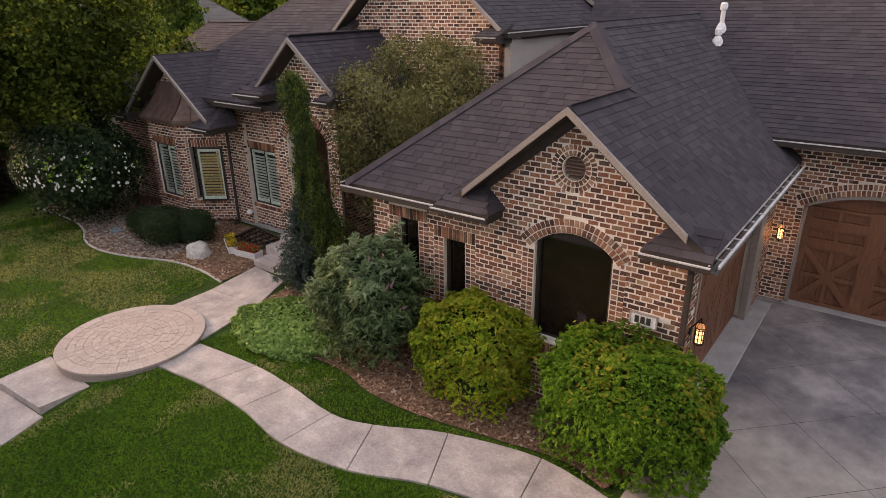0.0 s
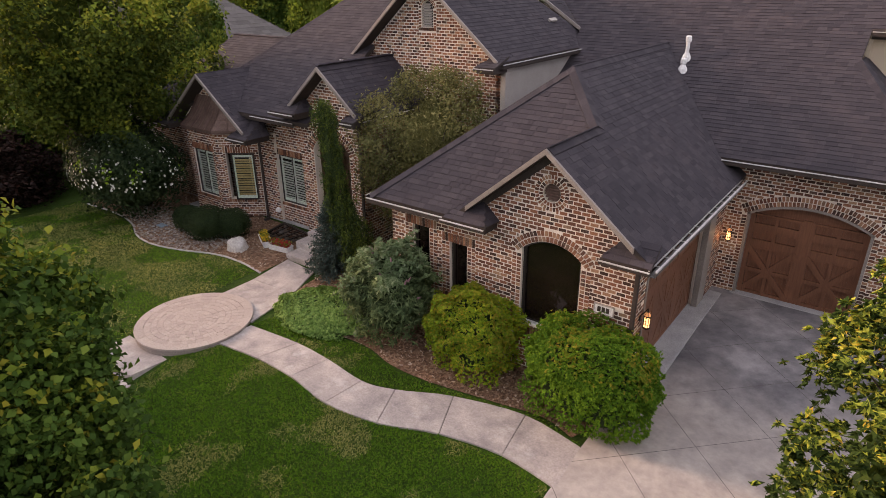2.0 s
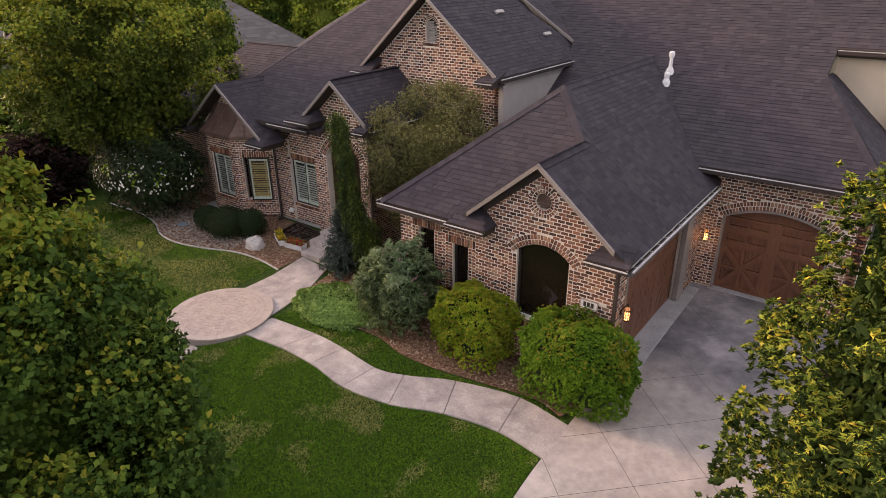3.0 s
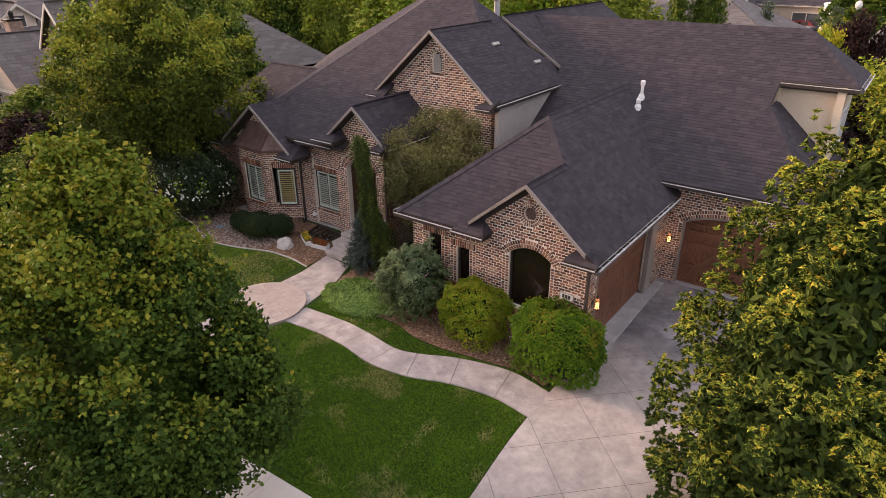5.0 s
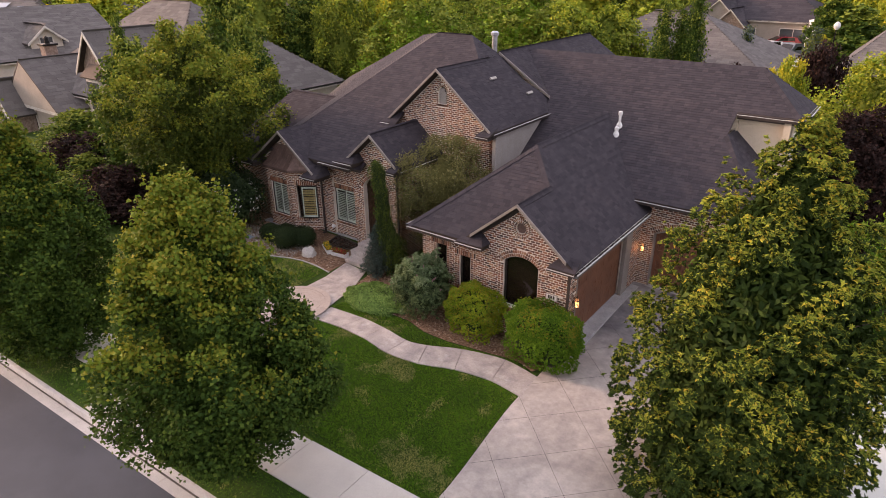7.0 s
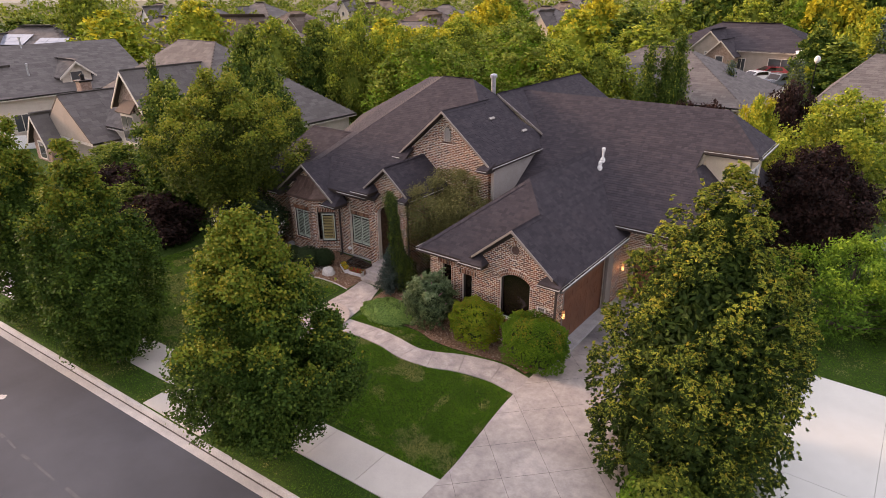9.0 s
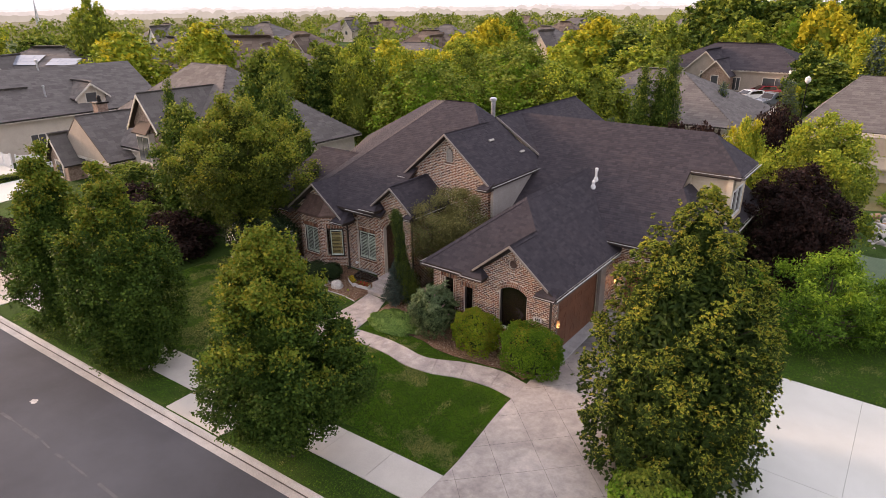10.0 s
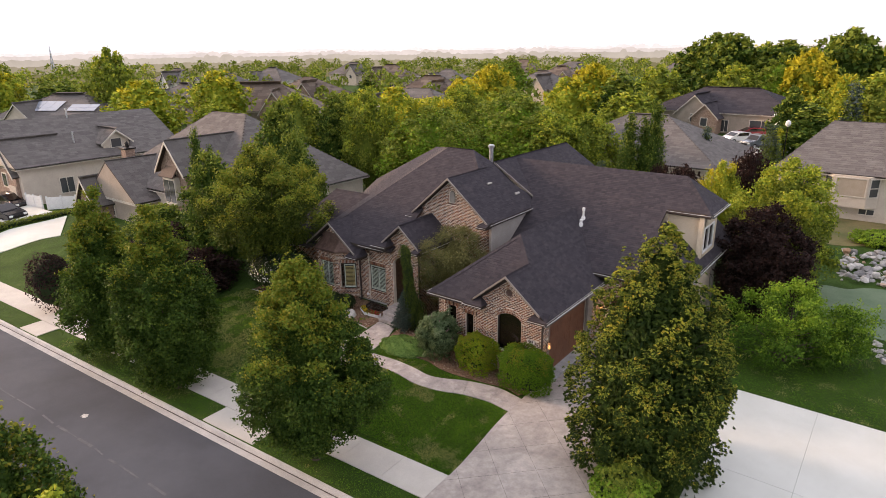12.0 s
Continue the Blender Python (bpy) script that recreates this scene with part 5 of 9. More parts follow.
def lantern(at, out, name_lbl):
    """Iron wall lantern with a glowing pierced cage."""
    out = Vector(out)
    p = Vector(at)
    L = thing("wall_lantern", at, name_lbl, "lantern", "garage lanterns")
    c = p + out * 0.17
    bm = bmesh.new()
    tube(bm, p + out * 0.0, p + out * 0.03, 0.07, 0.06, 12)
    tube(bm, p + Vector((0, 0, 0.05)), c + Vector((0, 0, 0.30)), 0.014, 0.012, 6)
    tube(bm, c + Vector((0, 0, 0.30)), c + Vector((0, 0, 0.20)), 0.012, 0.012, 6)
    part("bracket", bm, M_IRON, L)
    part("glass_body", lathe(bmesh.new(), c - Vector((0, 0, 0.18)), [(0.05, 0), (0.06, 0.02), (0.062, 0.26), (0.05, 0.30)], 16), M_GLOW, L, "glowing amber glass")
    dome = [(0.076, 0), (0.073, 0.03), (0.060, 0.065), (0.035, 0.09), (0.008, 0.10)]
    part("dome_glass", lathe(bmesh.new(), c + Vector((0, 0, 0.12)), dome, 16), M_AMBER, L, "domed amber glass")
    part("rim", lathe(bmesh.new(), c + Vector((0, 0, 0.11)), [(0.078, 0), (0.086, 0.004), (0.086, 0.020), (0.078, 0.024)], 16), M_IRON, L)
    part("cap", lathe(bmesh.new(), c + Vector((0, 0, 0.215)), [(0.028, 0), (0.022, 0.015), (0.010, 0.03), (0.014, 0.05), (0.003, 0.075)], 12), M_IRON, L)
    for k in range(6):
        t = k * math.tau / 6
        bm = bmesh.new()
        rib = [c + Vector((math.cos(t) * (r + 0.004), math.sin(t) * (r + 0.004), 0.12 + z)) for r, z in dome]
        for a, b in zip(rib, rib[1:]):
            tube(bm, a, b, 0.006, 0.006, 4, False)
        part("rib", bm, M_IRON, L)
    part("base", lathe(bmesh.new(), c - Vector((0, 0, 0.24)), [(0.01, 0), (0.03, 0.03), (0.085, 0.06), (0.085, 0.075)], 14), M_IRON, L)
    for k in range(8):
        t = k * math.tau / 8
        d = Vector((math.cos(t), math.sin(t), 0)) * 0.075
        bm = bmesh.new()
        tube(bm, c + d - Vector((0, 0, 0.17)), c + d + Vector((0, 0, 0.13)), 0.009, 0.009, 5)
        part("bar", bm, M_IRON, L)
    for z in (-0.15, -0.07, 0.01, 0.09):
        bm = bmesh.new()
        pts = [c + Vector((math.cos(t) * 0.078, math.sin(t) * 0.078, z)) for t in (k * math.tau / 16 for k in range(16))]
        for a, b in zip(pts, pts[1:] + pts[:1]):
            tube(bm, a, b, 0.008, 0.008, 4, False)
        part("ring", bm, M_IRON, L)
    for ob in L.children:
        ob.data.transform(Matrix.Translation(p) @ Matrix.Scale(0.8, 4) @ Matrix.Translation(-p))
    lamp = new("lantern_light", bpy.data.lights.new("lantern_light", "POINT"))
    lamp.data.energy, lamp.data.color, lamp.data.shadow_soft_size = 1.6, (1.0, 0.55, 0.22), 0.07
    lamp.location = c + out * 0.18


lantern((-1.68, 4.52, 2.04), (1, 0, 0), "lit black iron wall lantern beside a garage door")
lantern((-1.50, 9.95, 1.92), (0, -1, 0), "lit black iron wall lantern on the brick by the garage")


def number_plate():
    s = thing("house_sign", (-2.185, 4.12, 2.24), "white stone wall plaque with dark bars", "sign")
    part("plate", boxes((-2.36, 4.085, 2.155, -2.01, 4.13, 2.325), bevel=0.006), M_WHITE, s)
    for q in ((-2.37, 4.075, 2.32, -2.0, 4.1, 2.34), (-2.37, 4.075, 2.14, -2.0, 4.1, 2.16), (-2.375, 4.075, 2.14, -2.355, 4.1, 2.34), (-2.015, 4.075, 2.14, -1.995, 4.1, 2.34)):
        part("border", boxes(q), M_STUCCO_GREY, s)
    for k in range(3):
        x = -2.30 + k * 0.08
        part("bar", boxes((x, 4.078, 2.19, x + 0.058, 4.09, 2.29)), M_FRAME, s)


number_plate()


M_PORCH = two_scale("porch_brick", (0.13, 0.075, 0.05), (0.24, 0.15, 0.10), 25, 8, 0.9, 0.4)


def porch():
    st = thing("porch_steps", (-10.7, 4.9, 0.7), "tan stamped concrete porch steps", "steps", kind="structure")
    for y0, y1, z in ((4.38, 4.86, 0.82), (4.84, 5.3, 0.99), (5.28, 8.2, 1.12)):
        part("step", boxes((-11.42 if y0 > 4.5 else -11.3, y0, 0.4, -9.75, y1, z), bevel=0.02), M_WALK, st)
    d = part("front_door", boxes((-11.3, 7.3, 1.12, -10.2, 7.36, 3.3), bevel=0.01), M_WOOD, house, "dark wooden front door in the porch")
    for x in (-11.2, -10.7):
        for z in (1.3, 2.3):
            part("door_panel", boxes((x, 7.28, z, x + 0.42, 7.3, z + 0.85), bevel=0.008), M_WOOD, d)
    part("porch_wall", boxes((-12.0, 7.37, 0.6, -9.7, 7.5, 4.3)), M_PORCH, house)
    part("porch_wall", boxes((-12.0, 6.2, 0.6, -11.85, 7.4, 4.3)), M_PORCH, house)
    part("porch_ceiling", boxes((-12.0, 5.95, 4.0, -9.65, 7.5, 4.1)), M_SOFFIT, house)


porch()


# ---- foliage ----
def leaf_mat(name, stops, trans=0.2, rough=0.68, grain=14.0):
    m = bpy.data.materials.new(name)
    m.use_nodes = True
    nt = m.node_tree
    b = nt.nodes["Principled BSDF"]
    b.inputs["Roughness"].default_value = rough
    b.inputs["Specular IOR Level"].default_value = 0.12
    c = ramp_of(nt, nt.nodes.new("ShaderNodeNewGeometry").outputs["Random Per Island"], stops)
    v = coords(nt)
    c = mix_of(nt, c, ramp_of(nt, noise_of(nt, v, 0.9, 3, 0.6), [(0.3, (0.72, 0.78, 0.75)), (0.7, (1.22, 1.15, 1.0))]), 1.0, "MULTIPLY")
    nt.links.new(c, b.inputs["Base Color"])
    t = nt.nodes.new("ShaderNodeBsdfTranslucent")
    nt.links.new(c, t.inputs["Color"])
    mx = nt.nodes.new("ShaderNodeMixShader")
    mx.inputs[0].default_value = trans
    nt.links.new(b.outputs[0], mx.inputs[1])
    nt.links.new(t.outputs[0], mx.inputs[2])
    nt.links.new(mx.outputs[0], nt.nodes["Material Output"].inputs["Surface"])
    return m


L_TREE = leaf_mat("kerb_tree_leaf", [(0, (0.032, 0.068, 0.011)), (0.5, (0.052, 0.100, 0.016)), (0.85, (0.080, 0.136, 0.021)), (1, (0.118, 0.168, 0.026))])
# brighter leaf for the upper crown: light put into the colour
L_TREE_LIT = leaf_mat("kerb_tree_lit_leaf", [(0, (0.098, 0.162, 0.019)), (0.6, (0.165, 0.212, 0.024)), (1, (0.275, 0.250, 0.030))])
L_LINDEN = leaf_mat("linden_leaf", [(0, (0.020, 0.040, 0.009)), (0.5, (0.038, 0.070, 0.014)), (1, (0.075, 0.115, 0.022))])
# golden tips, and highlights on upper leaves painted in the same colours
L_LINDEN_TIP_LIT = leaf_mat("linden_tip_and_lit_leaf", [(0, (0.150, 0.215, 0.030)), (0.5, (0.290, 0.350, 0.046)), (0.88, (0.500, 0.480, 0.070)), (1, (0.600, 0.400, 0.045))])
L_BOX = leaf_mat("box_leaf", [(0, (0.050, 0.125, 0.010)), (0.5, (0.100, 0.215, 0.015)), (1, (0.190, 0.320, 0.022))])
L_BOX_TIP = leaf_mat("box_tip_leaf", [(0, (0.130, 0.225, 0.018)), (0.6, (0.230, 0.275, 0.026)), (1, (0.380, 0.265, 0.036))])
L_YELLOW = leaf_mat("yellow_shrub_leaf", [(0, (0.105, 0.205, 0.014)), (0.5, (0.215, 0.325, 0.020)), (0.88, (0.360, 0.410, 0.028)), (1, (0.500, 0.330, 0.034))])
L_DARK = leaf_mat("dark_shrub_leaf", [(0, (0.046, 0.078, 0.034)), (0.5, (0.092, 0.140, 0.062)), (1, (0.200, 0.265, 0.130))])
L_COVER = leaf_mat("ground_cover_leaf", [(0, (0.100, 0.190, 0.050)), (0.5, (0.165, 0.290, 0.075)), (1, (0.250, 0.380, 0.115))])
L_SPRUCE = leaf_mat("spruce_needle", [(0, (0.035, 0.056, 0.054)), (0.5, (0.070, 0.104, 0.098)), (1, (0.140, 0.185, 0.170))], 0.1)
L_CEDAR = leaf_mat("cedar_needle", [(0, (0.075, 0.115, 0.022)), (0.5, (0.115, 0.165, 0.032)), (1, (0.175, 0.215, 0.045))], 0.2)
# shaded copy of the needle colour, dealt to hanging strands at random
L_CEDAR_DARK = leaf_mat("cedar_shade_needle", [(0, (0.024, 0.044, 0.016)), (0.5, (0.042, 0.072, 0.024)), (1, (0.070, 0.105, 0.034))], 0.2)
L_SAGE = leaf_mat("sage_tip_leaf", [(0, (0.120, 0.185, 0.085)), (0.6, (0.190, 0.265, 0.135)), (1, (0.290, 0.350, 0.220))])
L_OLIVE = leaf_mat("olive_bush_leaf", [(0, (0.068, 0.072, 0.026)), (0.5, (0.116, 0.120, 0.042)), (1, (0.191, 0.176, 0.070))])
# lit copy of the olive leaf, for the upper, outer sprays
L_OLIVE_LIT = leaf_mat("olive_bush_lit_leaf", [(0, (0.13, 0.135, 0.05)), (0.5, (0.19, 0.185, 0.075)), (1, (0.27, 0.25, 0.115))])
# yew leaf, and the dark colour painted inside shrubs and hedge as shade
L_BALL = leaf_mat("yew_leaf_and_inner_shade", [(0, (0.014, 0.028, 0.012)), (0.5, (0.024, 0.044, 0.018)), (1, (0.045, 0.070, 0.028))])
L_PURPLE = leaf_mat("purple_leaf", [(0, (0.014, 0.009, 0.009)), (0.5, (0.028, 0.016, 0.015)), (1, (0.060, 0.030, 0.026))])
L_GREEN = leaf_mat("bright_leaf", [(0, (0.100, 0.195, 0.017)), (0.5, (0.175, 0.305, 0.026)), (1, (0.265, 0.390, 0.040))])
L_FEATHER = leaf_mat("feathery_leaf", [(0, (0.045, 0.105, 0.012)), (0.5, (0.080, 0.170, 0.018)), (1, (0.130, 0.235, 0.026))])
L_MID = leaf_mat("mid_green_leaf", [(0, (0.095, 0.140, 0.020)), (0.5, (0.165, 0.220, 0.031)), (1, (0.265, 0.300, 0.043))])
L_LIME = leaf_mat("yellow_green_leaf", [(0, (0.150, 0.225, 0.025)), (0.5, (0.275, 0.345, 0.034)), (1, (0.450, 0.440, 0.046))])
L_GOLD = leaf_mat("golden_leaf", [(0, (0.330, 0.315, 0.022)), (0.5, (0.500, 0.450, 0.032)), (1, (0.660, 0.550, 0.042))])
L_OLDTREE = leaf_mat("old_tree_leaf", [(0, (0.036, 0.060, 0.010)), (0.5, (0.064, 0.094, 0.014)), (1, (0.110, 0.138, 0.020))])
# the old tree's leaf again, brightened where its crown catches light
L_OLDTREE_LIT = leaf_mat("old_tree_lit_leaf", [(0, (0.125, 0.180, 0.020)), (0.6, (0.205, 0.245, 0.028)), (1, (0.310, 0.290, 0.036))])
M_BARK = two_scale("bark", (0.055, 0.042, 0.032), (0.12, 0.095, 0.075), 25, 3, 0.95, 0.8, dist=0.02)
M_PETAL = two_scale("white_petal", (0.72, 0.72, 0.68), (0.84, 0.83, 0.80), 20, 4, 0.6, 0.1)


def leaf_mesh(name, pos, nrm, size, mats, which=None, aspect=0.5, rs=None, droop=0.25, fold=0.18, dirs=None, tri=False):
    """Leaves as folded four-cornered blades: pos, nrm (n x 3), size (n)."""
    rs = rs or np.random.RandomState(1)
    n = len(pos)
    nrm = nrm / (np.linalg.norm(nrm, axis=1, keepdims=True) + 1e-9)
    r = rs.normal(size=(n, 3)) if dirs is None else dirs + rs.normal(size=(n, 3)) * 0.25
    r[:, 2] -= droop
    d = r - nrm * (r * nrm).sum(1, keepdims=True)
    d /= np.linalg.norm(d, axis=1, keepdims=True) + 1e-9
    s = np.cross(nrm, d)
    L, W = size[:, None], size[:, None] * aspect
    c = 3 if tri else 4
    co = np.empty((n, c, 3))
    if tri:
        co[:, 0] = pos - d * L * 0.4 - s * W * 0.6
        co[:, 1] = pos - d * L * 0.3 + s * W * 0.6
        co[:, 2] = pos + d * L * 0.5 - nrm * L * 0.12
    else:
        co[:, 0] = pos - d * L * 0.5
        co[:, 1] = pos + s * W * 0.5 + nrm * W * fold
        co[:, 2] = pos + d * L * 0.5 - nrm * L * 0.12
        co[:, 3] = pos - s * W * 0.5 + nrm * W * fold
    me = bpy.data.meshes.new(name)
    me.vertices.add(c * n)
    me.vertices.foreach_set("co", co.ravel())
    me.loops.add(c * n)
    me.loops.foreach_set("vertex_index", np.arange(c * n, dtype=np.int32))
    me.polygons.add(n)
    me.polygons.foreach_set("loop_start", np.arange(0, c * n, c, dtype=np.int32))
    for m in mats:
        me.materials.append(m)
    if which is not None:
        me.polygons.foreach_set("material_index", which.astype(np.int32))
    me.update(calc_edges=True)
    return me


def sphere_dirs(rs, n):
    v = rs.normal(size=(n, 3))
    return v / np.linalg.norm(v, axis=1, keepdims=True)


def clump_leaves(rs, centres, radii, per, shell=0.55, flat=0.8, out=None):
    """Leaves round clump middles, denser on the skin and the upper side."""
    k = len(centres)
    d = sphere_dirs(rs, k * per)
    d[:, 2] = np.where(d[:, 2] < -0.3, -d[:, 2], d[:, 2])
    f = shell + (1 - shell) * rs.rand(k * per) ** 0.6
    c = np.repeat(centres, per, 0)
    R = np.repeat(radii, per)[:, None]
    off = d * R * f[:, None]
    off[:, 2] *= flat
    nrm = d * 0.8 + np.array([0, 0, 0.5]) + rs.normal(size=d.shape) * 0.85
    if out is not None:
        nrm += np.repeat(out, per, 0) * 0.7
    return c + off, nrm, f * (0.5 + 0.5 * d[:, 2])


def sprigs(rs, pos, out, k, leaf, spread=0.6, rise=0.8):
    """Rosettes: each place grows k leaves that point outward and up from it."""
    n = len(pos)
    ax = out / (np.linalg.norm(out, axis=1, keepdims=True) + 1e-9)
    ax = np.repeat(ax, k, 0)
    d = ax + rs.normal(size=ax.shape) * spread + np.array([0, 0, rise])
    d /= np.linalg.norm(d, axis=1, keepdims=True)
    p = np.repeat(pos, k, 0) + d * leaf * 0.5
    nrm = rs.normal(size=d.shape) * 0.6 + ax * 0.5 + np.array([0, 0, 0.9])
    return p, nrm, d


def trunk_mesh(at, h, r, limbs, rs, tips=None, lean=(0, 0)):
    """A tapered, slightly crooked trunk with limbs."""
    bm = bmesh.new()
    p = Vector(at) - Vector((0, 0, 0.1))
    n = 7
    pts = [p + Vector((lean[0] * k / n + rs.uniform(-0.03, 0.03) * h * 0.1, lean[1] * k / n + rs.uniform(-0.03, 0.03) * h * 0.1, h * k / n)) for k in range(n + 1)]
    rad = [r * (1.35 if k == 0 else 1) * (1 - 0.88 * k / n) + 0.01 for k in range(n + 1)]
    for a, b, ra, rb in zip(pts, pts[1:], rad, rad[1:]):
        tube(bm, a, b, ra, rb, 9, False)
    if tips is not None:
        for t in tips:
            t = Vector(t)
            k = min(n - 1, max(1, int((t.z - p.z) / h * n * 0.75)))
            a = pts[k]
            m = a.lerp(t, 0.5) + Vector((0, 0, -0.06 * (t - a).length))
            tube(bm, a, m, rad[k] * 0.45, rad[k] * 0.28, 5, False)
            tube(bm, m, t, rad[k] * 0.28, 0.008, 5, False)
    return bm


def tree(name, at, height, crown0, profile, boughs, per, leaf, bough_r, mats, label, seed, tip_share=0.15, trunk_r=0.14, aspect=0.6, category="tree", group="", droop=0.25, limbs=26, world=True, shift=(0, 0), spray=8, spray_r=0.12, hweight=0.35, core=0.5, tri=False, ragged=0.3, upright=0.35, tufts=0.12, lance=False):
    """A tree with a trunk, limbs and a crown of leafy boughs; profile gives the crown's radius from its foot (0) to its top (1).
    Each bough carries sprays on its outer side, and each spray a handful of leaves; lance: long leaves that stand out of the spray."""
    rs = np.random.RandomState(seed)
    T = thing(name, at if world else (0, 0, 0), label, category, group)
    at = np.array(at if world else (0, 0, 0), float)
    hs = np.linspace(0, 1, 200)
    pr = np.array([profile(q) for q in hs])
    w = np.cumsum(pr + 0.12 * pr.max())
    h = np.interp((np.arange(boughs) + rs.uniform(0.1, 0.9, boughs)) / boughs, w / w[-1], hs)
    a = np.arange(boughs) * 2.39996 + rs.uniform(-0.45, 0.45, boughs)
    R = np.interp(h, hs, pr)
    nz = np.array([noise.noise((1.5 * math.cos(x) + seed, 1.5 * math.sin(x), q * 4.2)) + 0.5 * noise.noise((3.4 * math.cos(x), 3.4 * math.sin(x) + seed, q * 9)) for x, q in zip(a, h)])
    br = bough_r * rs.uniform(0.65, 1.3, boughs) * (0.5 + 0.5 * np.minimum(1, R / pr.max()))
    rad = np.maximum(0, R * (1 + ragged * nz) - br * 0.8) * np.where(rs.rand(boughs) < 0.25, rs.uniform(0.55, 0.9, boughs), 1)
    c = np.stack([at[0] + rad * np.cos(a), at[1] + rad * np.sin(a), at[2] + crown0 + h * (height - crown0 - br * 0.7)], 1)
    out = np.stack([np.cos(a), np.sin(a), 0.15 + 1.1 * h], 1)
    k = max(1, per // spray)
    d = rs.normal(size=(boughs * k, 3)) * 0.62 + np.repeat(out, k, 0) * 0.62 + np.array([0, 0, upright])
    d /= np.linalg.norm(d, axis=1, keepdims=True)
    f = 0.62 + 0.45 * rs.rand(len(d)) ** 0.7 + np.where(rs.rand(len(d)) < tufts, rs.uniform(0.1, 0.4, len(d)), 0)
    plume = out + np.array([0, 0, 0.5])
    plume = np.repeat(plume / np.linalg.norm(plume, axis=1, keepdims=True), k, 0)
    reach = d * 0.82 + plume * ((d * plume).sum(1) * 0.55)[:, None]
    S = np.repeat(c, k, 0) + reach * (np.repeat(br, k) * f)[:, None]
    # high, outer, upward sprays score best and get the lighter leaf, as if lit
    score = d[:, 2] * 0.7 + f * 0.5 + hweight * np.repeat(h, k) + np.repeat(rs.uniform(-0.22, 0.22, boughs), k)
    n = len(S) * spray
    D = np.repeat(d, spray, 0)
    dirs = None
    if lance:
        pos, nrm, dirs = sprigs(rs, S, d, spray, leaf, 0.45, 0.8)
    else:
        pos = np.repeat(S, spray, 0) + rs.normal(size=(n, 3)) * spray_r * np.array([1, 1, 0.75])
        nrm = D * 0.45 + np.array([0, 0, 0.5]) + rs.normal(size=(n, 3)) * 0.75
    score = np.repeat(score, spray) + rs.uniform(-0.2, 0.2, n) * (2.8 if lance else 1.0)
    # leaves deep in the crown always take the darker leaf, as its inner shade
    if core:
        m = int(n * (0.28 if lance else 0.16))
        q, a2 = rs.rand(m), rs.uniform(0, math.tau, m)
        r2 = np.interp(q, hs, pr) * core * rs.uniform(0.95, 1.7 if lance else 1.4, m)
        pos = np.concatenate([pos, np.stack([at[0] + r2 * np.cos(a2), at[1] + r2 * np.sin(a2), at[2] + crown0 + 0.25 + q * (height - crown0 - 0.9)], 1)])
        nrm = np.concatenate([nrm, np.stack([np.cos(a2), np.sin(a2), 0.4 + 0 * a2], 1) + rs.normal(size=(m, 3)) * 0.7])
        if dirs is not None:
            dirs = np.concatenate([dirs, rs.normal(size=(m, 3))])
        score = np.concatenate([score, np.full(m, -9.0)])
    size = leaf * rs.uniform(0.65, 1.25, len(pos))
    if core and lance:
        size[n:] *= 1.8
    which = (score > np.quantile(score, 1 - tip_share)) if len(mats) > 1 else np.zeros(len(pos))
    c[:, :2] += np.array(shift)
    pos[:, :2] += np.array(shift)
    tips = c[rs.choice(boughs, min(limbs, boughs), replace=False)]
    part("trunk", trunk_mesh(at, height * 0.86, trunk_r, limbs, rs, tips, shift), M_BARK, T, smooth=True)
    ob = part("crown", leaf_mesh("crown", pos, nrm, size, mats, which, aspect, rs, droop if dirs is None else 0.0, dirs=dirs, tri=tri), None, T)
    ob["kind"] = "stuff"
    # opaque body added inside the crown to keep its gaps dark
    if core:
        bm = bmesh.new()
        rows = []
        for i in range(15):
            q = i / 14
            rows.append([bm.verts.new((at[0] + shift[0] + math.cos(j * math.tau / 18) * e, at[1] + shift[1] + math.sin(j * math.tau / 18) * e, at[2] + crown0 + 0.25 + q * (height - crown0 - 0.9)))
                         for j in range(18) for e in [profile(q) * core * (1 + 0.3 * noise.noise((j * 0.9, i * 0.8, seed)))]])
        for ra, rb in zip(rows, rows[1:]):
            for j in range(18):
                bm.faces.new((ra[j], ra[(j + 1) % 18], rb[(j + 1) % 18], rb[j]))
        bm.faces.new(rows[0][::-1])
        bm.faces.new(rows[-1])
        part("shade_core", bm, mats[0], T, smooth=True)
    return T


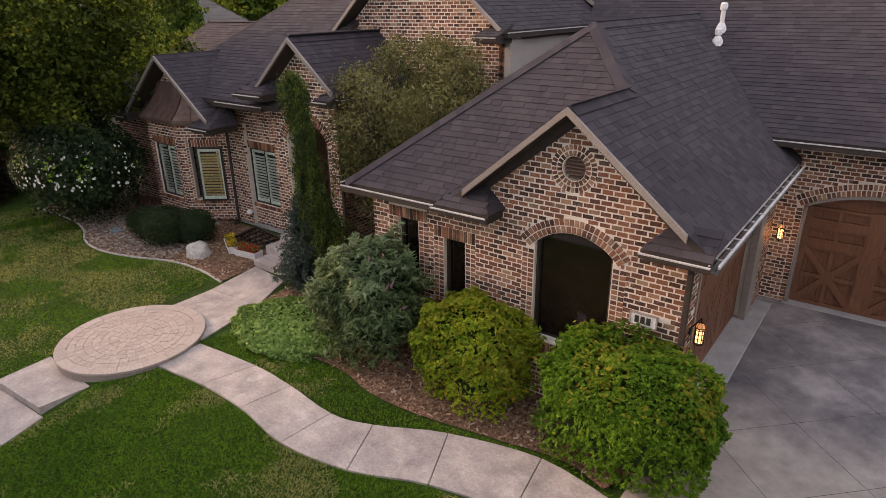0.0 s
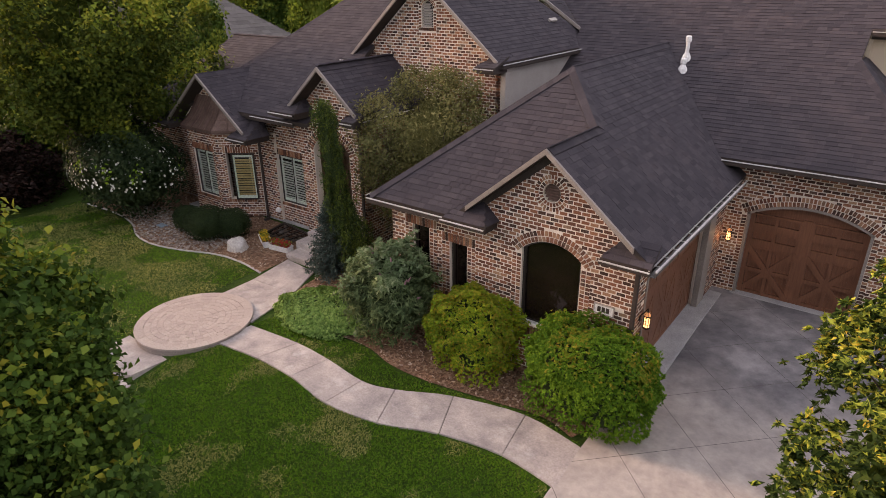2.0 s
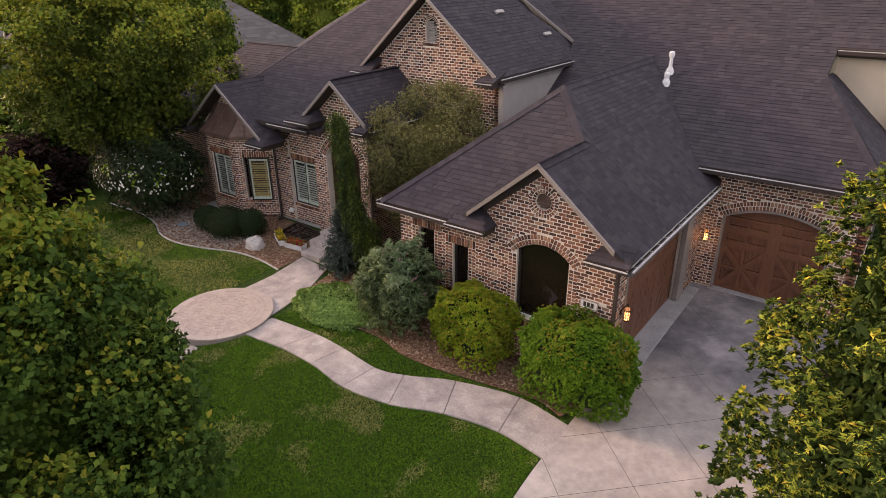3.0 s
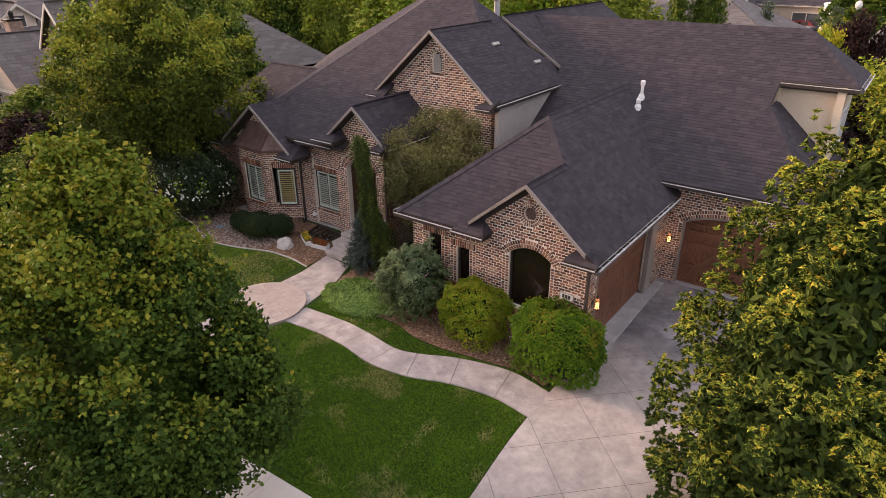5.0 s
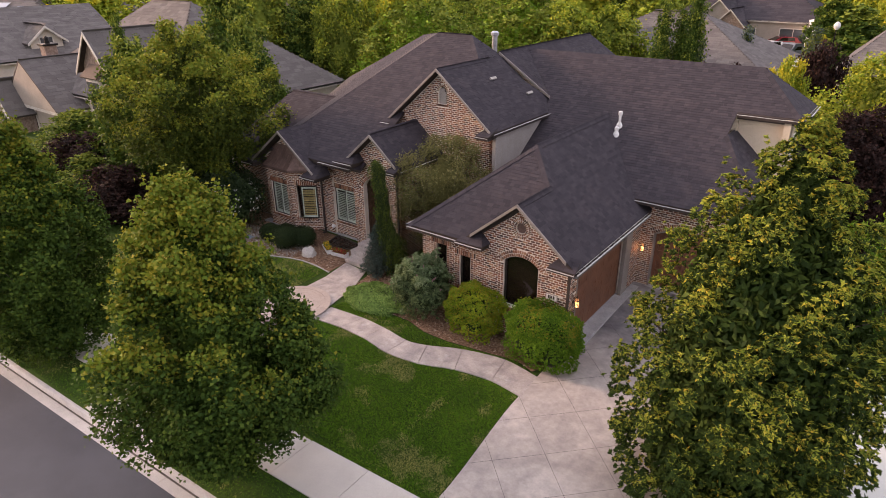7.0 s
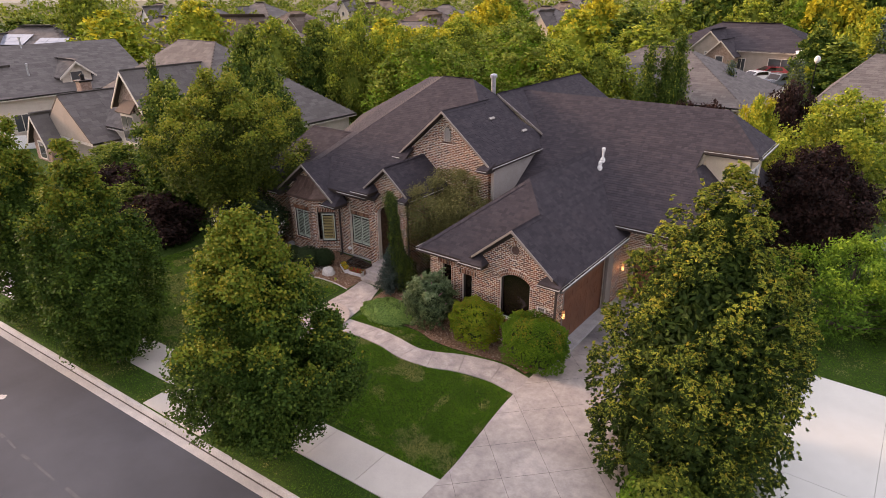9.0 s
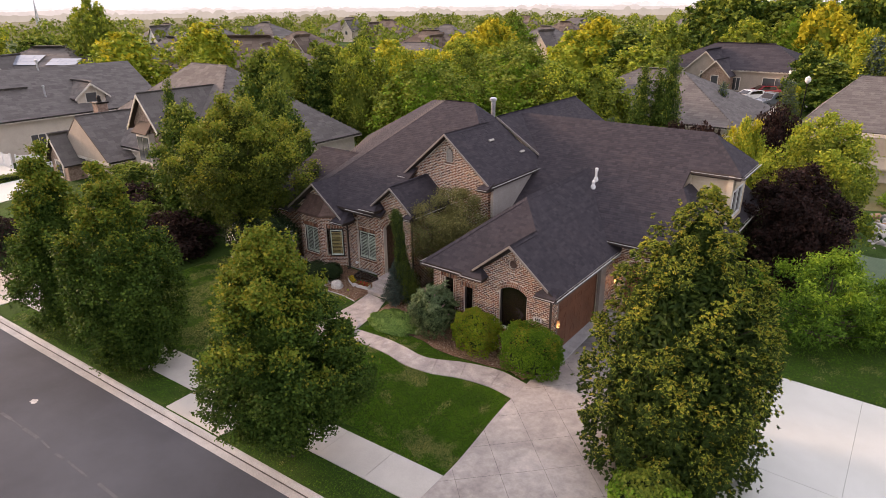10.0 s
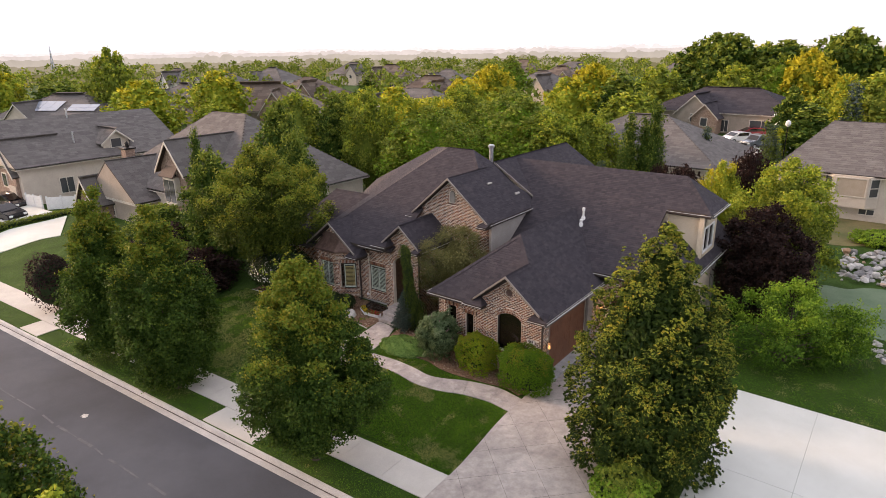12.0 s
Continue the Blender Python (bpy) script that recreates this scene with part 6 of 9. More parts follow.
def shrub(name, at, dims, count, leaf, mats, label, seed, tip_share=0.2, square=2.0, lumps=0.12, aspect=0.5, category="shrub", group="", zmin=None, ymax=None, fill=0.78, droop=0.1, upward=0.5, rosette=0, tuft=0.08):
    """A bush: a lumpy rounded body (dims half-widths and height) with leaves on and under its skin."""
    rs = np.random.RandomState(seed)
    S = thing(name, at, label, category, group)
    d = sphere_dirs(rs, count)
    d[:, 2] = np.abs(d[:, 2]) * np.where(rs.rand(count) < 0.78, 1, -0.6)
    d /= np.linalg.norm(d, axis=1, keepdims=True)
    hub = sphere_dirs(rs, 240)                # shoots stand out in little tufts over the body
    own = np.argmax(d @ hub.T, axis=1)
    near = np.clip(1 - (1 - (d * hub[own]).sum(1)) * 60, 0, 1)
    e = square
    k = (np.abs(d[:, 0]) ** e + np.abs(d[:, 1]) ** e + np.abs(d[:, 2]) ** e) ** (-1 / e)
    ph = rs.uniform(0, 6, 6)
    bump = 1 + lumps * (np.sin(4 * d[:, 0] + 5 * d[:, 2] + ph[0]) * np.sin(5 * d[:, 1] + 3 * d[:, 2] + ph[1]) + 0.7 * np.sin(9 * d[:, 0] + ph[2]) * np.sin(10 * d[:, 1] + 8 * d[:, 2] + ph[3]))
    f = fill + (1.03 - fill) * rs.rand(count) ** 0.55 + (rs.rand(240) ** 1.5)[own] * near * tuft
    body = np.array([dims[0], dims[1], dims[2] / 2])
    pos = d * (k * bump * f)[:, None] * body + np.array(at) + np.array([0, 0, dims[2] / 2])
    nrm = d + rs.normal(size=d.shape) * 0.6 + np.array([0, 0, upward])
    keep = pos[:, 2] > (at[2] + 0.02 if zmin is None else zmin)
    if ymax is not None:
        keep &= pos[:, 1] < ymax
    pos, nrm, f, d = pos[keep], nrm[keep], f[keep], d[keep]
    patch = np.sin(pos[:, 0] * 5.1 + seed) * np.sin(pos[:, 1] * 4.3) + np.sin(pos[:, 2] * 3.7 + seed * 2) * 0.8
    # second leaf colour goes to the upper, outer leaves, in patches
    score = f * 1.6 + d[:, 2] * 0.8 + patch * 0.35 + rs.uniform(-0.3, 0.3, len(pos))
    dirs = None
    if rosette:
        score = np.repeat(score, rosette)
        pos, nrm, dirs = sprigs(rs, pos, d, rosette, leaf)
    size = leaf * rs.uniform(0.6, 1.3, len(pos))
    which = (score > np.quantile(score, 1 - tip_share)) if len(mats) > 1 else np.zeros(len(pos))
    bm = bmesh.new()
    foot = Vector(at)
    for i in range(9):
        t = foot + Vector((rs.uniform(-0.6, 0.6) * dims[0], rs.uniform(-0.6, 0.6) * dims[1], dims[2] * rs.uniform(0.55, 0.8)))
        if ymax is not None:
            t.y = min(t.y, ymax - 0.05)
        tube(bm, foot + Vector((rs.uniform(-0.08, 0.08), rs.uniform(-0.08, 0.08), -0.08)), t, 0.022, 0.006, 5, False)
    part("stem_bundle", bm, M_BARK, S)
    # shade between the leaves, put in as a solid dark body
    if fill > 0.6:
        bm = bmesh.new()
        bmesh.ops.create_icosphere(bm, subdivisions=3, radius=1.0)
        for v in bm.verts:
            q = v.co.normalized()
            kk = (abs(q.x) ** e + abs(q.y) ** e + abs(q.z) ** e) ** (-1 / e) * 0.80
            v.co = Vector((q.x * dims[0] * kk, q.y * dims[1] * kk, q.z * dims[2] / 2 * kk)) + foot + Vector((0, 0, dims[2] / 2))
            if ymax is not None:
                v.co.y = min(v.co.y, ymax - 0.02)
        part("shade_core", bm, L_BALL, S)
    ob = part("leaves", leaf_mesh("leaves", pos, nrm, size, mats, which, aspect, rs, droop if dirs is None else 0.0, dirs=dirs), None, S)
    ob["kind"] = "stuff"
    return S


# ---- front garden ----
gz = ground_z
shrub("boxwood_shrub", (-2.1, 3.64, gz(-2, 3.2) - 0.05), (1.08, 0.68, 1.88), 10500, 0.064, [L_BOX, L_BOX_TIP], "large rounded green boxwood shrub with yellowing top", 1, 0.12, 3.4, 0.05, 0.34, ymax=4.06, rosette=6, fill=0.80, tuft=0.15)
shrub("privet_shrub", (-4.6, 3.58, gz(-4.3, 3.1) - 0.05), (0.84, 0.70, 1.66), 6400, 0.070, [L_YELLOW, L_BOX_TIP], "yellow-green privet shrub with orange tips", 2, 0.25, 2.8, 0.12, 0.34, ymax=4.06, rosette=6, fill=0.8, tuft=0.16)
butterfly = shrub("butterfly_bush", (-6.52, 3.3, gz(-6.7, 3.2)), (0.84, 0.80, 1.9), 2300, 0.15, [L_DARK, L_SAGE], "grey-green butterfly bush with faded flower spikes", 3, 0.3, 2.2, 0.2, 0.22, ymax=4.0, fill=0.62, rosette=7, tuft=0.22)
def flower_spikes(parent, middle, dims, n, seed):
    """Drooping lilac-brown spikes standing out of a bush."""
    rs = random.Random(seed)
    for k in range(n):
        a, e = rs.uniform(math.pi * 0.9, math.tau * 1.05), rs.uniform(0.1, 1.2)
        d = Vector((math.cos(a) * math.cos(e), math.sin(a) * math.cos(e), math.sin(e)))
        p = Vector(middle) + Vector((d.x * dims[0], d.y * dims[1], d.z * dims[2]))
        p.y = min(p.y, 3.9)
        q = p + (d + Vector((0, 0, 0.5))).normalized() * rs.uniform(0.12, 0.2)
        part("flower_spike", tube(bmesh.new(), p, q, 0.026, 0.006, 6), M_SPIKE, parent)


M_SPIKE = two_scale("faded_lilac_flower", (0.24, 0.13, 0.15), (0.40, 0.24, 0.26), 60, 8, 0.9, 0.4)
flower_spikes(butterfly, (-6.52, 3.3, gz(-6.7, 3.2) + 0.95), (0.86, 0.80, 0.98), 16, 3)
shrub("ground_cover", (-8.3, 2.98, gz(-8.3, 2.9) - 0.18), (1.25, 0.92, 0.52), 16000, 0.062, [L_COVER], "low bright green ground cover plants", 4, 0, 2.0, 0.08, 0.8, category="plant", tuft=0.03)


def spruce(at, h, r, seed):
    rs = np.random.RandomState(seed)
    S = thing("blue_spruce", at, "small blue-grey spruce tree by the steps", "tree")
    bm = tube(bmesh.new(), Vector(at) - Vector((0, 0, 0.1)), Vector(at) + Vector((0, 0, h)), 0.05, 0.008, 7)
    P, N = [], []
    for k in range(300):
        t = rs.rand() ** 1.3
        z = at[2] + 0.08 + t * (h - 0.1)
        a = rs.uniform(0, math.tau)
        L = r * (1 - t) ** 0.8 * rs.uniform(0.75, 1.1) + 0.05
        tip = Vector((at[0] + L * math.cos(a), at[1] + L * math.sin(a), z - 0.02 + 0.12 * L))
        tube(bm, (at[0], at[1], z), tip, 0.012, 0.004, 4, False)
        m = int(20 + 60 * L)
        s = rs.rand(m, 1) ** 0.7
        P.append(np.array([at[0], at[1], z]) + s * (np.array(tip) - np.array([at[0], at[1], z])) + rs.normal(size=(m, 3)) * 0.035)
        N.append(rs.normal(size=(m, 3)) + np.array([0, 0, 0.8]))
    part("trunk", bm, M_BARK, S)
    P, N = np.concatenate(P), np.concatenate(N)
    ob = part("needles", leaf_mesh("needles", P, N, 0.095 * rs.uniform(0.7, 1.2, len(P)), [L_SPRUCE], None, 0.26, rs, 0.1), None, S)
    ob["kind"] = "stuff"


spruce((-9.55, 4.55, gz(-9.5, 4.5)), 2.15, 0.72, 3)


def weeping_cedar(foot, top, seed):
    """A tall narrow weeping conifer that leans and bends over at its top."""
    rs = np.random.RandomState(seed)
    S = thing("weeping_cedar", foot, "tall narrow weeping cedar with hanging green boughs", "tree")
    f, t = Vector(foot), Vector(top)
    n = 14
    pts = [f.lerp(t, k / n) + Vector((0.10 * math.sin(k * 0.55) - 0.25 * max(0, k / n - 0.75) * 4, 0.08 * math.cos(k * 0.4), 0)) for k in range(n + 1)]
    bm = bmesh.new()
    for k in range(n):
        tube(bm, pts[k], pts[k + 1], 0.07 * (1 - k / n) + 0.012, 0.07 * (1 - (k + 1) / n) + 0.012, 7, False)
    P, N = [], []
    for k in range(760):
        u = rs.rand() ** 0.9
        p = np.array(f.lerp(t, u)) + np.array([0.10 * math.sin(u * n * 0.55) - 0.25 * max(0, u - 0.75) * 4, 0.08 * math.cos(u * n * 0.4), 0])
        a = rs.uniform(0, math.tau)
        w = (0.54 - 0.34 * u) * rs.uniform(0.3, 1.0) * (1 + 0.35 * math.sin(a * 2 + u * 17) * math.sin(u * 23)) + (0.08 if u > 0.92 else 0)
        L = rs.uniform(0.35, 0.95)
        q = p + np.array([w * math.cos(a), w * math.sin(a), 0.0])
        m = 42
        s = rs.rand(m, 1)
        line = p + (q - p) * np.minimum(1, s * 2.2) + np.array([0, 0, -1]) * np.maximum(0, s - 0.25) * L
        P.append(line + rs.normal(size=(m, 3)) * 0.03)
        N.append(rs.normal(size=(m, 3)) + np.array([math.cos(a), math.sin(a), 0.2]))
    part("trunk", bm, M_BARK, S)
    P, N = np.concatenate(P), np.concatenate(N)
    ob = part("needles", leaf_mesh("needles", P, N, 0.085 * rs.uniform(0.6, 1.2, len(P)), [L_CEDAR_DARK, L_CEDAR], np.repeat(rs.rand(760) > 0.58, 42), 0.26, rs, 1.6), None, S)
    ob["kind"] = "stuff"


weeping_cedar((-8.75, 4.75, gz(-8.7, 4.7)), (-9.4, 4.5, 5.05), 5)

tree("courtyard_tree", (-8.2, 6.9, 0.5), 5.05, 1.5, lambda q: 1.95 * math.sin(math.pi * min(1, 0.12 + 0.88 * q)) ** 0.6, 95, 300, 0.10, 0.55, [L_OLIVE, L_OLIVE_LIT],
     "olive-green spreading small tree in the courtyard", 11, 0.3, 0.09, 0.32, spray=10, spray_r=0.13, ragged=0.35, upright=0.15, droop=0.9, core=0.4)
shrub("yew_ball", (-15.35, 4.05, gz(-15.3, 4)), (0.42, 0.42, 0.78), 4200, 0.05, [L_BALL], "clipped round dark green yew ball", 6, 0, 2.2, 0.04, group="yew balls", tuft=0.0)
shrub("yew_ball", (-14.3, 4.0, gz(-14.3, 4)), (0.62, 0.60, 0.98), 6500, 0.05, [L_BALL], "clipped round dark green yew ball", 7, 0, 2.3, 0.05, group="yew balls", tuft=0.0)
shrub("yew_ball", (-13.75, 4.5, gz(-13.7, 4.5)), (0.50, 0.48, 0.85), 4500, 0.05, [L_BALL], "clipped round dark green yew ball", 8, 0, 2.3, 0.05, group="yew balls", tuft=0.0)


def flower_bush():
    at = (-18.3, 3.9, gz(-18, 3.9))
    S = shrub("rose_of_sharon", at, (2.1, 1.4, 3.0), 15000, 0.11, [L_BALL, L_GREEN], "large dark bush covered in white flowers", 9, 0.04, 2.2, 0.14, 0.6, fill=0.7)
    rs = np.random.RandomState(4)
    proto = None
    for k in range(420):
        d = sphere_dirs(rs, 1)[0]
        d[2] = abs(d[2]) * 0.9 - 0.15
        if d[1] > 0.5:
            d[1] *= -1
        p = Vector((at[0] + d[0] * 2.2, at[1] + d[1] * 1.52, at[2] + 1.5 + d[2] * 1.56))
        if p.z < at[2] + 0.25:
            continue
        if proto is None:
            bm = bmesh.new()
            for j in range(5):
                t = j * math.tau / 5
                c, s = math.cos(t), math.sin(t)
                q = [(0, 0, 0), (0.03 * c - 0.022 * s, 0.03 * s + 0.022 * c, 0.016), (0.055 * c, 0.055 * s, 0.02), (0.03 * c + 0.022 * s, 0.03 * s - 0.022 * c, 0.016)]
                bm.faces.new([bm.verts.new(v) for v in q])
            proto = bpy.data.meshes.new("flower")
            bm.to_mesh(proto)
            bm.free()
            proto.materials.append(M_PETAL)
        ob = part("flower", proto, None, S)
        ob.matrix_basis = Matrix.Translation(p) @ Vector(d).to_track_quat("Z", "Y").to_matrix().to_4x4() @ Matrix.Scale(rs.uniform(0.55, 0.95), 4)


flower_bush()

# planting beds
M_MULCH, mnt, mb = nodes_of("bark_mulch", 0.95, 0, 0.2)
mv = coords(mnt)
vo = mnt.nodes.new("ShaderNodeTexVoronoi")
vo.inputs["Scale"].default_value = 26
mnt.links.new(mv, vo.inputs["Vector"])
mc = mix_of(mnt, ramp_of(mnt, vo.outputs["Color"], [(0.1, (0.10, 0.056, 0.034)), (0.5, (0.22, 0.13, 0.08)), (0.9, (0.34, 0.225, 0.15))]), (0.10, 0.065, 0.045), ramp_of(mnt, noise_of(mnt, mv, 1.4, 4), [(0.4, (0, 0, 0)), (0.7, (0.6, 0.6, 0.6))]))
mnt.links.new(mc, mb.inputs["Base Color"])
bump_of(mnt, mb, vo.outputs["Distance"], 0.9, 0.03)
CHIPS = [(0, (0.09, 0.052, 0.034)), (0.4, (0.20, 0.122, 0.078)), (0.75, (0.33, 0.23, 0.155)), (1, (0.50, 0.41, 0.33))]
M_CHIP = varied("bark_chip", CHIPS, "island", 60, 0.95, 0.3)
STONES = [(0, (0.16, 0.13, 0.11)), (0.4, (0.27, 0.23, 0.20)), (0.75, (0.38, 0.34, 0.30)), (1, (0.50, 0.47, 0.43))]
M_PEBBLE = varied("pebble", STONES, "island", 60, 0.9, 0.3)


def bed(name, outline, label, mats, chips, seed, size=0.045, lift=0.02):
    """A planting bed over the lawn, strewn with loose pieces, with a concrete edge along its open side."""
    B = thing(name, (*outline[0], gz(*outline[0])), label, "planting bed", kind="structure")
    bm = bmesh.new()
    vs = [bm.verts.new((x, y, 0)) for x, y in outline]
    f = bm.faces.new(vs)
    bmesh.ops.triangulate(bm, faces=[f])
    for _ in range(4):
        bmesh.ops.subdivide_edges(bm, edges=[e for e in bm.edges if e.calc_length() > 0.35], cuts=1)
        bmesh.ops.triangulate(bm, faces=bm.faces[:])
    for v in bm.verts:
        v.co.z = gz(v.co.x, v.co.y) + lift
    part("bed_surface", bm, mats[0], B)
    rng = random.Random(seed)
    xs, ys = [p[0] for p in outline], [p[1] for p in outline]

    def inside(x, y):
        c = False
        for (xa, ya), (xb, yb) in zip(outline, outline[1:] + outline[:1]):
            if (ya > y) != (yb > y) and x < (xb - xa) * (y - ya) / (yb - ya) + xa:
                c = not c
        return c

    pc = Pieces()
    while len(pc.c) < chips:
        x, y = rng.uniform(min(xs), max(xs)), rng.uniform(min(ys), max(ys))
        if inside(x, y):
            t, u = rng.uniform(0, math.tau), rng.uniform(-0.4, 0.4)
            a = Vector((math.cos(t), math.sin(t), u)) * size * rng.uniform(0.5, 1.6)
            b = Vector((-math.sin(t), math.cos(t), rng.uniform(-0.4, 0.4))) * size * rng.uniform(0.3, 0.6)
            pc.add((x, y, gz(x, y) + lift + rng.uniform(0, 0.015)), a, b, (0, 0, size * 0.25))
    pc.joined("loose_pieces", mats[1], B)
    return B


def edging(name, line, parent, w=0.05, h=0.02):
    bm = bmesh.new()
    for (xa, ya), (xb, yb) in zip(line, line[1:]):
        d = Vector((xb - xa, yb - ya, 0))
        n = Vector((-d.y, d.x, 0)).normalized() * w / 2
        a, b = Vector((xa, ya, gz(xa, ya) - 0.05)), Vector((xb, yb, gz(xb, yb) - 0.05))
        prism(bm, [a - n, b - n, b + n, a + n], (0, 0, h + 0.06))
    part(name, bm, M_KERB, parent)


LEFT_EDGE = fine([(-20.5, 3.4), (-18.6, 3.5), (-17.4, 3.32), (-16.4, 2.93), (-15.4, 2.84), (-14.3, 3.08), (-13.2, 3.46), (-12.2, 3.55), (-11.22, 3.45)])
bl = bed("pebble_bed", LEFT_EDGE + [(-11.2, 4.4), (-11.4, 5.9), (-14.2, 6.0), (-20.5, 6.0)], "bed of tan bark chips and pebbles by the house", (M_MULCH, M_CHIP), 5200, 2)
edging("bed_edging", LEFT_EDGE, bl)
RIGHT_EDGE = fine([(-9.75, 4.3), (-9.61, 3.25), (-8.6, 2.62), (-7.69, 2.52), (-6.58, 2.57), (-5.8, 2.43), (-4.97, 2.53), (-3.92, 2.84), (-2.79, 3.14), (-2.1, 2.98)])
br = bed("shrub_bed", RIGHT_EDGE + [(-1.78, 3.6), (-1.75, 4.1), (-7.1, 4.12), (-7.2, 6.5), (-9.5, 6.5)], "dark mulch bed under the front shrubs", (M_MULCH, M_CHIP), 4200, 3)


def pebble_patch():
    P = thing("pebbles", (-16, 3.6, gz(-16, 3.6)), "loose grey pebbles at the bed's edge", "gravel", kind="stuff")
    rng = random.Random(8)
    pc = Pieces()
    for k in range(2600):
        x = rng.uniform(-18.8, -13.4)
        y = rng.uniform(2.95, 4.6)
        e = np.interp(x, [p[0] for p in LEFT_EDGE], [p[1] for p in LEFT_EDGE])
        if y < e + 0.06:
            continue
        s = rng.uniform(0.02, 0.06)
        t = rng.uniform(0, 6.28)
        pc.add((x, y, gz(x, y) + 0.02), (s * math.cos(t), s * math.sin(t), 0.01), (-s * 0.8 * math.sin(t), s * 0.8 * math.cos(t), 0), (0, 0, s * 0.5))
    ob = pc.joined("stones", M_PEBBLE, P)


pebble_patch()


def boulder(name, at, dims, seed, mat, label, category="rock", group=""):
    bm = bmesh.new()
    bmesh.ops.create_icosphere(bm, subdivisions=3, radius=1.0)
    for v in bm.verts:
        q = v.co.normalized()
        k = 1 + 0.28 * noise.noise(q * 1.4 + Vector((seed, 0, 0))) + 0.12 * noise.noise(q * 4 + Vector((0, seed, 0)))
        v.co = Vector((q.x * dims[0] * k, q.y * dims[1] * k, max(-0.25, q.z) * dims[2] * k)) + Vector(at)
    ob = part(name, bm, mat)
    return tagged(ob, label, category, group)


M_ROCK = two_scale("pale_rock", (0.42, 0.40, 0.37), (0.66, 0.64, 0.60), 18, 3, 0.9, 0.7, dist=0.03)
boulder("boulder", (-12.95, 4.02, gz(-13, 4) + 0.06), (0.34, 0.26, 0.30), 3.0, M_ROCK, "whitish rough garden boulder in the bed")
tagged(part("utility_lid", boxes((-16.55, 3.62, gz(-16.4, 3.7), -16.2, 3.85, gz(-16.4, 3.7) + 0.06), bevel=0.015), two_scale("blue_plastic", (0.16, 0.24, 0.30), (0.22, 0.31, 0.37), 30, 3, 0.5, 0.05)), "small blue-grey plastic utility lid in the gravel", "utility lid")


def flower_box(at, length, ang, seed, mats, label):
    P = thing("flower_box", at, label, "planter", "flower boxes")
    m = pose(at[0], at[1], at[2], 0, 0, ang)
    bm = bmesh.new()
    w, h = 0.11, 0.17
    prism(bm, [m @ Vector(v) for v in ((-length / 2, -w, 0), (length / 2, -w, 0), (length / 2, w, 0), (-length / 2, w, 0))], (0, 0, 0.015))
    for q in (((-length / 2, -w, 0.015), (length / 2, -w, 0.015), (length / 2, -w - 0.03, h), (-length / 2, -w - 0.03, h), (0, 0.016, 0)), ((-length / 2, w, 0.015), (length / 2, w, 0.015), (length / 2, w + 0.03, h), (-length / 2, w + 0.03, h), (0, -0.016, 0))):
        prism(bm, [m @ Vector(v) for v in q[:4]], m.to_3x3() @ Vector(q[4]))
    for s in (-1, 1):
        x = s * length / 2
        prism(bm, [m @ Vector(v) for v in ((x, -w, 0.015), (x, w, 0.015), (x, w + 0.03, h), (x, -w - 0.03, h))], m.to_3x3() @ Vector((-s * 0.016, 0, 0)))
    part("trough", bm, M_SIDEWALK if seed < 0 else M_WHITE, P)
    part("soil", prism(bmesh.new(), [m @ Vector(v) for v in ((-length / 2 + 0.02, -w, 0.13), (length / 2 - 0.02, -w, 0.13), (length / 2 - 0.02, w, 0.13), (-length / 2 + 0.02, w, 0.13))], (0, 0, 0.01)), M_MULCH, P)
    rs = np.random.RandomState(seed)
    n = 500
    pos = np.stack([rs.uniform(-length / 2, length / 2, n), rs.uniform(-w, w, n), 0.14 + 0.16 * rs.rand(n) ** 0.8], 1)
    pos = np.array([m @ Vector(p) for p in pos])
    part("bloom_mass", leaf_mesh("blooms", pos, rs.normal(size=(n, 3)) + np.array([0, 0, 1.0]), 0.05 * rs.uniform(0.6, 1.4, n), mats, (rs.rand(n) > 0.45), 0.7, rs), None, P)


L_FLOWER_Y = leaf_mat("yellow_bloom", [(0, (0.55, 0.36, 0.02)), (1, (0.75, 0.55, 0.05))])
L_FLOWER_R = leaf_mat("red_bloom", [(0, (0.25, 0.02, 0.03)), (1, (0.45, 0.05, 0.05))])
flower_box((-12.55, 4.68, gz(-12.5, 4.6) + 0.04), 0.72, -28, 3, [L_MID, L_FLOWER_Y], "white trough of yellow flowers on the bark")
flower_box((-11.8, 4.62, gz(-11.8, 4.6) + 0.04), 0.70, 8, 4, [L_MID, L_FLOWER_R], "white trough of red flowers on the bark")


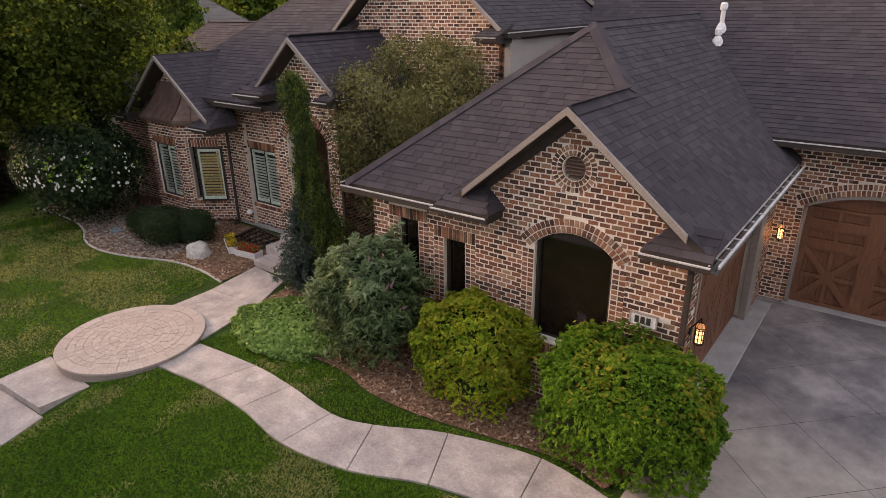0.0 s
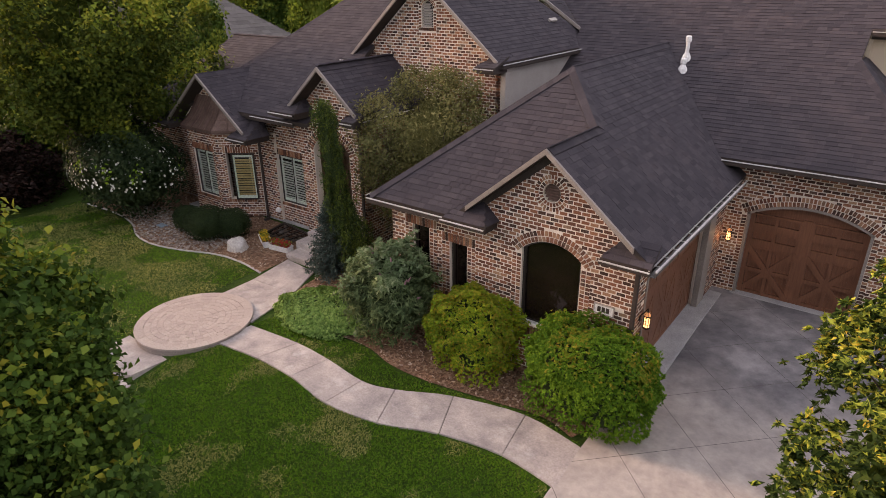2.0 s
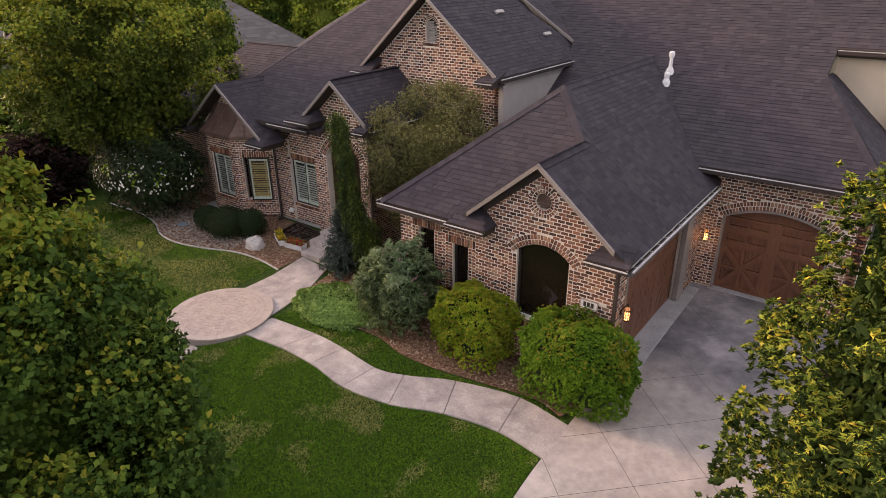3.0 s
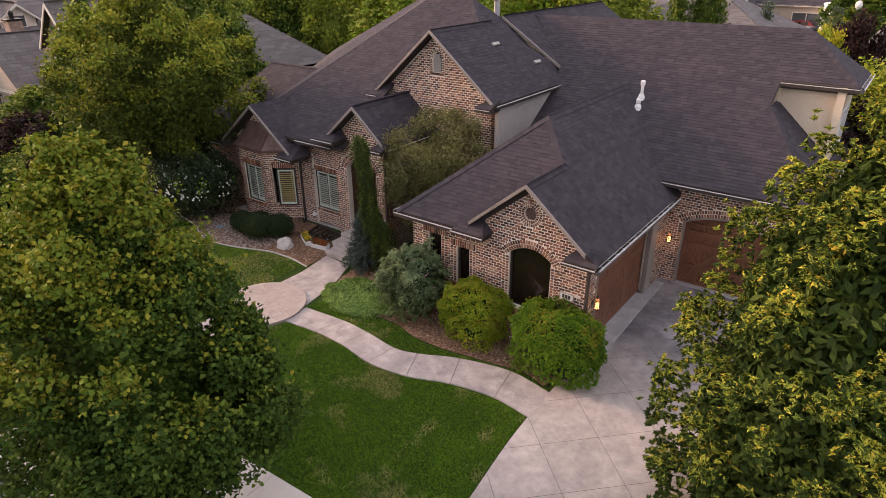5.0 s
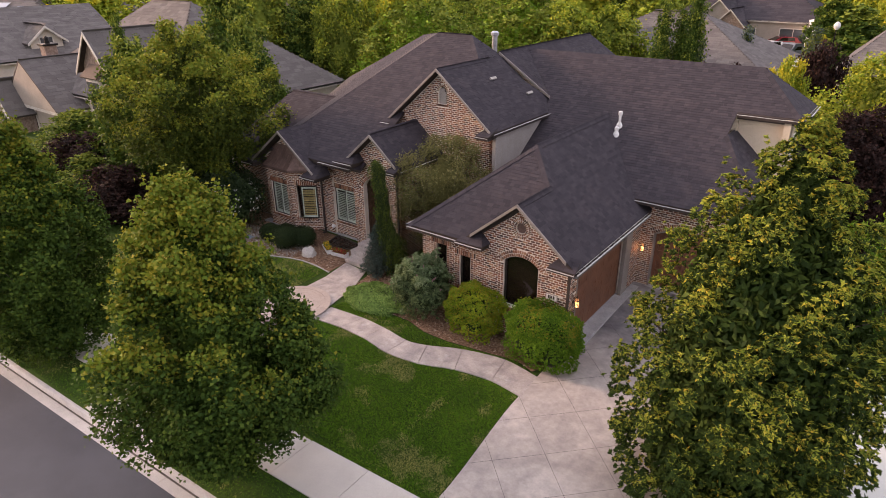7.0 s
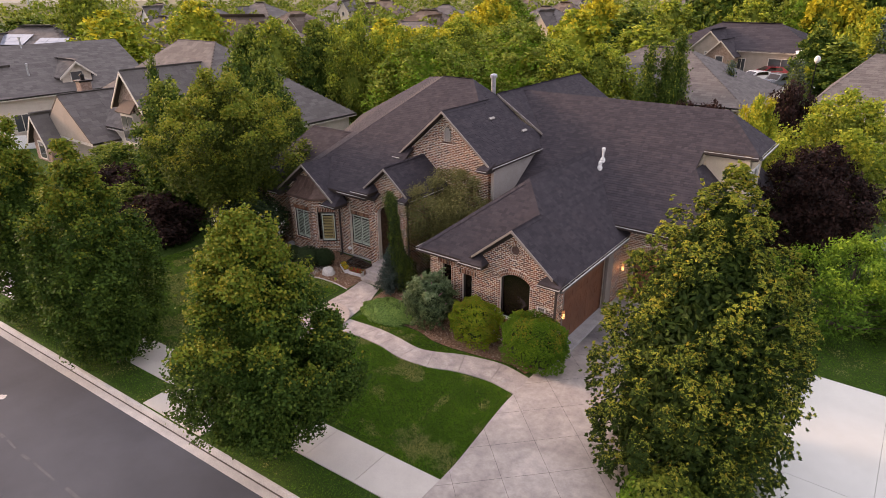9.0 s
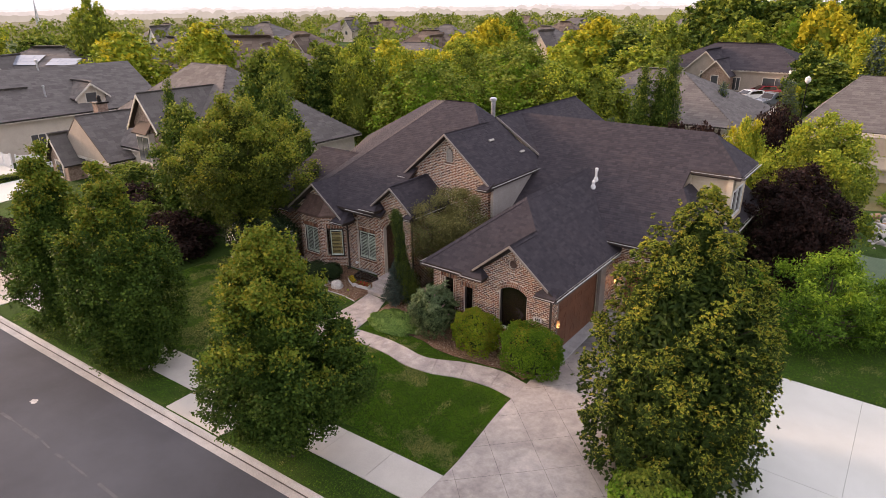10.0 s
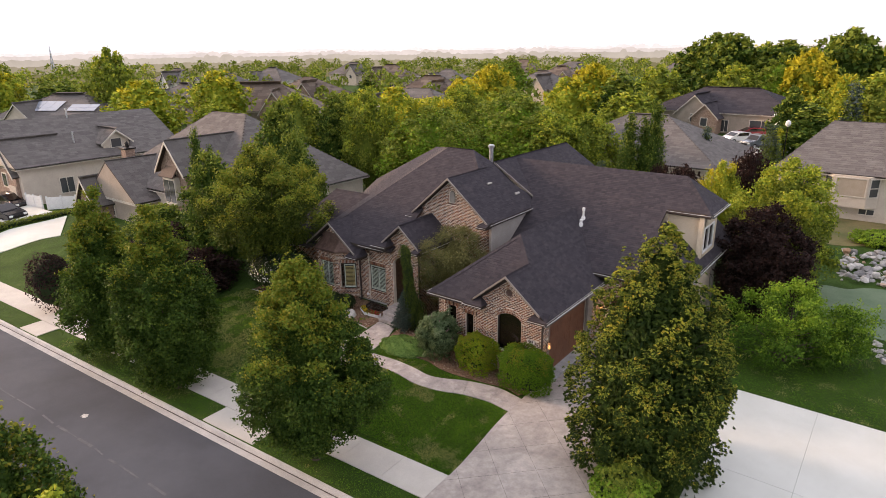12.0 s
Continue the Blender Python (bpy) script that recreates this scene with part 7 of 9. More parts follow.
def window_well():
    W = thing("window_well", (-12.5, 5.4, 0.7), "dark framed window well cover by the wall", "window well")
    c = [(-13.25, 5.95), (-13.05, 5.05), (-11.95, 5.05), (-11.75, 5.75)]
    z = gz(-12.5, 5.3) + 0.08
    for a, b in zip(c, c[1:] + c[:1]):
        bm = bmesh.new()
        tube(bm, (*a, z), (*b, z), 0.03, 0.03, 6)
        part("frame_bar", bm, M_FRAME, W)
    part("cover", prism(bmesh.new(), [(*p, z - 0.03) for p in c], (0, 0, 0.02)), M_GLASS_DARK, W)
    for k in range(1, 5):
        a, b = Vector((*c[0], z)).lerp(Vector((*c[3], z)), k / 5), Vector((*c[1], z)).lerp(Vector((*c[2], z)), k / 5)
        part("slat", tube(bmesh.new(), a, b, 0.012, 0.012, 5), M_FRAME, W)
    f = thing("floodlight", (-13.55, 6.1, 1.1), "small white floodlight on the brick wall", "lamp")
    part("head", lathe(bmesh.new(), (-13.55, 6.02, 1.02), [(0.03, 0), (0.085, 0.03), (0.09, 0.09), (0.05, 0.14)], 12), M_WHITE, f)
    part("arm", tube(bmesh.new(), (-13.55, 6.19, 1.08), (-13.55, 6.03, 1.08), 0.02, 0.02, 6), M_WHITE, f)


window_well()


def round_landing():
    """Raised round landing paved with cobbles in rings."""
    c, R = (-10.40, 1.03), 1.26
    z = 0.66
    L = thing("round_landing", (*c, 0.5), "round tan landing with stamped cobbles in rings", "landing", kind="structure")
    part("drum", lathe(bmesh.new(), (*c, 0.25), [(R - 0.02, 0), (R - 0.02, z - 0.27), (R - 0.03, z - 0.262)], 64), M_COBBLE_JOINT, L)
    rng = random.Random(5)

    def stone(r0, r1, a0, a1, h):
        g = 0.0045
        n = 4
        bm = bmesh.new()
        pts = []
        for k in range(n + 1):
            a = a0 + g / r1 + (a1 - a0 - 2 * g / r1) * k / n
            pts.append((c[0] + (r1 - g) * math.cos(a), c[1] + (r1 - g) * math.sin(a), z - 0.03))
        for k in range(n, -1, -1):
            rr = max(r0 + g, 0.01)
            a = a0 + g / max(rr, 0.1) + (a1 - a0 - 2 * g / max(rr, 0.1)) * k / n
            pts.append((c[0] + rr * math.cos(a), c[1] + rr * math.sin(a), z - 0.03))
        prism(bm, pts, (0, 0, 0.03 + h))
        bmesh.ops.remove_doubles(bm, verts=bm.verts, dist=0.0004)
        part("cobble", bm, M_COBBLE, L)

    rings = [0.0, 0.10, 0.24, 0.38, 0.52, 0.655, 0.79, 0.925, 1.06]
    for i, (a, b) in enumerate(zip(rings, rings[1:])):
        n = max(5, int(math.tau * b / 0.155))
        o = rng.uniform(0, 1)
        for k in range(n):
            stone(a, b, (k + o) * math.tau / n, (k + 1 + o) * math.tau / n, rng.uniform(0.002, 0.006))
    for k in range(18):
        stone(1.06, R, k * math.tau / 18, (k + 1) * math.tau / 18, 0.007)


M_COBBLE_JOINT = two_scale("cobble_joint", (0.30, 0.25, 0.225), (0.36, 0.305, 0.275), 40, 2, 0.9, 0.3)
M_COBBLE = varied("cobble", [(0, (0.40, 0.345, 0.305)), (0.5, (0.44, 0.38, 0.335)), (1, (0.47, 0.41, 0.365))], "object", 30, 0.85, 0.3, 0.004, 0.3, (0.36, 0.31, 0.28))
round_landing()


# ---- street trees ----
def oval(r, low=0.30, power=0.8):
    """Crown radius that swells quickly, then tapers to a point."""
    def f(q):
        if q < low:
            return r * (0.45 + 0.55 * math.sin(q / low * math.pi / 2))
        return r * max(0.03, 1 - ((q - low) / (1 - low)) ** 1.35) ** power
    return f


def steps(*rows):
    """Crown radius through given heights."""
    return lambda q: float(np.interp(q, [r[0] for r in rows], [r[1] for r in rows]))


tree("kerb_tree", (-6.05, -4.6, 0.0), 7.55, 0.7, steps((0, 0.65), (0.07, 1.15), (0.17, 1.75), (0.29, 2.1), (0.43, 2.0), (0.57, 1.7), (0.76, 1.18), (0.88, 0.8), (0.96, 0.42), (1, 0.12)), 84, 1180, 0.096, 0.78, [L_TREE, L_TREE_LIT], "dense green street tree with its lit top painted yellow-green", 21, 0.27, 0.15, 0.72, group="kerb trees", limbs=40, shift=(0.05, -0.15), spray=9, spray_r=0.075, hweight=1.5, ragged=0.36, tufts=0.08)
tree("kerb_tree", (-14.75, -4.85, -0.02), 8.0, 0.3, steps((0, 1.35), (0.12, 1.75), (0.3, 1.95), (0.45, 1.75), (0.6, 1.4), (0.75, 1.0), (0.88, 0.6), (1, 0.1)), 92, 640, 0.11, 0.72, [L_TREE, L_TREE_LIT], "dense dark green street tree on the verge", 22, 0.16, 0.11, 0.72, group="kerb trees", limbs=40, shift=(-0.4, 0.1), spray=9, spray_r=0.085, hweight=1.5, ragged=0.36, tufts=0.1)
tree("kerb_tree", (-20.6, -4.9, -0.02), 8.0, 0.3, steps((0, 1.2), (0.15, 1.6), (0.35, 1.8), (0.5, 1.55), (0.65, 1.2), (0.8, 0.8), (0.92, 0.4), (1, 0.1)), 80, 540, 0.12, 0.72, [L_TREE, L_TREE_LIT], "dark green street tree farther along the verge", 23, 0.18, 0.11, 0.72, group="kerb trees", limbs=30, shift=(0.4, 0), spray=9, spray_r=0.09, hweight=1.5, ragged=0.36, tufts=0.1)
tree("linden_tree", (3.5, 1.5, 0.12), 8.7, 0.1, steps((0, 2.0), (0.12, 2.25), (0.24, 2.3), (0.36, 2.38), (0.46, 2.25), (0.58, 2.1), (0.7, 1.85), (0.8, 1.3), (0.9, 0.72), (0.96, 0.38), (1, 0.1)), 320, 400, 0.116, 0.5, [L_LINDEN, L_LINDEN_TIP_LIT], "dense linden tree with golden tips and painted leaf highlights by the driveway", 31, 0.29, 0.16, 0.38, limbs=50, shift=(0.26, 0.06), spray=10, hweight=0.6, ragged=0.22, upright=0.45, tufts=0.1, lance=True, core=0.5)
shrub("drive_shrub", (3.9, -0.9, 0.08), (0.9, 0.85, 1.7), 5200, 0.12, [L_GREEN, L_MID], "mid-green leafy shrub at the foot of the linden", 32, 0.3, 2.2, 0.15, 0.6)
shrub("barberry_shrub", (-28.6, -4.2, 0.0), (1.15, 1.15, 3.3), 3500, 0.13, [L_PURPLE], "dark purple upright barberry shrub on the verge", 33, 0, 2.2, 0.12, 0.6)


# ---- neighbourhood ----
def neighbour(name, label, at, turn, w, d, eave, ridge, roof_mat, wall_mat, hip=True, run=0, openings=(), gables=(), over=0.45, expo=0.30, group="neighbour houses"):
    """A house built round its own middle: body, roof with shingle courses, windows and front gables."""
    H = thing(name, (0, 0, 0), label, "house", group)
    x0, x1, y0, y1 = -w / 2, w / 2, -d / 2, d / 2
    part("wall_body", boxes((x0, y0, -0.5, x1, y1, eave)), wall_mat, H)
    X0, X1, Y0, Y1 = x0 - over, x1 + over, y0 - over, y1 + over
    if d >= w:
        r = (w / 2 + over) if hip else 0.0
        a, b = (0, Y0 + r, ridge), (0, Y1 - r, ridge)
        faces = [[(X1, Y0, eave), (X1, Y1, eave), b, a], [(X0, Y1, eave), (X0, Y0, eave), a, b], [(X0, Y0, eave), (X1, Y0, eave), a], [(X1, Y1, eave), (X0, Y1, eave), b]]
    else:
        r = (run or d / 2 + over) if hip else 0.0
        a, b = (X0 + r, 0, ridge), (X1 - r, 0, ridge)
        faces = [[(X0, Y0, eave), (X1, Y0, eave), b, a], [(X1, Y1, eave), (X0, Y1, eave), a, b], [(X1, Y0, eave), (X1, Y1, eave), b], [(X0, Y1, eave), (X0, Y0, eave), a]]
    for k, f in enumerate(faces):
        if not hip and k > 1:
            part("gable_wall", prism(bmesh.new(), [Vector(p) - Vector((0, 0, 0.15)) for p in f], (0.02, 0.02, 0)), wall_mat, H)
            continue
        R = part("roof", prism(bmesh.new(), f, (0, 0, -0.12)), M_SOFFIT, H)
        pc = Pieces()
        lay_shingles(pc, f, expo, expo * 2.2, 60 + k, 0.010)
        pc.joined("shingles", roof_mat, R)
    part("fascia", boxes((X0, Y0, eave - 0.2, X1, Y0 + 0.06, eave), (X0, Y1 - 0.06, eave - 0.2, X1, Y1, eave), (X0, Y0 + 0.06, eave - 0.2, X0 + 0.06, Y1 - 0.06, eave), (X1 - 0.06, Y0 + 0.06, eave - 0.2, X1, Y1 - 0.06, eave)), M_WHITE_TRIM, H)
    for face, u, z0, ww, hh in openings:
        o, uu, out = {"front": ((0, y0, 0), (1, 0, 0), (0, -1, 0)), "right": ((x1, 0, 0), (0, 1, 0), (1, 0, 0)), "back": ((0, y1, 0), (-1, 0, 0), (0, 1, 0))}[face]
        W = part("window", slab_on(bmesh.new(), o, uu, out, u - ww / 2, u + ww / 2, z0, z0 + hh, -0.05, 0.03), M_PANE, H)
        t = 0.09
        for q in ((u - ww / 2 - t, u + ww / 2 + t, z0 - t, z0), (u - ww / 2 - t, u + ww / 2 + t, z0 + hh, z0 + hh + t), (u - ww / 2 - t, u - ww / 2, z0, z0 + hh), (u + ww / 2, u + ww / 2 + t, z0, z0 + hh), (u - 0.03, u + 0.03, z0, z0 + hh)):
            part("frame_bar", slab_on(bmesh.new(), o, uu, out, *q, -0.02, 0.07), M_WHITE_TRIM, W)
    for side, u, gw, gd, ge, gr, gmat in gables:
        # a gabled bay pushed out of the front or the right side
        if side == "front":
            m = Matrix.Translation((u, y0, 0))
        else:
            m = Matrix.Translation((x1, u, 0)) @ Matrix.Rotation(math.pi / 2, 4, "Z")
        T = lambda p: m @ Vector(p)
        bm = bmesh.new()
        prism(bm, [T((-gw / 2, -gd, -0.4)), T((gw / 2, -gd, -0.4)), T((gw / 2, -gd, ge)), T((0, -gd, gr - 0.1)), T((-gw / 2, -gd, ge))], m.to_3x3() @ Vector((0, gd + 3.5, 0)))
        G = part("gabled_bay", bm, gmat, H)
        for s in (-1, 1):
            k = (gr - ge) / (gw / 2)
            f = [T((s * (gw / 2 + 0.35), -gd - 0.35, ge - 0.35 * k)), T((0, -gd - 0.35, gr)), T((0, 5.0, gr)), T((s * (gw / 2 + 0.35), 5.0, ge - 0.35 * k))]
            R = part("bay_roof", prism(bmesh.new(), f, (0, 0, -0.1)), M_SOFFIT, G)
            pc = Pieces()
            lay_shingles(pc, [tuple(q) for q in f], expo, expo * 2.2, 70, 0.010)
            pc.joined("shingles", roof_mat, R)
            bm = bmesh.new()
            prism(bm, [f[0], f[1], f[1] - Vector((0, 0, 0.2)), f[0] - Vector((0, 0, 0.2))], m.to_3x3() @ Vector((0, -0.06, 0)))
            part("barge_board", bm, M_WHITE_TRIM, G)
        zz, zh = (ge - 1.5, 1.2) if gd > 0 else (ge - 0.75, 0.85)
        part("window", slab_on(bmesh.new(), T((0, -gd, 0)), m.to_3x3() @ Vector((1, 0, 0)), m.to_3x3() @ Vector((0, -1, 0)), -0.5, 0.5, zz, zz + zh, -0.02, 0.03), M_PANE, G)
        for q in ((-0.6, 0.6, zz - 0.1, zz), (-0.6, 0.6, zz + zh, zz + zh + 0.1), (-0.6, -0.5, zz, zz + zh), (0.5, 0.6, zz, zz + zh)):
            part("frame_bar", slab_on(bmesh.new(), T((0, -gd, 0)), m.to_3x3() @ Vector((1, 0, 0)), m.to_3x3() @ Vector((0, -1, 0)), *q, -0.02, 0.06), M_WHITE_TRIM, G)
    H.matrix_basis = pose(*at, 0, 0, turn)
    return H


M_WHITE_TRIM = two_scale("cream_trim", (0.55, 0.50, 0.43), (0.66, 0.61, 0.53), 30, 2, 0.6, 0.05)
M_PANE, n_, b_ = nodes_of("window_pane", 0.08, 0, 0.6)
b_.inputs["Base Color"].default_value = (0.06, 0.065, 0.07, 1)
M_TAN = two_scale("tan_stucco", (0.54, 0.47, 0.39), (0.62, 0.55, 0.46), 60, 1.2, 0.95, 0.3)
M_TAN_DARK = two_scale("brown_stucco", (0.33, 0.28, 0.23), (0.40, 0.34, 0.28), 60, 1.2, 0.95, 0.3)
M_SIDING = two_scale("white_siding", (0.62, 0.61, 0.58), (0.70, 0.69, 0.66), 40, 1.2, 0.8, 0.2)
M_FAR_BRICK = two_scale("far_brick", (0.19, 0.125, 0.095), (0.40, 0.30, 0.235), 14, 6, 0.95, 0.4)

# house next door with the tall brick bay, and its low wing
n1 = neighbour("neighbour_house", "grey hip-roofed house with a tall brick gable next door", (-38.0, 15.0, 0.2), 0, 18.0, 13.2, 3.3, 8.8, M_SHINGLE_GREY, M_TAN,
               openings=(("right", -3, 1.0, 1.4, 1.3), ("front", 6.0, 1.0, 1.2, 1.4)), gables=(("front", 2.7, 3.3, 0.7, 5.5, 7.5, M_FAR_BRICK),))
part("bay_canopy", prism(bmesh.new(), [(-36.3, 7.0, 5.1), (-34.3, 7.0, 5.1), (-34.5, 7.68, 5.8), (-36.1, 7.68, 5.8)], (0, 0.05, -0.08)), M_SHINGLE_BROWN, n1, "aged copper bay canopy")
bay = part("bay_window", boxes((-36.1, 7.25, 2.8, -34.5, 7.72, 5.06), bevel=0.02), M_WHITE_TRIM, n1)
for x in (-36.0, -35.25):
    part("pane", boxes((x, 7.22, 3.1, x + 0.65, 7.27, 4.8)), M_PANE, bay)
part("window", boxes((-35.9, 7.64, 0.7, -34.7, 7.72, 2.4)), M_PANE, n1)
neighbour("neighbour_house", "low grey-roofed wing with a chimney and tan gable", (-43.0, 12.0, 0.0), 0, 7.0, 10.5, 2.6, 5.6, M_SHINGLE_GREY, M_TAN_DARK, hip=False, openings=(("front", -1.2, 0.9, 1.0, 1.3), ("front", 1.4, 2.6, 0.7, 1.1)),
                gables=(("front", -2.2, 2.6, 1.4, 2.4, 4.1, M_FAR_BRICK),))
n2 = neighbour("neighbour_house", "large tan stucco house with a wide grey roof and dormer", (-61.5, 12.12, 0.0), 0, 12.0, 15.75, 4.1, 7.9, M_SHINGLE_GREY, M_TAN, hip=False,
               openings=(("right", -4.1, 1.2, 1.2, 1.4), ("right", 4.0, 1.2, 1.5, 1.4)), gables=(("right", 1.5, 2.6, -0.7, 5.55, 6.6, M_TAN), ("front", 2.75, 5.1, 0.25, 3.6, 6.3, M_FAR_BRICK)))
part("garage_door", boxes((-58.1, 3.94, 0.0, -56.5, 4.02, 2.3), bevel=0.01), M_TAN, n2)
for x, y, z in ((-57.55, 10.16, 5.5), (-61.1, 11.4, 7.55)):
    part("vent_pipe", lathe(bmesh.new(), (x, y, z - 0.3), [(0.08, 0), (0.08, 1.2), (0.12, 1.22), (0.12, 1.38), (0.05, 1.42)], 10), M_SILVER, n2)


def chimney(at, z, label):
    c = thing("chimney", at, label, "chimney")
    part("shaft", boxes((at[0] - 0.4, at[1] - 0.4, at[2], at[0] + 0.4, at[1] + 0.4, z), bevel=0.03), M_FAR_BRICK, c)
    part("cap", boxes((at[0] - 0.5, at[1] - 0.5, z, at[0] + 0.5, at[1] + 0.5, z + 0.12), bevel=0.02), M_IRON, c)
    part("pot", lathe(bmesh.new(), (at[0], at[1], z + 0.12), [(0.16, 0), (0.14, 0.3), (0.2, 0.34), (0.02, 0.5)], 10), M_IRON, c)


chimney((-43.6, 8.6, 4.2), 6.3, "dark brick chimney with a metal cap")

neighbour("neighbour_house", "grey-roofed tan house behind the garden", (-12.6, 46.0, 0.0), 0, 17.0, 13.0, 3.8, 7.4, M_SHINGLE_GREY, M_TAN, openings=(("front", -4, 1.6, 1.6, 1.4), ("front", 5, 1.6, 1.6, 1.4)), gables=(("front", -0.9, 5.0, 1.2, 3.7, 6.4, M_TAN),))
n7 = neighbour("neighbour_house", "tan house with a wide grey shingle roof and bay window", (12.45, 48.25, 0.0), 0, 24.0, 13.0, 4.1, 7.5, M_SHINGLE_GREY, M_TAN, run=3.2, openings=(("front", -5.35, 0.95, 1.0, 0.4), ("front", 0.6, 2.5, 1.5, 1.3), ("front", -10.0, 2.5, 1.3, 1.3)))
M_BLIND = two_scale("tan_blind", (0.36, 0.31, 0.24), (0.42, 0.36, 0.29), 40, 2, 0.8, 0.1)


def bay_window(H, u0, u1, y, z0, z1, deep=0.7):
    """A three-sided bay with a wide pane over a blind and a sash on each slanted side."""
    B = part("bay", prism(bmesh.new(), [(u0, y, z0), (u0 + 0.75, y - deep, z0), (u1 - 0.75, y - deep, z0), (u1, y, z0)], (0, 0, z1 - z0)), M_TAN, H)
    slant = Vector((0.75, -deep, 0)).normalized()
    sides = (((u0 + 0.75, y - deep, 0), Vector((1, 0, 0)), u1 - u0 - 1.5), ((u0, y, 0), slant, 1.02), ((u1 - 0.75, y - deep, 0), Vector((slant.x, -slant.y, 0)), 1.02))
    for k, (o, uu, w) in enumerate(sides):
        out = uu.cross(Vector((0, 0, 1)))
        g, a, b = 0.16, z0 + 0.95, z1 - 0.22
        part("pane", slab_on(bmesh.new(), o, uu, out, g, w - g, a, b, -0.03, 0.02), M_BLIND if k == 0 else M_PANE, B)
        bars = [(g - 0.08, w - g + 0.08, a - 0.08, a), (g - 0.08, w - g + 0.08, b, b + 0.08), (g - 0.08, g, a, b), (w - g, w - g + 0.08, a, b)]
        if k:
            bars.append((g, w - g, (a + b) / 2 - 0.03, (a + b) / 2 + 0.03))
        for q in bars:
            part("frame_bar", slab_on(bmesh.new(), o, uu, out, *q, -0.02, 0.07), M_WHITE_TRIM, B)


bay_window(n7, 3.85, 7.7, 41.75, 1.5, 4.05)
neighbour("neighbour_house", "house with a dark hip roof behind the tan house", (16.5, 75.0, 0.0), 0, 17, 15, 4.5, 8.8, M_SHINGLE, M_TAN_DARK)
neighbour("neighbour_house", "dark-roofed tan house with double front gables and garage", (-17.0, 99.0, 0.0), -4, 23.0, 14.0, 3.5, 7.0, M_SHINGLE, M_TAN_DARK, openings=(("front", 1.5, 0.5, 1.0, 1.8), ("front", 7.0, 0.3, 3.4, 2.2)), gables=(("front", -3.2, 6.0, 1.2, 3.4, 6.2, M_TAN_DARK), ("front", -1.0, 4.0, 2.6, 3.0, 5.0, M_FAR_BRICK)), expo=0.5)
FAR_NEAR = [(-112, 33, 30, 20, 14, 3.6, 7.0, 0), (-106, 83, 18, 15, 13, 4.0, 8.0, 1), (-57, 64, 8, 17, 13, 3.8, 7.8, 0), (-77, 93, 12, 16, 12, 4.0, 8.2, 1), (-101, 131, 10, 13, 11, 4.6, 8.2, 2), (-70, 130, -6, 15, 12, 4.0, 8.0, 0), (-53, 125, 4, 14, 12, 4.6, 8.6, 1), (-88, 55, 40, 22, 13, 4.0, 8.2, 1), (-113, 56, 20, 14, 12, 4.0, 7.6, 0), (-40, 159, 0, 14, 12, 5.0, 9.2, 2)]
FAR_REST = [(-18, 158, -6, 14, 12, 5.0, 9.0, 2), (-95, 200, 6, 18, 13, 4.6, 8.6, 0), (-157, 113, 14, 15, 12, 5.0, 8.6, 2), (-80, 160, 8, 15, 12, 4.4, 8.2, 1), (-150, 90, 20, 16, 12, 4.4, 8.2, 0), (-54, 190, 0, 15, 12, 4.6, 8.8, 2), (-140, 150, 14, 16, 12, 4.6, 8.6, 1), (-190, 100, 0, 16, 12, 4.4, 8.4, 2), (-125, 215, 0, 16, 12, 4.6, 8.8, 1), (-178, 170, 10, 16, 12, 4.6, 8.8, 0)]
for k, (x, y, a, w, d, e, r, c) in enumerate(FAR_NEAR + FAR_REST):
    neighbour("distant_house", ("tan house with a grey roof among trees", "tan house with a brown shingle roof among trees", "white-sided house with a grey roof among trees")[c], (x, y, 0), a, w, d, e, r, (M_SHINGLE_GREY, M_SHINGLE_BROWN, M_SHINGLE_GREY)[c], (M_TAN, M_TAN_DARK, M_SIDING)[c],
              openings=(("front", -3, 1.0, 1.6, 1.5), ("front", 3, 1.0, 1.6, 1.5), ("right", 0, 1.0, 1.6, 1.5)), gables=(("front", 0.5 * w * (0.4 if k % 2 else -0.4), 5.0, 1.2, e - 0.2, r - 1.0, (M_TAN, M_FAR_BRICK, M_SIDING)[c]),), expo=0.9, group="distant houses")


def solar_roof(at, turn, n, m, slope):
    S = thing("solar_panels", at, "white-glinting solar panels on a house roof", "solar panel", "solar panels")
    mm = pose(*at, slope, 0, turn)
    for i in range(n):
        for j in range(m):
            bm = bmesh.new()
            prism(bm, [mm @ Vector(v) for v in ((i * 1.75, j * 1.1, 0), (i * 1.75 + 1.7, j * 1.1, 0), (i * 1.75 + 1.7, j * 1.1 + 1.05, 0), (i * 1.75, j * 1.1 + 1.05, 0))], mm.to_3x3() @ Vector((0, 0, 0.05)))
            part("panel", bm, M_SOLAR, S)


M_SOLAR, n_, b_ = nodes_of("solar_glass", 0.12, 0, 0.8)
b_.inputs["Base Color"].default_value = (0.30, 0.33, 0.38, 1)
solar_roof((-112.7, 26.2, 4.65), 30, 3, 3, 24.5)
solar_roof((-106.6, 29.7, 4.65), 30, 3, 2, 24.5)

# pavement, hedge and fence down the street
for nm, lab, q in (("neighbour_drive", "pale concrete driveway of the house down the street", [(-47.5, -7.5), (-44.1, -7.3), (-42.3, 1.7), (-48.0, 4.6)]), ("neighbour_drive", "pale concrete path to the neighbour's garage", [(-58, -7.9), (-49.8, -7.6), (-49.8, 4.5), (-58, 4.1)])):
    D = thing(nm, (-46, 0, 0.1), lab, "driveway", kind="structure")
    draped("slab", q, D, M_PAD, 0.04, 0.1, 8)


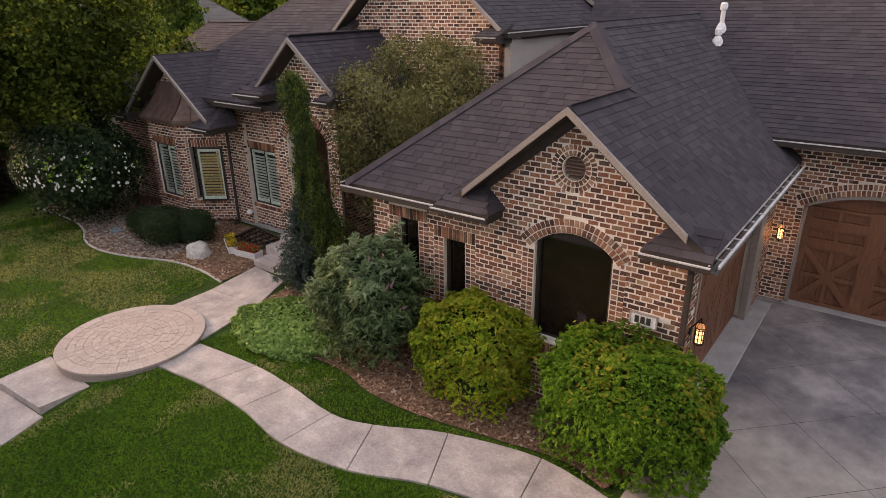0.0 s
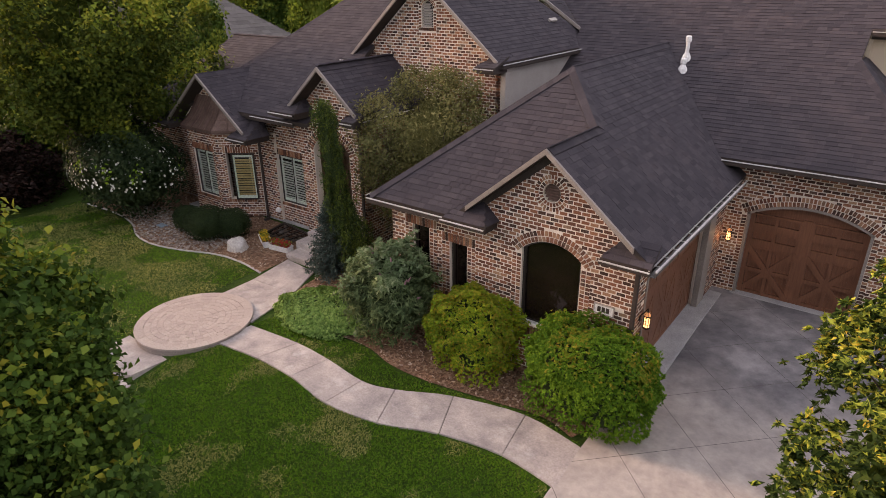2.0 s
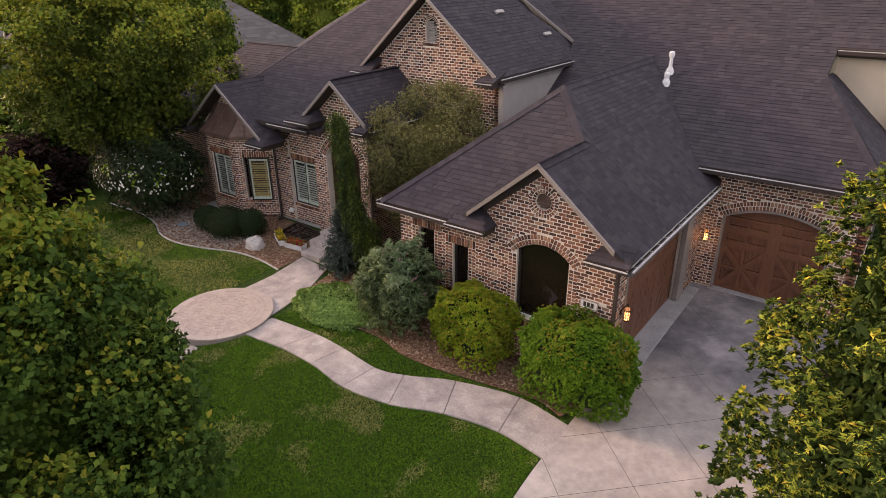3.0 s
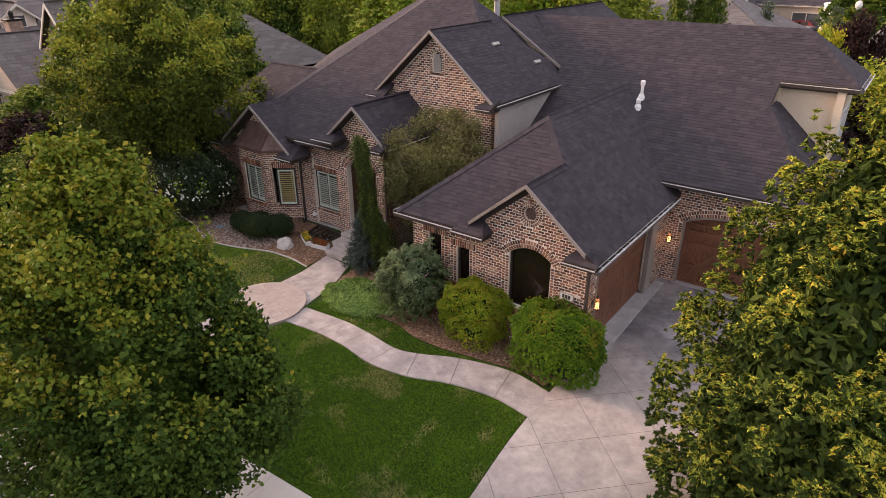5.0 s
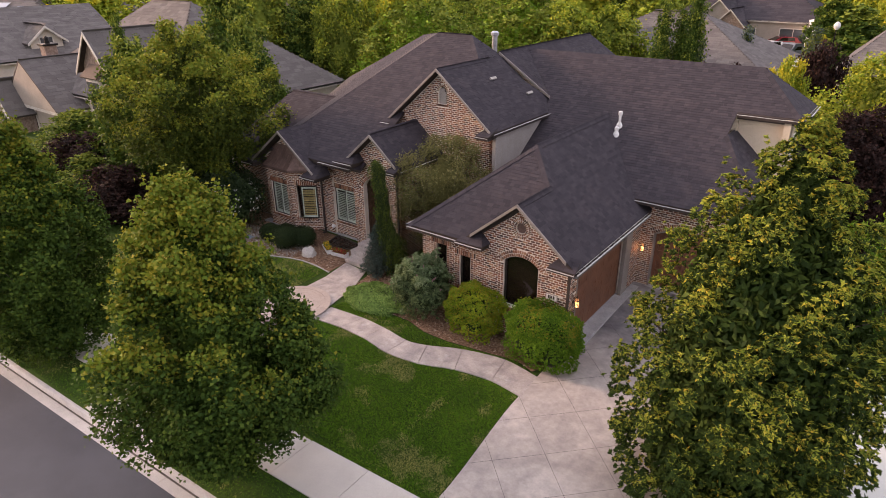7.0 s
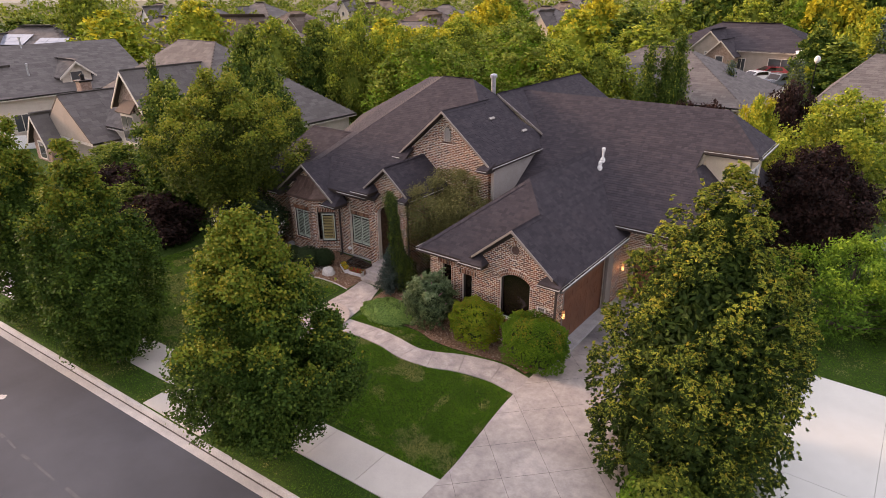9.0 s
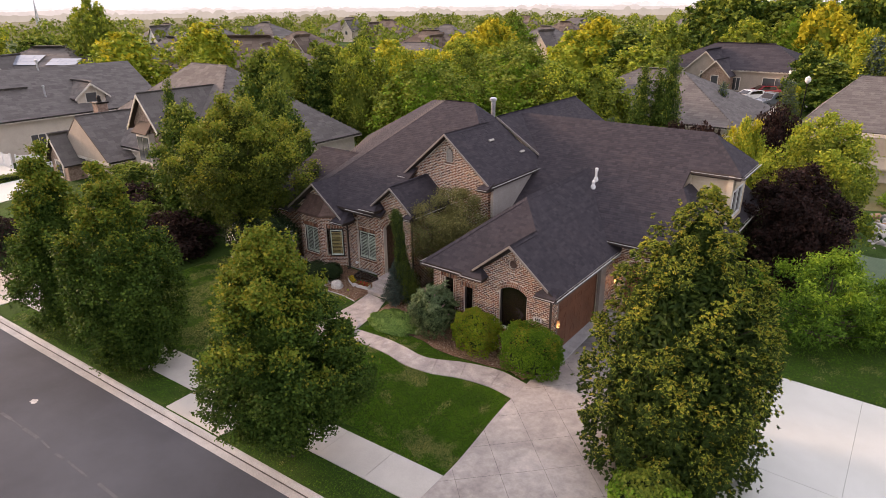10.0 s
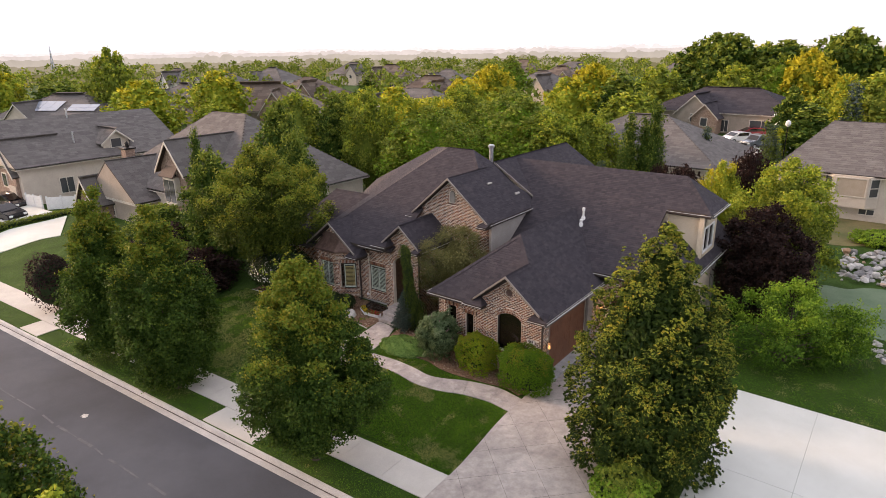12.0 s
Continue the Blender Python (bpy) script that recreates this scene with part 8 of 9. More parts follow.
def hedge(p, q, w, h, seed, label):
    p, q = np.array(p), np.array(q)
    rs = np.random.RandomState(seed)
    S = thing("hedge", (*p, 0.1), label, "hedge")
    d = (q - p) / np.linalg.norm(q - p)
    nn = np.array([-d[1], d[0]])
    L = np.linalg.norm(q - p)
    m = int(L * 500)
    s, a = rs.rand(m) * L, rs.rand(m)
    prof = np.where(a < 0.3, -1, np.where(a < 0.7, 0, 1))
    lat = np.where(prof == 0, rs.uniform(-w / 2, w / 2, m), prof * w / 2)
    z = np.where(prof == 0, h, rs.rand(m) * h)
    pos = np.stack([p[0] + d[0] * s + nn[0] * lat, p[1] + d[1] * s + nn[1] * lat, z + 0.1], 1) + rs.normal(size=(m, 3)) * 0.04
    # solid dark block added in place of shade inside the hedge
    part("shade_core", prism(bmesh.new(), [(*(p - nn * w * 0.42), 0), (*(q - nn * w * 0.42), 0), (*(q + nn * w * 0.42), 0), (*(p + nn * w * 0.42), 0)], (0, 0, h)), L_BALL, S)
    ob = part("leaves", leaf_mesh("leaves", pos, rs.normal(size=(m, 3)) + np.array([0, 0, 0.6]), 0.13 * rs.uniform(0.6, 1.3, m), [L_MID], None, 0.5, rs), None, S)
    ob["kind"] = "stuff"


hedge((-48.7, -1.6), (-48.9, 5.4), 0.9, 0.85, 3, "low clipped green hedge beside a driveway")


def panel_fence(p, q, h, label, mat, w=1.2):
    p, q = Vector((*p, 0)), Vector((*q, 0))
    F = thing("fence", p, label, "fence")
    d = (q - p).normalized()
    n = int((q - p).length / w)
    nn = Vector((-d.y, d.x, 0)) * 0.03
    for k in range(n + 1):
        a = p + d * w * k
        part("post", prism(bmesh.new(), [a - d * 0.06 - nn * 2, a + d * 0.06 - nn * 2, a + d * 0.06 + nn * 2, a - d * 0.06 + nn * 2], (0, 0, h + 0.12)), mat, F)
        if k < n:
            b = a + d * (w - 0.06)
            part("panel", prism(bmesh.new(), [a + d * 0.06 - nn, b - nn, b + nn, a + d * 0.06 + nn], (0, 0, h)), mat, F)


panel_fence((-55.2, 4.2), (-52.0, 4.7), 1.75, "white vinyl privacy fence by the house", M_WHITE)
panel_fence((-52.0, 4.7), (-48.6, 8.4), 1.75, "white vinyl privacy fence by the house", M_WHITE)
panel_fence((2.25, 18.6), (5.0, 19.2), 1.95, "weathered pale fence beside the house", M_STUCCO_GREY)
shrub("garden_shrub", (8.7, 35.0, 0.1), (1.9, 1.2, 1.3), 3600, 0.15, [L_GREEN], "low green shrub above the rockery", 61, 0.3, 2.2, 0.15, 0.6)


def car(name, at, turn, label, paint, pickup=False, seed=1):
    C = thing(name, (0, 0, 0), label, "car", "parked cars")
    L, W = (5.6, 2.0) if pickup else (4.6, 1.85)
    side = [(-L / 2, 0.45), (-L / 2 + 0.05, 0.95), (-L / 2 + 0.5, 1.05)] + ([(-0.6, 1.08), (-0.45, 1.82), (0.9, 1.85)] if pickup else [(-1.6, 1.5), (-0.6, 1.62), (0.5, 1.58)]) + [(1.45, 1.08), (L / 2 - 0.1, 0.92), (L / 2, 0.6), (L / 2 - 0.02, 0.40)]
    bm = bmesh.new()
    prism(bm, [(x, -W / 2, z) for x, z in side], (0, W, 0))
    bmesh.ops.bevel(bm, geom=bm.edges[:], offset=0.06, segments=2, affect="EDGES")
    part("body", bm, paint, C)
    for s in (-1, 1):
        x0, x1 = (-0.35, 1.0) if pickup else (-1.3, 1.0)
        bm = bmesh.new()
        prism(bm, [(x0, s * (W / 2 + 0.004), 1.08), (x1, s * (W / 2 + 0.004), 1.08), (x1 - 0.5, s * (W / 2 + 0.004), 1.5), (x0 + 0.15, s * (W / 2 + 0.004), 1.5)], (0, s * 0.01, 0))
        part("side_window", bm, M_GLASS_DARK, C)
        for x in (-L / 2 + 0.95, L / 2 - 0.9):
            bm = tube(bmesh.new(), (x, s * (W / 2 - 0.2), 0.36), (x, s * (W / 2 + 0.02), 0.36), 0.36, 0.36, 18)
            t = part("tyre", bm, M_IRON, C)
            part("rim", tube(bmesh.new(), (x, s * (W / 2 + 0.01), 0.36), (x, s * (W / 2 + 0.03), 0.36), 0.22, 0.20, 14), M_SILVER, t)
        part("headlight", boxes((L / 2 - 0.14, s * (W / 2 - 0.42), 0.68, L / 2 + 0.015, s * (W / 2 - 0.1), 0.84), bevel=0.02), M_WHITE, C)
    part("windscreen", prism(bmesh.new(), [(1.42, -W / 2 + 0.15, 1.14), (1.42, W / 2 - 0.15, 1.14), (0.95 if pickup else 0.62, W / 2 - 0.22, 1.72 if pickup else 1.52), (0.95 if pickup else 0.62, -W / 2 + 0.22, 1.72 if pickup else 1.52)], (0.03, 0, 0.02)), M_GLASS_DARK, C)
    part("grille", boxes((L / 2 - 0.05, -0.5, 0.5, L / 2 + 0.02, 0.5, 0.75), bevel=0.01), M_IRON, C)
    C.matrix_basis = pose(*at, 0, 0, turn)


def paint(name, col):
    m, nt, b = nodes_of(name, 0.25, 0.2, 0.5)
    b.inputs["Base Color"].default_value = (*col, 1)
    b.inputs["Coat Weight"].default_value = 0.6
    return m


car("white_car", (-12.0, 83.5, 0.05), 235, "white compact car parked on the drive", paint("white_car_paint", (0.75, 0.75, 0.75)))
car("grey_pickup", (-8.4, 80.5, 0.05), 238, "grey-blue pickup truck parked on the drive", paint("grey_car_paint", (0.16, 0.18, 0.21)), True)
car("red_car", (-11.4, 90.0, 0.05), 215, "dark red car parked near the garage", paint("red_car_paint", (0.22, 0.02, 0.03)))
car("dark_car", (-53.2, 1.2, 0.1), 20, "black car parked on the neighbour's drive", paint("black_car_paint", (0.015, 0.015, 0.018)))
car("dark_car", (-57.5, 3.6, 0.1), 10, "black car parked by the neighbour's garage", paint("charcoal_car_paint", (0.03, 0.03, 0.035)))


def covered_trailer():
    T = thing("covered_trailer", (-5.2, 90.5, 0), "tall vehicle under a white cover", "trailer")
    bm = bmesh.new()
    bmesh.ops.create_cube(bm, size=1.0)
    bmesh.ops.transform(bm, matrix=pose(-5.6, 90.5, 2.2, 0, 0, 60) @ Matrix.Diagonal((6.5, 2.6, 3.6, 1)), verts=bm.verts)
    bmesh.ops.subdivide_edges(bm, edges=bm.edges[:], cuts=6, use_grid_fill=True)
    for v in bm.verts:
        v.co += Vector((noise.noise(v.co * 0.9), noise.noise(v.co * 0.9 + Vector((5, 0, 0))), noise.noise(v.co * 0.8 + Vector((0, 5, 0))))) * 0.35
    part("cover", bm, M_WHITE, T, smooth=True)


covered_trailer()
D = thing("far_drive", (-9, 82, 0), "pale concrete driveway with parked cars", "driveway", kind="structure")
part("slab", prism(bmesh.new(), [(-17, 74, 0.18), (-5, 70, 0.18), (-1, 93, 0.18), (-13, 94, 0.18)], (0, 0, 0.06)), M_PAD, D)


def street_lamp(at):
    S = thing("street_lamp", at, "tall black street lamp with a white globe", "street lamp")
    part("pole", lathe(bmesh.new(), at, [(0.14, 0), (0.10, 0.4), (0.06, 0.6), (0.05, 5.2)], 10), M_IRON, S)
    part("globe", lathe(bmesh.new(), (at[0], at[1], at[2] + 5.2), [(0.1, 0), (0.27, 0.2), (0.3, 0.38), (0.24, 0.6), (0.06, 0.74)], 14), M_WHITE, S)


street_lamp((-2.4, 62.0, 0.0))
mast = thing("radio_mast", (-270, 94, 0), "distant steel radio mast on the horizon", "mast")
bm = bmesh.new()
for a, b in ((0, 1), (1, 2), (2, 0)):
    p = [Vector((-270 + 1.2 * math.cos(k * 2.09), 94 + 1.2 * math.sin(k * 2.09), 0)) for k in range(3)]
    tube(bm, p[a], Vector((-270, 94, 16.5)), 0.25, 0.12, 5)
    for j in range(8):
        tube(bm, p[a].lerp(Vector((-270, 94, 16.5)), j / 9), p[b].lerp(Vector((-270, 94, 16.5)), (j + 1) / 9), 0.1, 0.1, 4)

part("lattice", bm, M_SILVER, mast)

# putting green and rockery at the side
M_DRY_LAWN = two_scale("dry_lawn", (0.085, 0.105, 0.030), (0.20, 0.165, 0.075), 70, 0.35, 0.95, 0.4, grain=0.4)
ob = part("neighbour_lawn", prism(bmesh.new(), [(*p, 0.0) for p in fine([(3.0, 34.6), (6.0, 33.2), (9.5, 35.2), (15.0, 36.0), (24.0, 38.0), (24.0, 41.7), (2.6, 41.7)], 3)], (0, 0, 0.4)), M_DRY_LAWN)
tagged(ob, "dry brownish lawn before the tan house", "lawn", kind="structure")
M_TURF = two_scale("putting_turf", (0.105, 0.165, 0.090), (0.165, 0.225, 0.135), 80, 0.6, 0.9, 0.3)
turf = [(6.2, 20.5), (7.0, 18.2), (8.4, 17.6), (10.5, 17.4), (13, 18.5), (13.5, 23), (11.5, 25.2), (8.8, 25.0), (7.6, 24.0), (6.3, 23.8)]
ob = part("putting_green", prism(bmesh.new(), [(*p, 0.36) for p in fine(turf + turf[:1], 4)[:-1]], (0, 0, 0.05)), M_TURF)
tagged(ob, "smooth green artificial putting turf", "putting green", kind="structure")
M_STONE = varied("rockery_stone", [(0, (0.25, 0.25, 0.25)), (0.35, (0.40, 0.385, 0.37)), (0.85, (0.62, 0.59, 0.55)), (0.93, (0.66, 0.62, 0.56)), (1, (0.36, 0.20, 0.10))], "object", 20, 0.9, 0.5)
rng = random.Random(12)


def rock(at, s, seed):
    """An angular broken stone: the hull of a few scattered points."""
    r = random.Random(seed * 7 + 1)
    bm = bmesh.new()
    for i in range(12):
        v = Vector((r.gauss(0, 1), r.gauss(0, 1), r.gauss(0, 1))).normalized()
        bm.verts.new((at[0] + v.x * s * r.uniform(0.75, 1.2), at[1] + v.y * s * r.uniform(0.6, 1.0), at[2] + v.z * s * 0.75))
    bmesh.ops.convex_hull(bm, input=bm.verts)
    bmesh.ops.delete(bm, geom=[v for v in bm.verts if not v.link_faces], context="VERTS")
    bmesh.ops.bevel(bm, geom=bm.edges[:], offset=s * 0.05, segments=1, affect="EDGES")
    ob = part("rockery_stone", bm, M_STONE)
    tagged(ob, "pale grey angular rockery stone in a heap", "rock", "rockery stones")


for k in range(206):
    t = rng.random()
    if k < 170:
        y = rng.uniform(25.5, 32.4)
        x = rng.uniform(6.7, 11.8 - max(0, y - 30.5))
    else:
        x, y = 8.8 + t * 4 + rng.uniform(-0.3, 0.3), 16.8 - t * 4.5 + rng.uniform(-0.7, 0.7)
    s = rng.uniform(0.13, 0.36) * (1 if k < 170 else 0.7)
    rock((x, y, 0.36 + rng.uniform(0, 0.35) * (1 if k < 170 else 0.3)), s, k)


# trees of the neighbourhood: each kind built once, then copied
def round_top(r):
    return lambda q: r * max(0.05, math.sin(math.pi * min(1.0, 0.14 + 0.86 * q))) ** 0.6


KIND = {
    "maple": (8.5, 1.2, round_top(3.1), 62, 270, 0.215, 1.0, [L_MID, L_LIME], "leafy green garden tree", 0.25),
    "lime": (8.0, 1.2, round_top(2.9), 58, 270, 0.21, 0.95, [L_LIME, L_GOLD], "yellow-green garden tree turning gold", 0.10),
    "dark": (9.0, 1.0, oval(2.7, 0.3, 0.8), 62, 250, 0.21, 0.9, [L_TREE, L_MID], "dark green dense garden tree", 0.25),
    "poplar": (9.0, 0.4, lambda q: 0.8 * max(0.12, math.sin(math.pi * min(1, 0.2 + 0.8 * q))) ** 0.6, 60, 190, 0.15, 0.42, [L_TREE, L_MID], "tall narrow columnar poplar tree", 0.14),
    "conifer": (7.0, 0.3, lambda q: 1.4 * (1 - q) + 0.05, 60, 130, 0.16, 0.4, [L_CEDAR, L_SPRUCE], "pointed green conifer tree", 0.3),
    "purple": (6.0, 0.8, round_top(2.3), 56, 170, 0.20, 0.75, [L_PURPLE], "dark purple-leaved plum tree", 0),
    "gold": (8.0, 1.2, round_top(2.8), 58, 190, 0.26, 0.95, [L_LIME, L_GOLD], "golden autumn garden tree", 0.6),
    "oak": (9.0, 1.0, round_top(3.2), 66, 190, 0.27, 1.0, [L_TREE, L_MID], "tall rounded dark green tree", 0.35),
    "willow": (9.5, 1.0, round_top(3.3), 66, 270, 0.215, 1.05, [L_GREEN, L_MID], "broad bright green garden tree", 0.4),
}
made_kinds = {}


def plant(kind, x, y, s=1.0, sz=None, turn=0):
    """A garden tree copied from the first of its kind; those far off carry fewer, larger leaves."""
    h, c0, prof, n, per, leaf, cr, mats, label, tip = KIND[kind]
    if math.hypot(x - 9, y + 17) > 85:
        kind, per, leaf = kind + " far", 66, 0.4 * leaf / 0.215 if leaf > 0.2 else leaf * 1.5
    m = pose(x, y, -0.1, 0, 0, turn) @ Matrix.Diagonal((s, s, sz or s, 1))
    if kind not in made_kinds:
        T = tree("garden_tree", (0, 0, 0), h, c0, prof, n, per, leaf, cr, mats, label, 100 + len(made_kinds), tip, 0.16, group="garden trees", world=False, limbs=14, droop=0.3, core=0.55, tri=True, aspect=0.85, spray=6, spray_r=0.22, ragged=0.42, tufts=0.2)
        made_kinds[kind] = T
        T.matrix_basis = m
        return
    k = made_kinds[kind].scale
    copy_thing(made_kinds[kind], m @ Matrix.Diagonal((1 / k[0], 1 / k[1], 1 / k[2], 1)))


RIGHT_SIDE = (
    ("lime", -0.4, 26.0, 0.42, 0.85), ("purple", -3.3, 27.4, 0.7, 0.98), ("purple", -5.2, 28.2, 0.5, 0.95), ("purple", 0.8, 28.5, 0.65, 1.2),
    ("poplar", -9.1, 32.0, 0.8, 0.98), ("poplar", -7.2, 32.4, 0.75, 1.10), ("poplar", -8.2, 33.0, 0.7, 0.95), ("conifer", -10.3, 29.5, 0.55, 0.78), ("conifer", -12.6, 29.8, 0.55, 0.8), ("conifer", -6.8, 45.9, 0.75, 0.95), ("conifer", -3.9, 62, 1.0, 0.78))
RIGHT_FAR = (
    ("dark", -1.4, 72.5, 1.3, 0.75), ("dark", -4.4, 77.1, 0.9, 0.95), ("gold", -7.7, 112, 1.3, 1.6), ("lime", 1.4, 123, 1.4, 1.6), ("oak", -2.5, 118, 1.6, 1.8), ("oak", -24.9, 129, 1.7, 1.75), ("oak", -36.4, 147, 1.9, 1.6), ("oak", -15, 132, 2.0, 1.6), ("oak", -30, 140, 1.8, 1.8), ("maple", 6, 134, 2.0, 1.8), ("maple", -20, 136, 1.8, 1.6), ("willow", -8, 138, 1.8, 1.55),
    ("maple", -19.5, 112, 1.3, 1.2), ("willow", -12.5, 113, 1.2, 1.2), ("oak", 9, 104, 1.4, 1.4), ("lime", -4.5, 70.0, 0.4, 0.5), ("conifer", 2.0, 80, 1.3, 1.3), ("maple", 5.0, 86, 1.3, 1.2), ("oak", 9.0, 92, 1.3, 1.2), ("lime", 0.0, 92, 1.0, 1.2))
BEHIND = (
    ("willow", -25.0, 26.6, 1.23, 0.95), ("lime", -28.0, 27.6, 0.78, 1.2), ("willow", -21.0, 34.6, 1.37, 0.98), ("maple", -17.0, 33.5, 1.05, 0.98), ("maple", -14.6, 36.0, 0.98, 0.95), ("dark", -36.1, 25.4, 0.98, 1.1), ("maple", -32.4, 26.3, 0.85, 1.2),
    ("lime", -30.0, 33.0, 1.17, 1.15), ("lime", -34.0, 38.0, 1.17, 1.1), ("willow", -26.0, 42.0, 1.30, 1.0), ("maple", -39.3, 23.2, 1.10, 1.15), ("lime", -32.3, 68.5, 1.49, 1.2), ("dark", -25.8, 71.4, 1.69, 1.12), ("maple", -22.0, 66.0, 1.30, 0.95))
BEHIND_FAR = (
    ("willow", -68.4, 111, 1.26, 1.2), ("gold", -64.0, 96.5, 1.26, 1.3), ("gold", -66.0, 89.0, 1.15, 1.0), ("lime", -44.0, 60.0, 1.26, 1.1), ("maple", -40.0, 52.0, 1.15, 1.05), ("lime", -50.0, 50.0, 1.26, 1.1), ("gold", -48.0, 112.0, 1.38, 1.3), ("maple", -49.0, 78.0, 1.2, 0.85),
    ("maple", -30.0, 88.0, 1.2, 0.9), ("maple", -30.0, 100.0, 1.38, 1.2), ("conifer", -84.0, 100.0, 0.9, 1.0))
NEXT_DOOR = (
    ("dark", -25.2, 4.6, 0.85, 0.9), ("poplar", -31.6, 7.6, 0.5, 0.98), ("poplar", -30.4, 7.9, 0.45, 0.85), ("purple", -23.4, 1.9, 0.8, 0.5), ("dark", -25.6, 1.8, 0.7, 0.36), ("dark", -29.5, 3.6, 0.8, 0.5), ("purple", -27.6, 2.4, 0.9, 0.62), ("dark", -33.0, 4.2, 0.7, 0.42), ("dark", -28.6, 12.6, 0.9, 1.15), ("dark", -25.0, 11.0, 0.7, 0.95))
LEFT_FAR = (
    ("lime", -79.4, 29.4, 1.65, 1.25), ("lime", -82.5, 43.8, 1.49, 1.35), ("maple", -108.0, 39.0, 1.26, 1.65), ("oak", -130.0, 38.0, 1.3, 0.9), ("lime", -134.0, 30.0, 1.32, 1.3), ("gold", -140.0, 24.0, 1.32, 1.3), ("maple", -72.0, 36.0, 0.99, 0.8), ("lime", -78.0, 74.0, 1.0, 0.8),
    ("maple", -99.0, 70.0, 1.2, 0.85), ("dark", -96.0, 92.0, 1.2, 0.85), ("dark", -100.0, 52.0, 1.10, 1.0), ("gold", -128.0, 18.0, 1.43, 1.1), ("maple", -66.0, 56.0, 1.0, 0.85))
for k, row in enumerate(RIGHT_SIDE + RIGHT_FAR + BEHIND + BEHIND_FAR + NEXT_DOOR + LEFT_FAR):
    plant(*row, turn=(k * 67) % 360)

tree("garden_tree", (4.2, 21.6, 0.2), 7.6, 1.0, round_top(2.5), 84, 420, 0.135, 0.72, [L_MID, L_LIME], "yellow-green tree behind the plum tree", 44, 0.5, 0.14, 0.8, limbs=24, spray=8, spray_r=0.15, ragged=0.6, tufts=0.25, tri=True)
tree("garden_tree", (4.0, 17.2, 0.2), 5.9, 0.5, round_top(2.3), 90, 330, 0.12, 0.62, [L_PURPLE], "dense dark purple plum tree by the house", 45, 0, 0.12, 0.9, limbs=20, spray=8, spray_r=0.12, ragged=0.35, tri=True)
# feathery low tree over the side lawn
tree("garden_tree", (6.25, 12.4, 0.3), 3.65, 0.4, steps((0, 1.3), (0.25, 2.3), (0.5, 2.0), (0.8, 1.3), (1, 0.6)), 30, 520, 0.16, 0.72, [L_FEATHER, L_GREEN], "low feathery bright green tree over the side lawn", 42, 0.45, 0.09, 0.36, limbs=34, spray=11, spray_r=0.13, droop=0.9, ragged=0.95, tufts=0.3, core=0, upright=0.1)
tree("garden_tree", (7.9, 13.6, 0.3), 2.5, 0.4, steps((0, 0.8), (0.4, 1.3), (1, 0.3)), 20, 330, 0.15, 0.6, [L_FEATHER, L_GREEN], "small feathery bright green sapling beside the putting turf", 43, 0.45, 0.05, 0.36, limbs=14, spray=11, spray_r=0.14, droop=0.9, ragged=0.6, tufts=0.25, core=0, upright=0.1)
tree("garden_tree", (-19.3, 4.1, 0.4), 8.6, 2.9, steps((0, 1.3), (0.2, 2.6), (0.45, 2.8), (0.7, 2.1), (0.9, 1.15), (1, 0.35)), 84, 790, 0.125, 0.78, [L_OLDTREE, L_OLDTREE_LIT], "large olive-green tree beside the house front", 40, 0.4, 0.2, 0.7, limbs=34, shift=(0.5, -0.5), spray=10, spray_r=0.12, hweight=0.5, ragged=0.8, tufts=0.2, core=0.4, upright=0.2, tri=True)
# verge trees on the near side of the street
tree("garden_tree", (-5.9, -13.9, -0.1), 7.2, 1.0, oval(1.5, 0.35, 0.8), 90, 260, 0.12, 0.55, [L_TREE, L_TREE_LIT], "green street tree on the near verge", 41, 0.25, 0.13, 0.72, limbs=20, spray=9, spray_r=0.09)
tree("garden_tree", (-1.3, -14.2, -0.1), 7.0, 1.0, oval(1.5, 0.35, 0.8), 70, 240, 0.12, 0.5, [L_TREE, L_LIME], "young street tree with yellow-green tips on the near verge", 46, 0.3, 0.12, 0.72, limbs=20, spray=9, spray_r=0.09)


def far_woods(name, n, r0, r1, mats, seed, leaf, per, label, share=0.1):
    """Distant tree crowns out to the horizon, as one mass."""
    rs = np.random.RandomState(seed)
    t = np.radians(rs.uniform(-14, 92, n))
    r = np.sqrt(rs.uniform(r0 ** 2, r1 ** 2, n))
    c = np.stack([9 - r * np.sin(t), -17 + r * np.cos(t), rs.uniform(1.2, 4.8, n) + np.maximum(0, r - 170) / 165 * 3.0], 1)
    rad = rs.uniform(1.6, 3.4, n)
    pos, nrm, lit = clump_leaves(rs, c, rad, per, 0.7, 1.25)
    pos[:, 2] = np.maximum(pos[:, 2], 0.2)
    which = np.repeat(rs.rand(n) < share, per)
    W = thing(name, (-100, 150, 0), label, "woods", kind="stuff")
    ob = part("crowns", leaf_mesh("crowns", pos, nrm, leaf * rs.uniform(0.7, 1.3, len(pos)), mats, which, 0.7, rs, tri=True), None, W)
    ob["kind"] = "stuff"


far_woods("far_trees", 900, 120, 335, [L_MID, L_LIME], 5, 0.95, 70, "green and golden trees of the town beyond")
